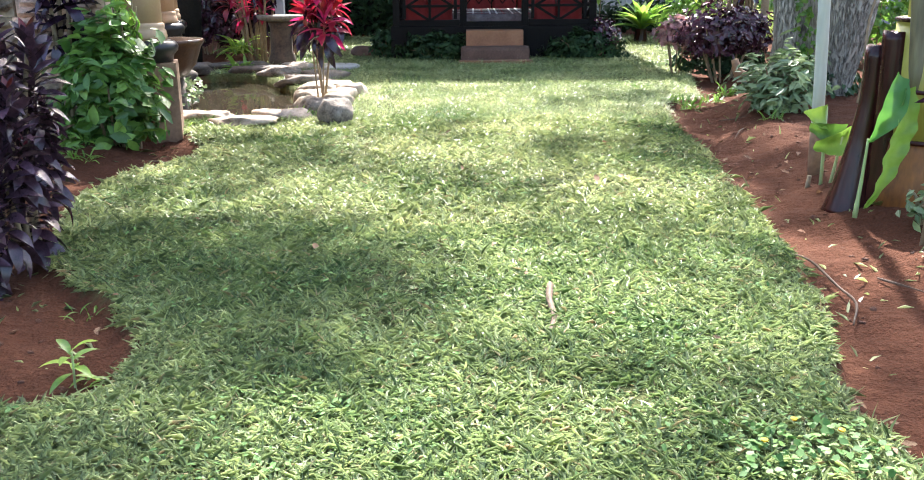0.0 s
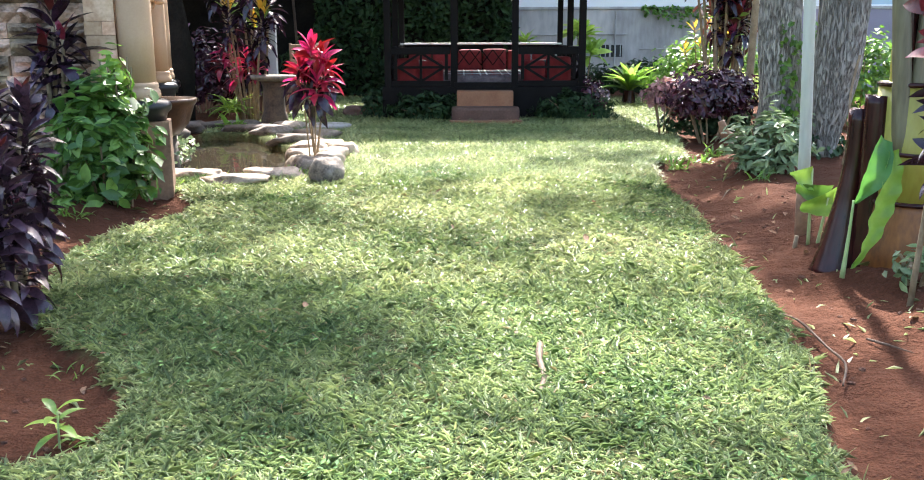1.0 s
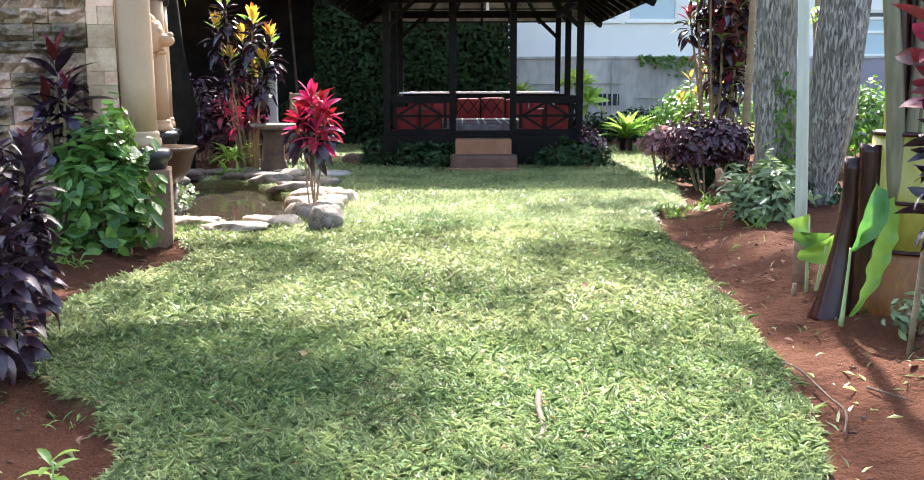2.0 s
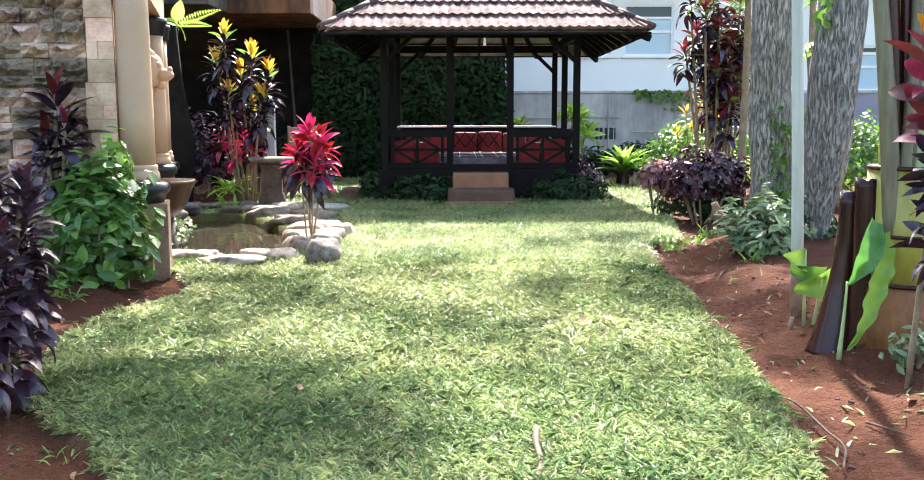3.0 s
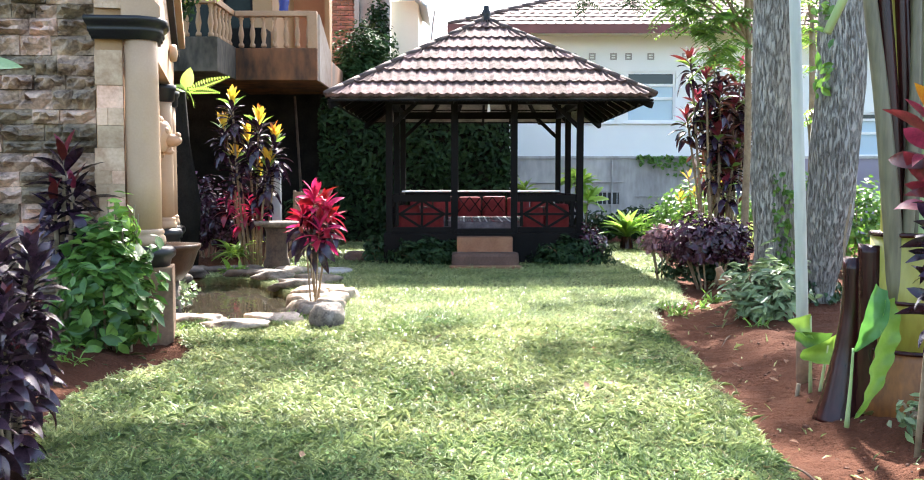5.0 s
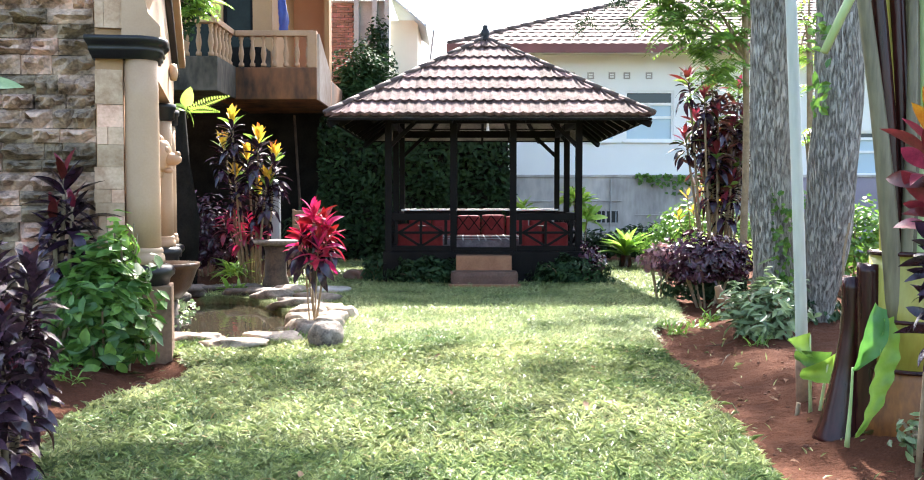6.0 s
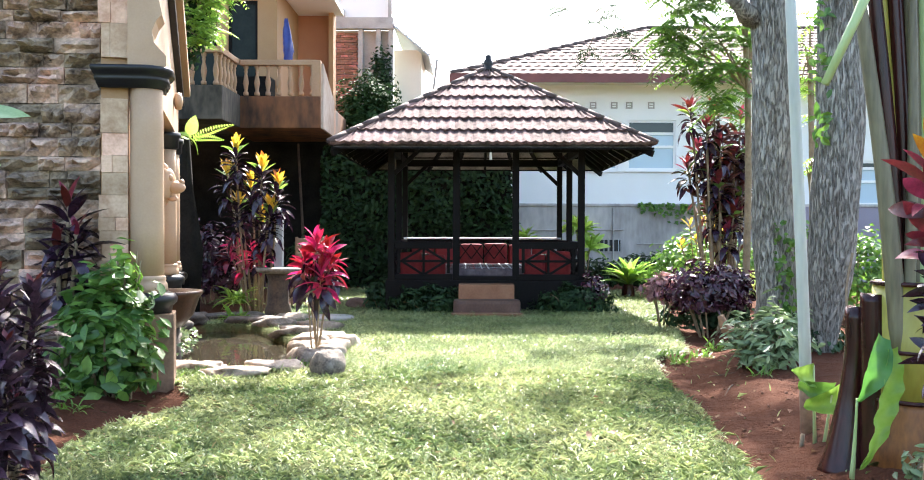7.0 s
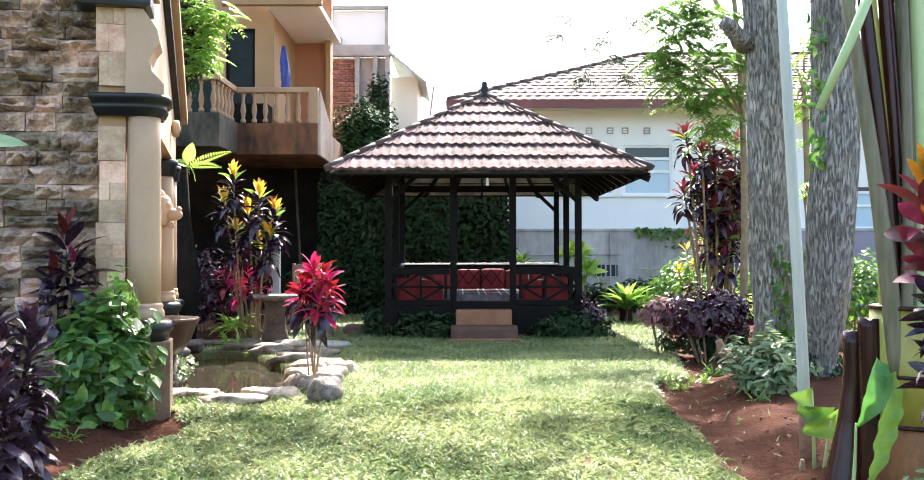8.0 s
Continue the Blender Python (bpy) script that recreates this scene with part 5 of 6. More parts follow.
part("leaf_stalk", tube(spline([Vector((1.871, 4.31, 0.39)) - BO, Vector((1.868, 4.32, 0.22)) - BO, Vector((1.858, 4.33, 0.0)) - BO], 4), [0.006, 0.006, 0.007, 0.007, 0.008, 0.009, 0.01, 0.012, 0.013], 8), GREENSTALK, bn, smooth=True)
sk = thing("banana_sucker", "young banana sucker with torn bright green leaves", "plant", pose(1.96, 5.1, 0))
SO = Vector((1.96, 5.1, 0))
broad_leaf("leaf", [Vector((1.819, 5.04, 0.405)) - SO, Vector((1.882, 5.03, 0.38)) - SO, Vector((1.955, 5.06, 0.372)) - SO], [0.015, 0.1, 0.14], L_BANANAL, sk, Vector((-0.1, 0.1, 1)), 0.008, 0.02, "torn bright green leaf half")
broad_leaf("leaf", [Vector((1.85, 5.02, 0.325)) - SO, Vector((1.953, 5.04, 0.292)) - SO, Vector((2.066, 5.05, 0.305)) - SO], [0.05, 0.1, 0.06], L_GREENO, sk, Vector((0.05, 0.1, 1)), 0.008, 0.02, "torn green leaf half")
broad_leaf("leaf", [Vector((1.875, 5.0, 0.215)) - SO, Vector((1.991, 5.0, 0.225)) - SO, Vector((2.063, 5.0, 0.246)) - SO, Vector((2.118, 5.03, 0.219)) - SO], [0.06, 0.13, 0.17, 0.05], L_BANANAL, sk, Vector((0.1, 0.45, 0.9)), 0.012, 0.05, "shiny pale green folded leaf")
for a, b in (((1.967, 5.07, -0.05), (1.952, 5.06, 0.435)), ((1.996, 5.03, -0.05), (2.03, 5.0, 0.28))):
    part("stalk", tube([Vector(a) - SO, Vector(a).lerp(Vector(b), 0.5) - SO, Vector(b) - SO], [0.012, 0.009, 0.006], 8), GREENSTALK, sk, smooth=True)
for x, y in ((1.9, 5.1), (2.0, 4.95), (2.14, 4.25)):
    solid("cut_stub", tube([(x, y, gh(x, y) - 0.03), (x + 0.01, y, gh(x, y) + 0.07)], [0.014, 0.012], 10), STEM, "short brown cut stem stub in the soil", "stub", "cut stubs in the soil", smooth=True)

# cordylines and crotons
D_ = [("maroon", 0.03), ("dark", 0.97)]
cordyline("dark_cordyline", "dark purple cordyline clump leaning over the soil bed", (-1.98, 3.75, 0.05), [(-1.86, 3.5, 0.52), (-1.98, 3.7, 0.78), (-1.84, 3.85, 0.92), (-2.1, 3.8, 1.05), (-1.83, 3.6, 0.72), (-1.95, 3.45, 0.36), (-2.15, 3.5, 0.62), (-2.02, 3.95, 0.85), (-1.9, 4.0, 0.6), (-2.2, 4.1, 1.08), (-1.88, 3.62, 0.98), (-2.0, 3.5, 0.9), (-1.93, 3.4, 0.66), (-2.05, 3.6, 0.7), (-1.87, 3.75, 0.45), (-1.9, 3.9, 0.75), (-2.1, 3.65, 0.95)], 60, 0.155, D_, 0.42, roll=45)
cordyline("tall_cordyline", "tall dark purple cordyline before the stone wall", (-2.95, 6.55, 0.08), [Vector((-2.891, 6.6, 1.351)), Vector((-2.955, 6.55, 1.051)), Vector((-2.835, 6.6, 1.157))], 22, 0.34, [("maroon", 0.15), ("purple", 0.85)], 0.4, stem_r=0.018)
cordyline("red_cordyline", "crimson-leaved cordyline on thin canes beside the pond", (-1.42, 8.55, 0.02), [Vector((-1.396, 8.5, 1.078)), Vector((-1.516, 8.55, 0.921)), Vector((-1.269, 8.5, 0.895)), Vector((-1.336, 8.4, 0.789)), Vector((-1.469, 8.6, 0.808)), Vector((-1.312, 8.6, 1.004))], 24, 0.26, [("red", 0.72), ("purple", 0.28)], 0.22, stem_r=0.007, up=86, down=-45, roll=50)
cordyline("yellow_croton", "tall croton with yellow tips over dark leaves", (-2.9, 12.7, 0.0), [Vector((-3.195, 12.6, 2.35)), Vector((-2.803, 12.5, 2.08)), Vector((-2.591, 12.5, 1.836)), Vector((-3.397, 12.9, 2.041)), Vector((-3.014, 12.7, 1.846)), Vector((-2.659, 12.4, 1.507)), Vector((-3.179, 12.7, 1.573)), Vector((-2.826, 12.6, 1.364))], 44, 0.3, [("orange", 0.05), ("yellow", 0.2), ("green", 0.08), ("purple", 0.67)], 0.5, stem_r=0.016, up=86, down=-20)
cordyline("crimson_cordyline", "dark crimson cordyline in the shade behind the pond", (-3.0, 12.9, 0.0), [Vector((-3.271, 12.9, 0.99)), Vector((-2.972, 12.7, 0.869)), Vector((-2.826, 12.6, 0.773)), Vector((-3.381, 13, 0.861)), Vector((-3.121, 12.8, 0.699))], 20, 0.28, [("red", 0.8), ("purple", 0.2)], 0.2)
cordyline("edge_cordyline", "red and orange young cordyline crown beside the banana plant", (1.97, 3.78, 0.05), [(1.935, 3.75, 1.52), (1.96, 3.76, 1.33)], 24, 0.24, [("green", 0.12), ("orange", 0.2), ("maroon", 0.68)], 0.28, stem_r=0.012, up=84, down=22, roll=100)
cordyline("edge_cordyline", "glossy dark purple cordyline beside the banana plant", (1.97, 3.68, 0.05), [(1.95, 3.66, 1.1), (1.955, 3.66, 0.95), (1.945, 3.66, 0.8)], 20, 0.21, [("maroon", 0.15), ("purple", 0.85)], 0.22, stem_r=0.012, up=70, down=-5, roll=100)
cordyline("mixed_cordyline", "tall reddish-brown cordyline clump on thin trunks", (3.4, 12.0, 0.05), [Vector((2.98, 12, 2.827)), Vector((3.321, 12.1, 2.817)), Vector((3.343, 11.9, 2.348)), Vector((3.567, 12, 2.217)), Vector((3.124, 12.1, 2.304)), Vector((3.684, 12, 1.826)), Vector((3.343, 11.9, 1.859)), Vector((3.537, 11.9, 1.472)), Vector((3.293, 12, 1.474)), Vector((3.46, 11.9, 1.2)), Vector((2.966, 12.1, 2.068)), Vector((3.706, 12.2, 2.711)), Vector((3.138, 11.8, 2.585)), Vector((3.479, 12.1, 1.989)), Vector((3.557, 12.1, 1.673)), Vector((3.254, 12, 2.06)), Vector((3.724, 12, 2.334))], 28, 0.29, [("maroon", 0.35), ("green", 0.1), ("purple", 0.55)], 0.32, stem_r=0.018)
cordyline("yellow_shrub", "slender shrub with yellow-green leaves", (3.5, 13.2, 0.05), [Vector((3.278, 13.2, 1.286)), Vector((3.52, 13.3, 1.373)), Vector((3.681, 13.1, 1.243)), Vector((3.314, 13, 1.073)), Vector((3.623, 13.2, 1.028)), Vector((3.149, 13.2, 0.985))], 16, 0.2, [("yellow", 0.4), ("green", 0.6)], 0.3)
cordyline("small_fern", "bright green young palm behind the gazebo", (2.25, 17.3, 0), [Vector((2.267, 17.3, 1.177)), Vector((2.132, 17.4, 1.257)), Vector((2.366, 17.2, 0.864))], 22, 0.44, [("lime", 1)], 0.1, down=0, roll=60)
cordyline("small_fern", "bright green low palm behind the gazebo", (1.2, 17.6, 0), [Vector((1.193, 17.6, 1.028))], 22, 0.36, [("lime", 1)], 0.1, down=0, roll=60)

cy = thing("cycad", "bright green fern-like cycad in a dark bed", "plant", pose(2.88, 15.9, 0))
part("trunk", tube([(0, 0, -0.05), (0, 0, 0.22)], [0.13, 0.1], 12, 0.2), SHEATH, cy)
for i in range(46):
    el = 25 + 60 * R_.uniform()
    s = R_.uniform(0.55, 0.78)
    part("frond", BL["green" if i % 3 else "lime"][1], None, cy, at=pose(0, 0, 0.2, 0, 0, i * 137.5) @ pose(0, 0, 0, 0, -el) @ Matrix.Diagonal((s, s * 0.55, s, 1)))
sp_ = thing("spider_plant", "pale green arching spider plant at the pond's back", "plant", pose(-3.2, 12.75, 0.0))
for i in range(54):
    el = R_.uniform(15, 80)
    s = R_.uniform(0.3, 0.5)
    part("leaf", BL["lime" if i % 2 else "green"][2], None, sp_, at=pose(R_.uniform(-0.1, 0.1), R_.uniform(-0.1, 0.1), 0.12, 0, 0, i * 137.5) @ pose(0, 0, 0, 0, -el) @ Matrix.Diagonal((s, s * 0.28, s, 1)))
nf = thing("nest_fern", "lime-green fern perched on a tall dark mossy rock", "plant", pose(-3.7, 12.2, 0))
part("mossy_rock", tube([(-0.15, 0.1, -0.1), (-0.1, 0.1, 0.9), (-0.12, 0.1, 1.7), (-0.06, 0.0, 2.4)], [0.22, 0.2, 0.13, 0.04], 16, 0.5, 3), DARKWALL, nf, "black mossy rock", True)
part("frond", blade("frond", 0.44, 0.24, 0.15, 0.2, L_LIMEO, 9, 0.8), None, nf, "upright oval lime-green leaf", at=pose(0.0, -0.05, 2.4, 0, 0, 20) @ pose(0, 0, 0, 70, -78) @ Matrix.Diagonal((0.75, 0.75, 0.75, 1)))
for az, el, ln in ((-5, 24, 0.68), (25, 10, 0.45), (-60, -12, 0.34), (-30, -35, 0.3), (170, 30, 0.3)):
    fern = []
    for i in range(16):
        f = (i + 1) / 16
        q = Vector((ln * f, 0, -0.1 * f * f))
        for sg in (-1, 1):
            fern.append((q, Vector((0.35, sg, 0.12)).normalized(), 0.1 * math.sin(math.pi * min(0.97, 0.2 + 0.8 * f)) + 0.015))
    vs, fs = [], []
    for q, d, l in fern:
        o = len(vs)
        vs += [q, q + d * l * 0.5 + Vector((0.016, 0, 0)), q + d * l, q + d * l * 0.5 - Vector((0.012, 0, 0))]
        fs.append((o, o + 1, o + 2, o + 3))
    part("frond", mesh("frond", vs, fs, L_LIMEO), None, nf, "feathered fern frond", at=pose(0.02, -0.05, 2.38, 0, 0, az) @ pose(0, 0, 0, -35, -el) @ Matrix.Diagonal((0.9, 0.8, 0.9, 1)))

# bushes
bush("green_bush", "leafy bright green bush in front of the stone pedestal", (-2.53, 6.35, 0.42), (0.35, 0.32, 0.46), 1400, 0.125, 0.5, L_SHRUB, 11, inner=0.35, low=-0.98, lumps=0.4, seed=2, lift=0.6)
bush("bush_tip", "upright bright green shoots of a young bush", (-2.44, 6.5, 0.86), (0.15, 0.12, 0.24), 100, 0.1, 0.45, L_BRIGHT, 5, inner=0.1, seed=8)
bush("weed_tuft", "low green weeds at the foot of the stone wall", (-2.85, 6.0, 0.1), (0.3, 0.25, 0.13), 260, 0.09, 0.3, L_GREEN, 4, inner=0.2, low=-0.5, seed=18)
bush("purple_bush", "dense purple-leaved bush on thin stems", (2.85, 10.5, 0.5), (0.53, 0.4, 0.29), 2300, 0.08, 0.5, L_PURP, 14, low=-0.9, lumps=0.35, seed=3)
bush("pink_bush", "small pink-and-green variegated bush", (2.42, 11.0, 0.42), (0.26, 0.24, 0.22), 420, 0.09, 0.5, leafmat("leaf_pink", (0.2, 0.06, 0.08), (0.5, 0.3, 0.28)), 5, low=-0.5, seed=4)
bush("sage_bush", "grey-green narrow-leaved shrub on the soil bank", (2.46, 7.42, 0.23), (0.31, 0.28, 0.3), 950, 0.12, 0.3, L_SAGE, 14, inner=0.3, low=-0.9, lumps=0.6, seed=5, lift=0.8)
bush("under_shrub", "dark green low growth under the purple bush", (2.95, 10.9, 0.12), (0.6, 0.35, 0.22), 900, 0.09, 0.45, L_DARK, 6, inner=0.2, low=-0.6, seed=33)
bush("trunk_foot_shrub", "dark green leafy growth at the twin trunks' foot", (3.2, 8.45, 0.12), (0.55, 0.3, 0.26), 900, 0.08, 0.5, L_DARK, 6, inner=0.2, low=-0.6, seed=34)
solid("twisted_root", tube(spline([(2.9, 9.55, -0.05), (2.84, 9.55, 0.08), (2.76, 9.55, 0.14), (2.7, 9.55, 0.28)], 4), [0.085, 0.08, 0.075, 0.07, 0.065, 0.06, 0.058, 0.055, 0.052, 0.05, 0.045, 0.04, 0.035], 10, 0.3), WOODB, "twisted brown woody root under the purple bush", "root", smooth=True)
bush("edge_seedling", "small grey-green seedling at the bed's edge", (2.06, 4.02, 0.12), (0.13, 0.12, 0.12), 90, 0.06, 0.5, L_SAGE, 5, inner=0.2, low=-0.4, seed=6)
bush("dark_bush", "dark purple bush in deep shade behind the fountain", (-3.75, 13.3, 0.62), (0.5, 0.4, 0.6), 1500, 0.11, 0.45, L_PURP, 7, seed=7)
bush("lime_plants", "low lime-green variegated plants beyond the purple bush", (3.6, 12.9, 0.46), (0.65, 0.45, 0.24), 800, 0.1, 0.5, L_LIME, 7, low=-0.6, seed=9)
bush("corner_bush", "green and lime bush behind the twin trunks", (4.85, 11.2, 0.6), (0.6, 0.5, 0.6), 1600, 0.1, 0.5, L_GREEN, 7, seed=10)
bush("back_bush", "dark green bush beyond the tree", (4.1, 15.2, 0.5), (1.1, 0.6, 0.6), 2400, 0.11, 0.5, L_GREEN, 8, seed=11)
bush("bed_hedge", "low dark hedge along the grey wall", (3.9, 17.6, 0.3), (1.9, 0.4, 0.36), 2600, 0.12, 0.5, L_DARK, 8, seed=12)
for x, s in ((-0.62, 13), (1.28, 14)):
    bush("gazebo_shrub", "low dark shrub against the gazebo's base", (GX + x - 0.18 * (x < 0), 12.98, 0.1), (0.56, 0.2, 0.27), 1700, 0.085, 0.4, L_DARK, 5, "shrubs at the gazebo", seed=s)
bush("gazebo_shrub", "purple-dark shrub at the gazebo's corner", (1.85, 13.2, 0.22), (0.22, 0.3, 0.34), 600, 0.09, 0.45, L_PURP, 4, "shrubs at the gazebo", seed=15)
bush("gazebo_shrub", "low dark shrub at the gazebo's corner", (-1.25, 13.4, 0.18), (0.22, 0.3, 0.25), 500, 0.09, 0.45, L_DARK, 4, "shrubs at the gazebo", seed=16)


def hedge(name, label, lo, hi, n, size, ma, seed):
    """A clipped leafy wall: near-black block as its inner shade, and leaves over its faces."""
    p = thing(name, label, "hedge", pose((lo[0] + hi[0]) / 2, (lo[1] + hi[1]) / 2, 0))
    c = np.array([(lo[0] + hi[0]) / 2, (lo[1] + hi[1]) / 2, 0])
    # plain block, coloured near black as the shade behind the leaves
    part("twig_core", box(lo[0] - c[0] + 0.12, hi[0] - c[0] - 0.12, lo[1] - c[1] + 0.15, hi[1] - c[1], lo[2], hi[2] - 0.18, 0.1), DARKWALL, p, "near-black block that gives the shade between the leaves")
    q = R_.uniform(size=(n, 3)) * (np.array(hi) - np.array(lo)) + np.array(lo)
    q[:, 1] = lo[1] + np.abs(R_.normal(size=n)) * 0.14 - 0.12 * np.array([noise.noise(Vector((v[0] * 1.7, v[2] * 1.7, seed))) for v in q])
    q[:, 2] += 0.25 * np.array([noise.noise(Vector((v[0] * 1.3, seed, 0))) for v in q]) * (q[:, 2] - lo[2]) / (hi[2] - lo[2])
    part("foliage", scatter("foliage", q - c, np.tile([(0, -1, 0.6)], (n, 1)), size, 0.5, ma, R_), None, p)
    t = q[: n // 5].copy()
    t[:, 2] = hi[2] + R_.uniform(-0.25, 0.12, len(t))
    t[:, 1] = R_.uniform(lo[1], hi[1], len(t))
    part("foliage", scatter("foliage", t - c, np.tile([(0, -0.2, 1)], (len(t), 1)), size, 0.5, ma, R_), None, p)
    return p


bush("cordyline_thicket", "dark reddish thicket of cordyline leaves", (3.5, 12.15, 1.75), (0.42, 0.3, 0.85), 520, 0.22, 0.24, leafmat("leaf_russet", (0.03, 0.014, 0.012), (0.17, 0.05, 0.025), 0.3), 5, inner=0.2, low=-1, lumps=0.4, seed=27)
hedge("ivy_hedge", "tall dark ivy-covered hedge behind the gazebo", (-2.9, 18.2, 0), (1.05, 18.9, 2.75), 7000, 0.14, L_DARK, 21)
bush("ivy_mound", "tall dark green shrub mound beside the balcony", (-2.2, 20.2, 2.5), (0.95, 0.6, 2.0), 19000, 0.1, 0.55, mat("leaf_ivy", (0.014, 0.036, 0.012), (0.045, 0.095, 0.032), 0.7, 5, 30, 0.1, trans=0.1, vary=0.4, per="island", spec=0.1), 6, inner=0.4, low=-1, lumps=0.2, seed=22)
bush("ivy_column", "ivy climbing the unfinished house", (-2.2, 23.6, 5.0), (0.32, 0.2, 0.9), 900, 0.12, 0.55, L_DARK, 0, inner=0.3, low=-1, lumps=0.4, seed=37)
q = R_.uniform(size=(500, 3)) ** np.array([1, 1, 0.5]) * np.array([2.2, 0.06, 0.34]) + np.array([3.9, 20.38, 1.42])
q = q[:260]
q[:, 2] = 1.76 - (1.76 - q[:, 2]) * (0.5 + 0.9 * np.abs(np.sin(q[:, 0] * 2.3)))
solid("wall_creeper", scatter("wall_creeper", q, np.tile([(0, -1, 0.4)], (260, 1)), 0.1, 0.6, L_GREEN, R_), None, "green creeper hanging over the grey wall", "creeper", kind="stuff")
bush("shade_shrub", "dark ferny shrub in shade near the gazebo", (-2.85, 16.9, 0.5), (0.45, 0.4, 0.5), 1100, 0.17, 0.28, L_DARK, 7, seed=23)


# trees with feathered leaves
def frond_points(root, tip, pairs, ll, rng):
    """Leaflet places and ways in two rows along a drooping midrib."""
    root, tip = Vector(root), Vector(tip)
    d = (tip - root)
    side = d.cross(Vector((0, 0, 1)))
    side = side.normalized() if side.length > 1e-4 else Vector((1, 0, 0))
    out = []
    for i in range(pairs):
        f = (i + 1) / pairs
        p = root + d * f - Vector((0, 0, 1)) * d.length * 0.35 * f * f
        for s in (-1, 1):
            out.append((p, (side * s + d.normalized() * 0.35 - Vector((0, 0, 0.25))).normalized(), ll * (1.1 - 0.5 * f)))
    return out


def feather_mesh(name, fronds, ma, width=0.3):
    verts, faces = [], []
    for pts in fronds:
        for p, d, l in pts:
            up = Vector((R_.uniform(-0.4, 0.4), R_.uniform(-0.4, 0.4), 1))
            s = d.cross(up).normalized() * (l * width * 0.5)
            o = len(verts)
            verts += [p, p + d * l * 0.4 + s, p + d * l - Vector((0, 0, l * 0.2)), p + d * l * 0.4 - s]
            faces.append((o, o + 1, o + 2, o + 3))
    return mesh(name, verts, faces, ma)


def feather_tree(name, label, base, trunk, spots, y, n, length, ll, ma, pairs=10, width=0.3, depth=0.5):
    """A thin trunk with boughs to leafy spots, each hung with feathered leaves."""
    p = thing(name, label, "tree", pose(*base))
    b = Vector(base)
    sp = spline([Vector(q) - b for q in trunk], 5)
    part("trunk", tube(sp, [0.05 - 0.025 * i / len(sp) for i in range(len(sp))], 9, 0.1), STEM, p, smooth=True)
    fr = []
    for sx, sz, rad in spots:
        c = Vector((sx, y, sz)) - b
        k_ = sp[-1] if (c - sp[-1]).length < (c - sp[len(sp) // 2]).length else sp[len(sp) // 2]
        part("bough", tube(spline([k_, k_.lerp(c, 0.5) + Vector((0, 0, 0.15)), c], 3), [0.007 if depth < 0.4 else q_ for q_ in (0.018, 0.016, 0.014, 0.012, 0.01, 0.008, 0.005)], 6), STEM, p)
        for i in range(n):
            a = R_.uniform(0, 2 * math.pi)
            root = c + Vector((R_.uniform(-rad, rad) * 0.5, R_.uniform(-depth, depth) * 0.5, R_.uniform(-rad, rad) * 0.5))
            tip = root + Vector((math.cos(a) * length, math.sin(a) * length, R_.uniform(-0.5, 0.25) * length)) * R_.uniform(0.7, 1.1)
            fr.append(frond_points(root, tip, pairs, ll, R_))
    part("crown", feather_mesh("crown", fr, ma, width), None, p, "feathered green leaves")
    return p


feather_tree("feather_tree", "slender tree with bright feathered leaves", (3.46, 11.2, 0.05), [(3.46, 11.2, -0.05), (3.5, 11.2, 1.8), (3.45, 11.2, 3.6), (3.3, 11.2, 5.2)], [(3.147, 4.12, 0.35), (2.745, 3.901, 0.3), (3.037, 3.536, 0.35), (2.599, 3.39, 0.25), (3.329, 3.244, 0.3), (2.891, 3.135, 0.25), (3.22, 2.806, 0.25), (2.453, 3.646, 0.25), (2.818, 4.266, 0.3), (3.402, 3.682, 0.3), (2.453, 4.193, 0.25)], 11.2, 20, 0.4, 0.13, L_GREEN, 10, 0.36)
feather_tree("spray_tree", "thin dark sprays of fine leaves against the sky", (4.2, 12.6, 0.05), [(4.2, 12.6, -0.05), (4.1, 12.6, 3.0), (3.4, 12.6, 5.0), (2.6, 12.6, 5.4)], [(2.431, 4.403, 0.25), (2.185, 3.952, 0.2), (1.774, 4.116, 0.2), (1.446, 4.527, 0.2), (1.692, 3.664, 0.15), (2.021, 4.239, 0.2), (1.322, 4.239, 0.12), (2.267, 3.664, 0.15)], 12.6, 12, 0.26, 0.09, L_DARK, 7, 0.3, 0.3)
feather_tree("sapling", "young tree with feathered leaves between the trunks", (3.78, 9.9, 0.1), [(3.78, 9.9, 0), (3.8, 9.9, 1.2), (3.76, 9.9, 2.9)], [(3.75, 3.491, 0.2), (3.666, 2.813, 0.2), (3.814, 2.362, 0.2), (3.717, 1.91, 0.2), (3.621, 3.201, 0.2), (3.795, 2.943, 0.15)], 9.9, 5, 0.3, 0.1, L_BRIGHT, 8, 0.4)
feather_tree("balcony_tree", "bright green feathery tree drooping before the balcony", (-4.6, 13.4, 0), [(-4.6, 13.4, -0.05), (-4.55, 13.4, 2.5), (-4.3, 13.4, 4.6), (-3.9, 13.4, 5.6)], [(-3.907, 4.642, 0.35), (-3.649, 4.47, 0.3), (-3.735, 4.169, 0.25), (-3.993, 4.255, 0.3), (-3.519, 4.728, 0.3), (-3.821, 4.857, 0.35), (-4.165, 4.728, 0.3), (-3.907, 3.997, 0.2)], 13.2, 20, 0.3, 0.1, L_BRIGHT, 8, 0.5)
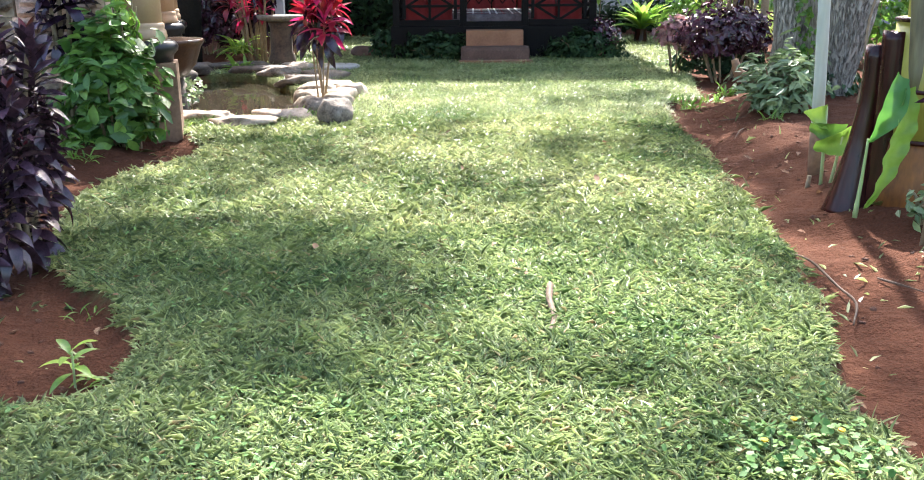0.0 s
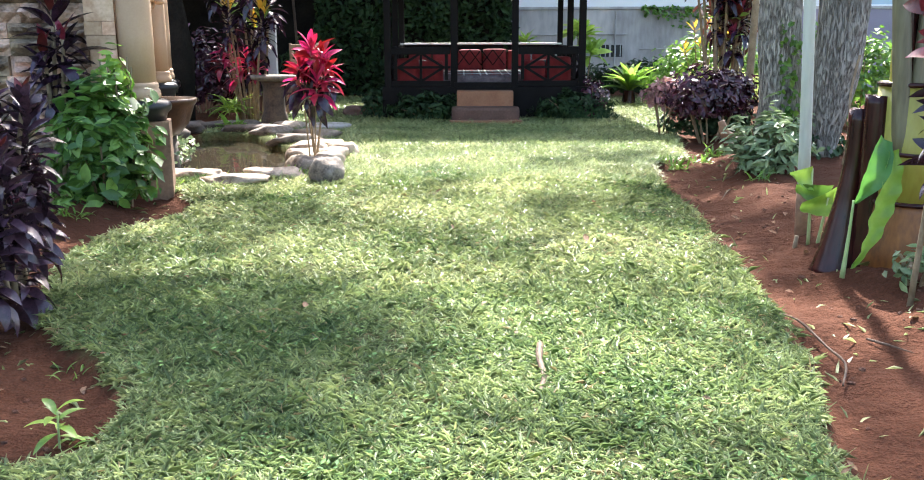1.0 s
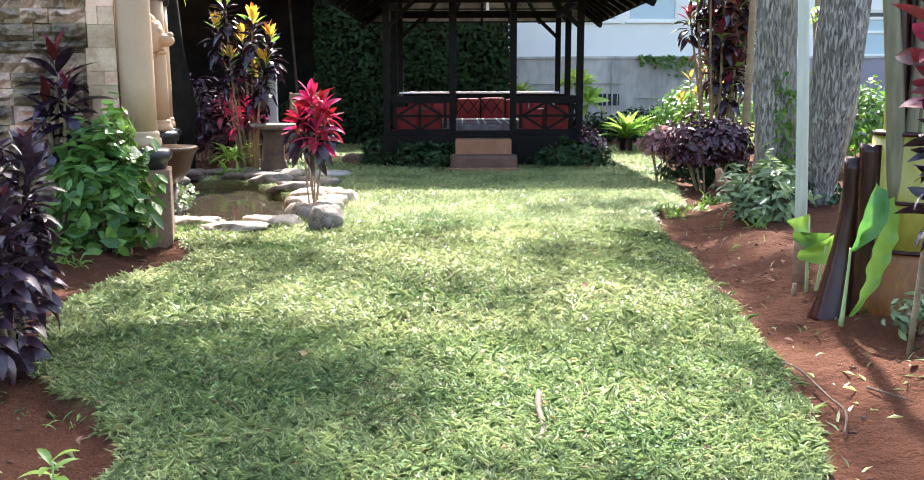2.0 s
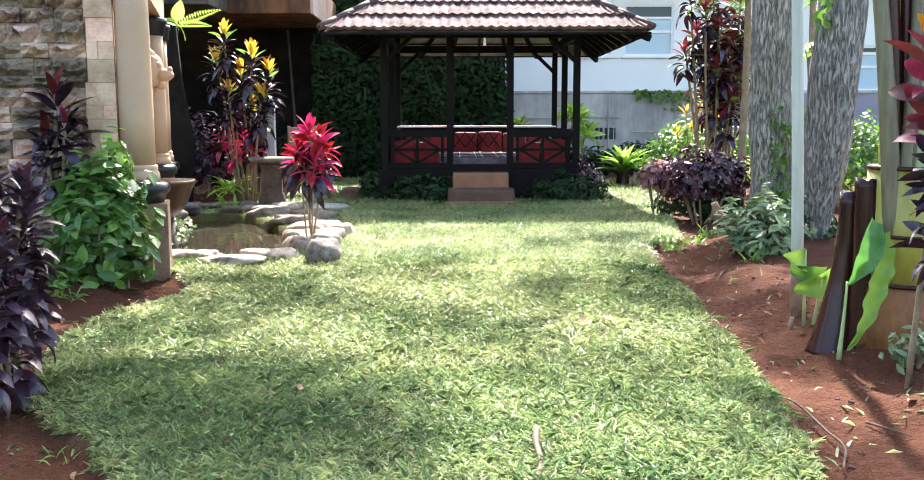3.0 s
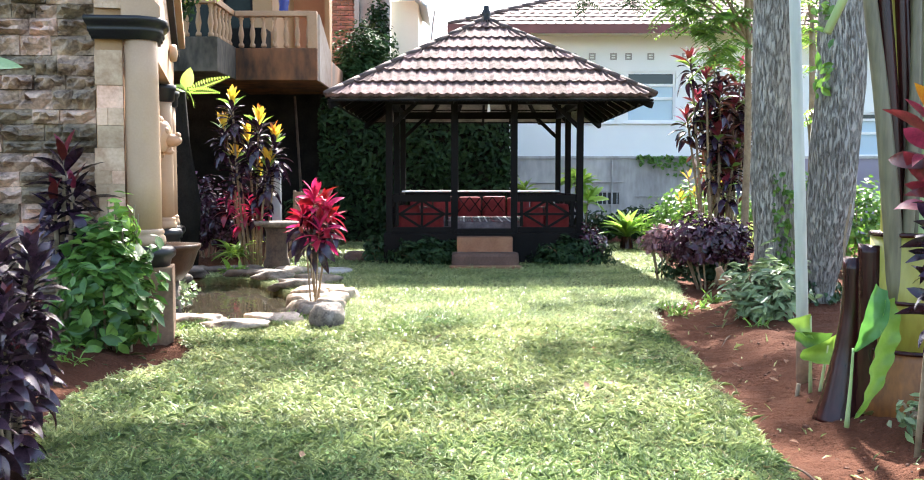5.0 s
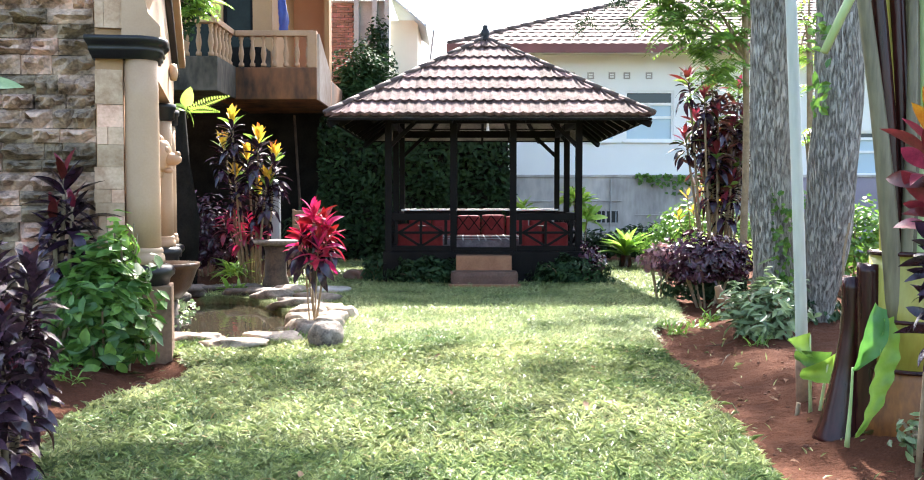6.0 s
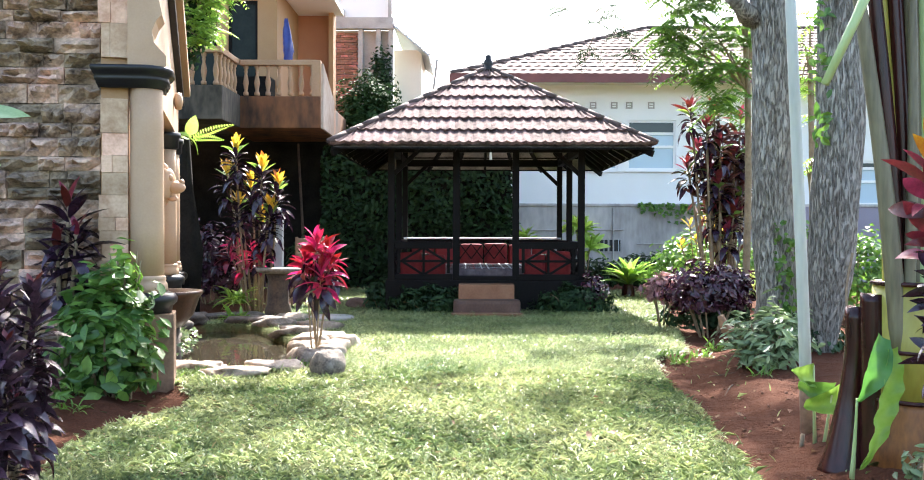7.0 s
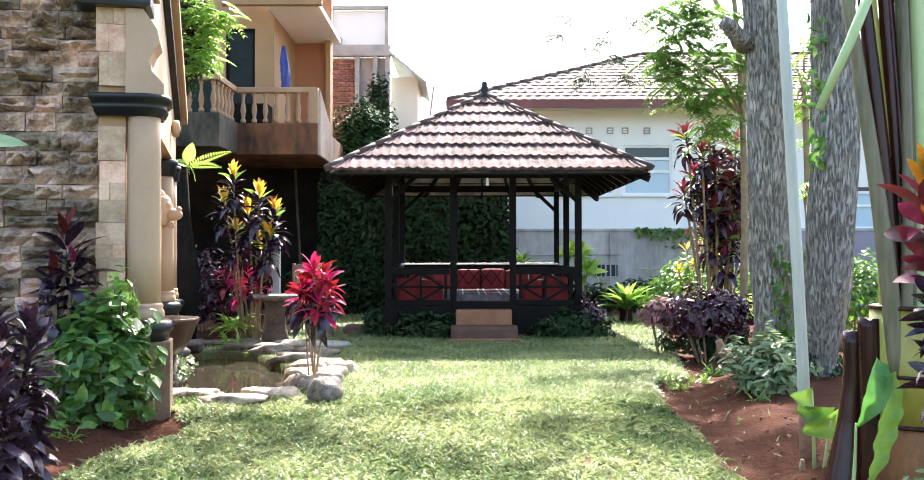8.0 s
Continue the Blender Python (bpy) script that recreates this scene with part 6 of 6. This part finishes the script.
bush("hanging_foliage", "dark green foliage under the tree by the balcony", (-4.2, 13.6, 4.5), (0.42, 0.35, 0.85), 1500, 0.12, 0.45, L_DARK, 0, seed=31, low=-1)

lf = thing("broadleaf_shrub", "tall sparse shrub with smooth oval green leaves", "plant", pose(-2.05, 3.4, 0.05))
part("stem", tube(spline([(0, 0, -0.05), (0.03, 0, 0.9), (0.08, 0.02, 1.6)], 4), [0.015, 0.014, 0.013, 0.012, 0.011, 0.01, 0.009, 0.008, 0.007], 7), STEM, lf)
LFM = [blade("leaf", 1, 0.4, dr, 0.15, leafmat("leaf_pale_single", (0.18, 0.29, 0.12), (0.32, 0.43, 0.22), 0.25, 0.3, 0.2, "object"), 7) for dr in (0.3, 0.6)]
for x, z, az, el, s in ((0.14, 1.57, -8, 4, 0.3), (0.1, 1.5, -10, -25, 0.26), (0.05, 1.55, 160, 30, 0.26), (0.05, 1.42, 210, 20, 0.26), (0.08, 1.62, 100, 55, 0.2)):
    part("leaf", LFM[0], None, lf, at=pose(x, 0, z, 0, 0, az) @ pose(0, 0, 0, 50, -el) @ Matrix.Diagonal((s, s * 0.62, s, 1)))

# ---- pond stones, bird bath, slab ----
RK = [(-2.16, 7.62, 0.18, 0.14, 0.065, 0), (-1.84, 7.34, 0.28, 0.15, 0.065, 0), (-1.6, 7.66, 0.23, 0.16, 0.075, 0), (-2.42, 7.66, 0.14, 0.16, 0.07, 0), (-1.11, 7.42, 0.15, 0.14, 0.15, 2),
      (-1.36, 7.95, 0.16, 0.15, 0.1, 2), (-1.5, 8.3, 0.13, 0.14, 0.08, 0), (-1.27, 8.35, 0.15, 0.15, 0.09, 0), (-1.55, 8.75, 0.16, 0.14, 0.08, 0), (-1.3, 8.78, 0.17, 0.15, 0.09, 0), (-1.22, 9.2, 0.16, 0.16, 0.09, 0), (-1.56, 9.2, 0.2, 0.14, 0.08, 0), (-1.46, 9.65, 0.26, 0.15, 0.08, 0), (-1.85, 10.15, 0.32, 0.15, 0.1, 2), (-1.75, 10.7, 0.26, 0.16, 0.1, 2), (-2.32, 11.05, 0.23, 0.18, 0.11, 2), (-2.24, 11.7, 0.2, 0.17, 0.1, 0), (-2.68, 11.35, 0.34, 0.16, 0.09, 1), (-3.05, 11.75, 0.42, 0.15, 0.1, 1), (-3.6, 11.7, 0.36, 0.18, 0.1, 1), (-3.0, 9.1, 0.16, 0.24, 0.12, 1), (-3.3, 9.9, 0.2, 0.3, 0.12, 1), (-3.45, 10.7, 0.2, 0.3, 0.12, 1)]
for i, (x, y, sx, sy, sz, kind_) in enumerate(RK):
    label = ("pale flat rounded stone on the pond's rim", "dark weathered stone on the pond's back rim", "rough grey boulder on the pond's rim")[kind_]
    solid("pond_stone", boulder(i + 1, sx, sy, sz * (1.0 if sz > 0.12 or y < 7.7 else 0.95 if y > 9.5 else 1.3), 3, 0.35 if sz > 0.12 else 0.6), (PALE, DARKROCK, GREYROCK)[kind_], label, "stone", "stones round the pond", smooth=True, at=pose(x, y, sz * (0.45 if sz > 0.12 else 0.2), 0, 0, (i * 13) % 30 - 15))
q = np.column_stack([R_.uniform(-3.05, -2.7, 260), R_.uniform(8.5, 9.3, 260), R_.uniform(-0.05, 0.18, 260)])
solid("moss", scatter("moss", q, np.tile([(0.4, -0.4, 1)], (260, 1)), 0.05, 0.7, L_SAGE, R_), None, "pale green moss and small ferns under the bowl", "moss", kind="stuff")
bb = thing("bird_bath", "round grey stone bird bath on a stout column", "bird bath", pose(-2.52, 12.2, 0))
part("column", lathe([(0.18, -0.05), (0.175, 0.1), (0.145, 0.18), (0.14, 0.5), (0.165, 0.575)], 22), BATHM, bb, "rough brown stone column", True)
part("basin", lathe([(0.16, 0.575), (0.28, 0.6), (0.3, 0.625), (0.3, 0.65), (0.27, 0.65), (0.22, 0.63), (0.02, 0.625)], 26), GREYROCK, bb, "pale round basin", True)
solid("stepping_stone", lathe([(0.3, -0.02), (0.32, 0.02), (0.3, 0.035), (0.02, 0.04)], 26), CONCRETE, "flat round grey stepping stone in the grass", "stepping stone", smooth=True, at=pose(-1.78, 11.9, 0.0))
solid("steel_post", box(-0.06, 0.06, -0.06, 0.06, -0.05, 1.45, 0.01), STEEL, "square grey steel post beside the croton", "post", at=pose(*Vector((-2.657, 12.9, 0.948)).to_2d(), 0))
bq = thing("garden_seat", "brown slatted wooden seat in the shade", "bench", pose(-2.45, 14.2, 0))
for i in range(4):
    part("slat", box(-0.2, 0.24, -0.01, 0.015, 0.62 + i * 0.11, 0.7 + i * 0.11, 0.005), WOODB, bq)
part("seat", box(-0.22, 0.26, -0.4, -0.02, 0.42, 0.46, 0.006), WOODB, bq)
for x in (-0.2, 0.22):
    part("leg", box(x - 0.02, x + 0.02, 0.016, 0.05, -0.02, 1.05, 0.004), WOODB, bq)
    part("leg", box(x - 0.02, x + 0.02, -0.38, -0.34, -0.02, 0.419, 0.004), WOODB, bq)

# ---- small things on the lawn and beds ----
solid("stick", tube(spline([(0.29, 3.3, 0.022), (0.275, 3.15, 0.018), (0.28, 3.0, 0.004), (0.25, 2.86, 0.0)], 4), [0.013, 0.012, 0.014, 0.013, 0.012, 0.013, 0.012, 0.012, 0.011, 0.01, 0.01, 0.009, 0.008], 9, 0.3), TWIG, "short brown stick lying in the grass", "stick", smooth=True)
solid("root", tube(spline([(1.38, 3.86, -0.03), (1.4, 3.65, 0.0), (1.42, 3.4, -0.025), (1.41, 3.2, -0.02), (1.33, 3.02, -0.035)], 4), [0.003, 0.003, 0.004, 0.004, 0.005, 0.005, 0.005, 0.006, 0.005, 0.005, 0.006, 0.005, 0.005, 0.005, 0.004, 0.004, 0.003], 8, 0.2), TWIG, "long pale root lying on the red soil", "root", smooth=True)
for pts in ([(2.05, 6.9, 0.09), (1.98, 6.75, 0.1), (1.9, 6.6, 0.06)], [(1.62, 3.5, 0.02), (1.66, 3.4, 0.015), (1.72, 3.32, 0.01)], [(2.0, 7.4, 0.1), (2.1, 7.3, 0.13), (2.2, 7.32, 0.1)], [(-2.2, 6.05, 0.06), (-2.1, 6.0, 0.03), (-2.02, 5.98, 0.02)]):
    p3 = [(x, y, gh(x, y) + 0.012 + 0.01 * (i == 1)) for i, (x, y, z) in enumerate(pts)]
    solid("twig", tube(spline(p3, 3), [0.004, 0.005, 0.005, 0.005, 0.004, 0.003, 0.002], 6), TWIG, "thin dry twig on the red soil", "twig", "twigs on the soil")
wd = thing("weed", "pale green seedling weed on the red soil", "weed", pose(-1.24, 2.6, gh(-1.24, 2.6)))
part("stem", tube([(0, 0, -0.01), (0.005, 0, 0.12)], [0.004, 0.003], 6), GREENSTALK, wd)
for i in range(9):
    part("leaf", BL["green" if i % 2 else "lime"][1], None, wd, at=pose(0, 0, 0.12 - 0.01 * i, 0, 0, i * 137.5) @ pose(0, 0, 0, 0, -45 + 6 * i) @ Matrix.Diagonal((0.11, 0.11, 0.11, 1)))
for i in range(16):
    part("leaf", BL["green"][2], None, wd, at=pose(0.08 + R_.uniform(-0.09, 0.09), 0.03 + R_.uniform(-0.05, 0.05), 0, 0, 0, i * 137.5) @ pose(0, 0, 0, 0, -R_.uniform(15, 65)) @ Matrix.Diagonal((0.09, 0.06, 0.09, 1)))
for x, y, n, s, key in ((2.02, 8.5, 26, 0.18, "green"), (2.3, 8.75, 22, 0.16, "green"), (1.85, 8.55, 16, 0.14, "green"), (2.55, 9.3, 22, 0.18, "green"), (1.72, 9.55, 18, 0.09, "green"), (-1.42, 7.72, 30, 0.12, "green"), (-1.62, 7.68, 20, 0.1, "green"), (-2.35, 7.2, 22, 0.1, "lime"), (-2.55, 5.85, 26, 0.12, "green"), (-2.9, 11.5, 34, 0.3, "green"), (-2.8, 5.8, 22, 0.12, "green"), (-1.45, 3.2, 12, 0.07, "green"), (2.3, 7.0, 14, 0.12, "green")):
    g0 = gh(x, y)
    tf = thing("grass_tuft", "small tuft of narrow grassy leaves at the lawn's edge", "grass tuft", pose(x, y, g0), "grass tufts")
    for i in range(n):
        q = s * R_.uniform(0.6, 1.2)
        part("leaf", BL[key][int(R_.integers(3))], None, tf, at=pose(R_.uniform(-0.08, 0.08), R_.uniform(-0.06, 0.06), -0.005, 0, 0, i * 137.5) @ pose(0, 0, 0, 0, -R_.uniform(20, 75)) @ Matrix.Diagonal((q, q * 0.45, q, 1)))
solid("brown_stone", boulder(60, 0.2, 0.14, 0.12), STEPD, "rounded brown stone at the gazebo's corner", "stone", smooth=True, at=pose(-1.55, 13.55, 0.05))
DL = [blade("dry_leaf", 1, 0.45, dr, 0.5, DRYLEAF, 5, wave=0.08, stalk=0.05) for dr in (0.6, -0.5)]
spots = [(-1.38, 4.35)] + [(1.16 + R_.uniform(-0.14, 0.2), 2.12 + R_.uniform(-0.15, 0.22)) for _ in range(22)] + [(R_.uniform(1.5, 2.1), R_.uniform(2.6, 7.5)) for _ in range(26)] + [(R_.uniform(-1.9, -1.2), R_.uniform(2.5, 3.6)) for _ in range(10)] + [(R_.uniform(-1.6, 1.2), R_.uniform(2.2, 7.0)) for _ in range(14)]
for x, y in spots:
    s = R_.uniform(0.03, 0.075)
    ob = part("dry_leaf", DL[int(R_.integers(2))], None, None, at=pose(x, y, gh(x, y) + (0.035 if abs(x) < 1.1 else 0.012), R_.uniform(-25, 25), R_.uniform(-15, 15), R_.uniform(0, 360)) @ Matrix.Diagonal((s, s, s, 1)))
    tagged(ob, "curled dry brown leaf lying on the ground", "leaf", "fallen leaves")
q = np.column_stack([R_.uniform(0.62, 1.02, 240), R_.uniform(1.93, 2.2, 240), R_.uniform(0.022, 0.042, 240)])
solid("clover", scatter("clover", q, np.tile([(0, 0, 1.6)], (240, 1)), 0.021, 0.85, mat("leaf_clover", (0.05, 0.13, 0.03), (0.12, 0.24, 0.06), 0.6, 5, 30, 0.1, trans=0.2, vary=0.4, per="island", spec=0.25), R_, fold=0.03), None, "patch of bright green clover leaves in the grass", "clover", kind="stuff")
for x, y in ((0.72, 2.07), (0.93, 2.12), (0.83, 2.18)):
    solid("yellow_flower", lathe([(0.003, 0), (0.012, 0.006), (0.014, 0.012), (0.004, 0.016)], 8), FLOWER, "tiny yellow flower among the clover", "flower", "flowers in the clover", at=pose(x, y, 0.036) @ Matrix.Diagonal((0.65, 0.65, 0.65, 1)))
# pebbles and clods
CLODS = []
for i in range(8):
    bmx = boulder(i + 40, 1, 0.8, 0.6, 1, 0.5)
    me = bpy.data.meshes.new("clod")
    bmx.to_mesh(me)
    bmx.free()
    me.materials.append(SOIL)
    CLODS.append(me)
for i in range(260):
    if i % 3:
        x, y = R_.uniform(1.15, 2.4), R_.uniform(2.2, 7.8)
    else:
        x, y = R_.uniform(-2.3, -1.15), R_.uniform(2.4, 6.2)
    z, ins, sd = ground_height(np.array([(x, y)]))
    s = R_.uniform(0.004, 0.016)
    if sd[0] > 0.04:
        tagged(part("soil_clod", CLODS[i % 8], None, None, at=pose(x, y, z[0] + s * 0.25, 0, 0, i * 50) @ Matrix.Diagonal((s, s, s, 1))), "small crumb of reddish soil on the bed", "clod", "clods on the beds")


# ---- grass ----
def grass(name, x0, x1, y0, y1, n, length, width, lean, ma, segs, label, lawn=True, tuft=1):
    """Blades over a stretch of lawn; segs 2: bent blade, 1: plain one; tuft: blades that spread from one root."""
    n = n // tuft
    p = np.column_stack([R_.uniform(x0, x1, n), R_.uniform(y0, y1, n)])
    p[:, 1] = y0 + (y1 - y0) * R_.uniform(size=n) ** 1.25
    p = p[np.abs(p[:, 0]) < 0.56 * np.maximum(p[:, 1], 3.5) + 0.5]
    ins, gap = inside_and_gap(LAWN, p)
    near = np.where(ins, -gap, gap) + 0.07 * wobble(p, 6.0, 9.0)
    ok = (near < 0.02) if lawn else (near > 0.05)
    pin, pg = inside_and_gap(POND, p)
    ok &= ~(pin | (pg < 0.1))
    ok &= ~((np.abs(p[:, 0] - GX) < GW + 0.1) & (p[:, 1] > GF - 0.1) & (p[:, 1] < GB + 0.1))
    thin = wobble(p, 1.9, 2.0) + 0.6 * wobble(p, 6.0, 4.0)
    ok &= R_.uniform(size=len(p)) < np.clip(1.05 + 1.0 * thin, 0.3, 1)
    p = p[ok]
    n = len(p)
    z = ground_height(p)[0]
    az = R_.uniform(0, 2 * np.pi, n)
    if tuft > 1:
        big = np.repeat(R_.uniform(0.6, 1.35, n), tuft)
        p, z = np.repeat(p, tuft, 0), np.repeat(z, tuft)
        az = np.repeat(az, tuft) + np.tile(np.arange(tuft) * 2 * np.pi / tuft, n) + R_.normal(0, 0.35, n * tuft)
        n = len(p)
        p = p + R_.normal(0, 0.004, (n, 2))
    el = np.radians(np.clip(R_.normal(lean, 18, n), 5, 85))
    L = length * (0.45 + R_.gamma(2.2, 0.3, n)).clip(0.4, 2.2)
    if tuft > 1:
        L = L * big
    W = width * R_.uniform(0.55, 1.5, n)
    d = np.column_stack([np.cos(az), np.sin(az), np.zeros(n)])
    s = np.column_stack([-np.sin(az), np.cos(az), np.zeros(n)])
    up = np.array([0, 0, 1.0])
    root = np.column_stack([p, z - 0.004])
    mid = root + d * (L * 0.42 * np.cos(el))[:, None] + up * (L * 0.42 * np.sin(el))[:, None]
    el2 = el - R_.uniform(0.2, 1.1, n)
    tip = mid + d * (L * 0.58 * np.cos(el2))[:, None] + up * (L * 0.58 * np.sin(el2))[:, None]
    hw = (W * 0.5)[:, None]
    if segs == 2:
        pts = np.stack([root - s * hw * 0.7, root + s * hw * 0.7, mid + s * hw, tip, mid - s * hw], 1).reshape(-1, 3)
        b = np.arange(n)[:, None] * 5
        me = bulk(name, pts, np.hstack([b, b + 1, b + 2, b + 3, b + 4]), ma)
    else:
        pts = np.stack([root - s * hw * 0.6, root + s * hw * 0.6, mid * 0.3 + tip * 0.7 + s * hw * 0.5, tip], 1).reshape(-1, 3)
        b = np.arange(n)[:, None] * 4
        me = bulk(name, pts, np.hstack([b, b + 1, b + 2, b + 3]), ma)
    return tagged(new(name, me), label, "grass", kind="stuff")


GL = "short broad-bladed green lawn grass, patchy and sunlit"
grass("lawn_grass", -3, 2.0, 1.6, 4.2, 430000, 0.03, 0.0048, 36, GREENER, 2, GL, tuft=7)
grass("lawn_grass", -3, 2.4, 4.0, 7.6, 200000, 0.036, 0.006, 38, GRASS, 2, GL, tuft=6)
grass("lawn_grass", -4, 3.2, 7.4, 12, 175000, 0.045, 0.0085, 42, GRASS, 1, GL)
grass("lawn_grass", -4.5, 4, 11.8, 18, 110000, 0.05, 0.012, 42, GRASS, 1, GL)
grass("lawn_grass", -4, 2.0, -3, 1.7, 50000, 0.05, 0.009, 38, GREENER, 1, GL)
grass("dry_grass", -3, 2.2, 1.6, 8, 42000, 0.035, 0.004, 22, DRYGRASS, 2, "straw-coloured dead blades among the lawn grass")
grass("bed_weeds", -3.2, 2.6, 2.0, 8.5, 1500, 0.06, 0.008, 35, GRASS, 2, "stray weeds sprouting on the red soil", lawn=False)
# broad-leaved lawn weeds in loose patches
wp = np.column_stack([R_.uniform(-2.2, 1.4, 7000), 1.75 + 4.5 * R_.uniform(size=7000) ** 1.4])
wi, wg = inside_and_gap(LAWN, wp)
wp = wp[wi & (wg > 0.03) & (wobble(wp, 2.6, 7.0) + 0.5 * wobble(wp, 9.0, 8.0) > 0.12)]
wz = ground_height(wp)[0] + R_.uniform(0.012, 0.034, len(wp))
solid("lawn_weeds", scatter("lawn_weeds", np.column_stack([wp, wz]), np.tile([(0, 0, 2.2)], (len(wp), 1)), 0.02, 0.45, mat("leaf_lawn_weed", (0.07, 0.17, 0.045), (0.2, 0.34, 0.11), 0.65, 5, 30, 0.1, trans=0.25, vary=0.4, per="island", spec=0.2), R_, 0.5, 0.06), None, "patches of small broad-leaved weeds in the lawn", "weeds", kind="stuff")
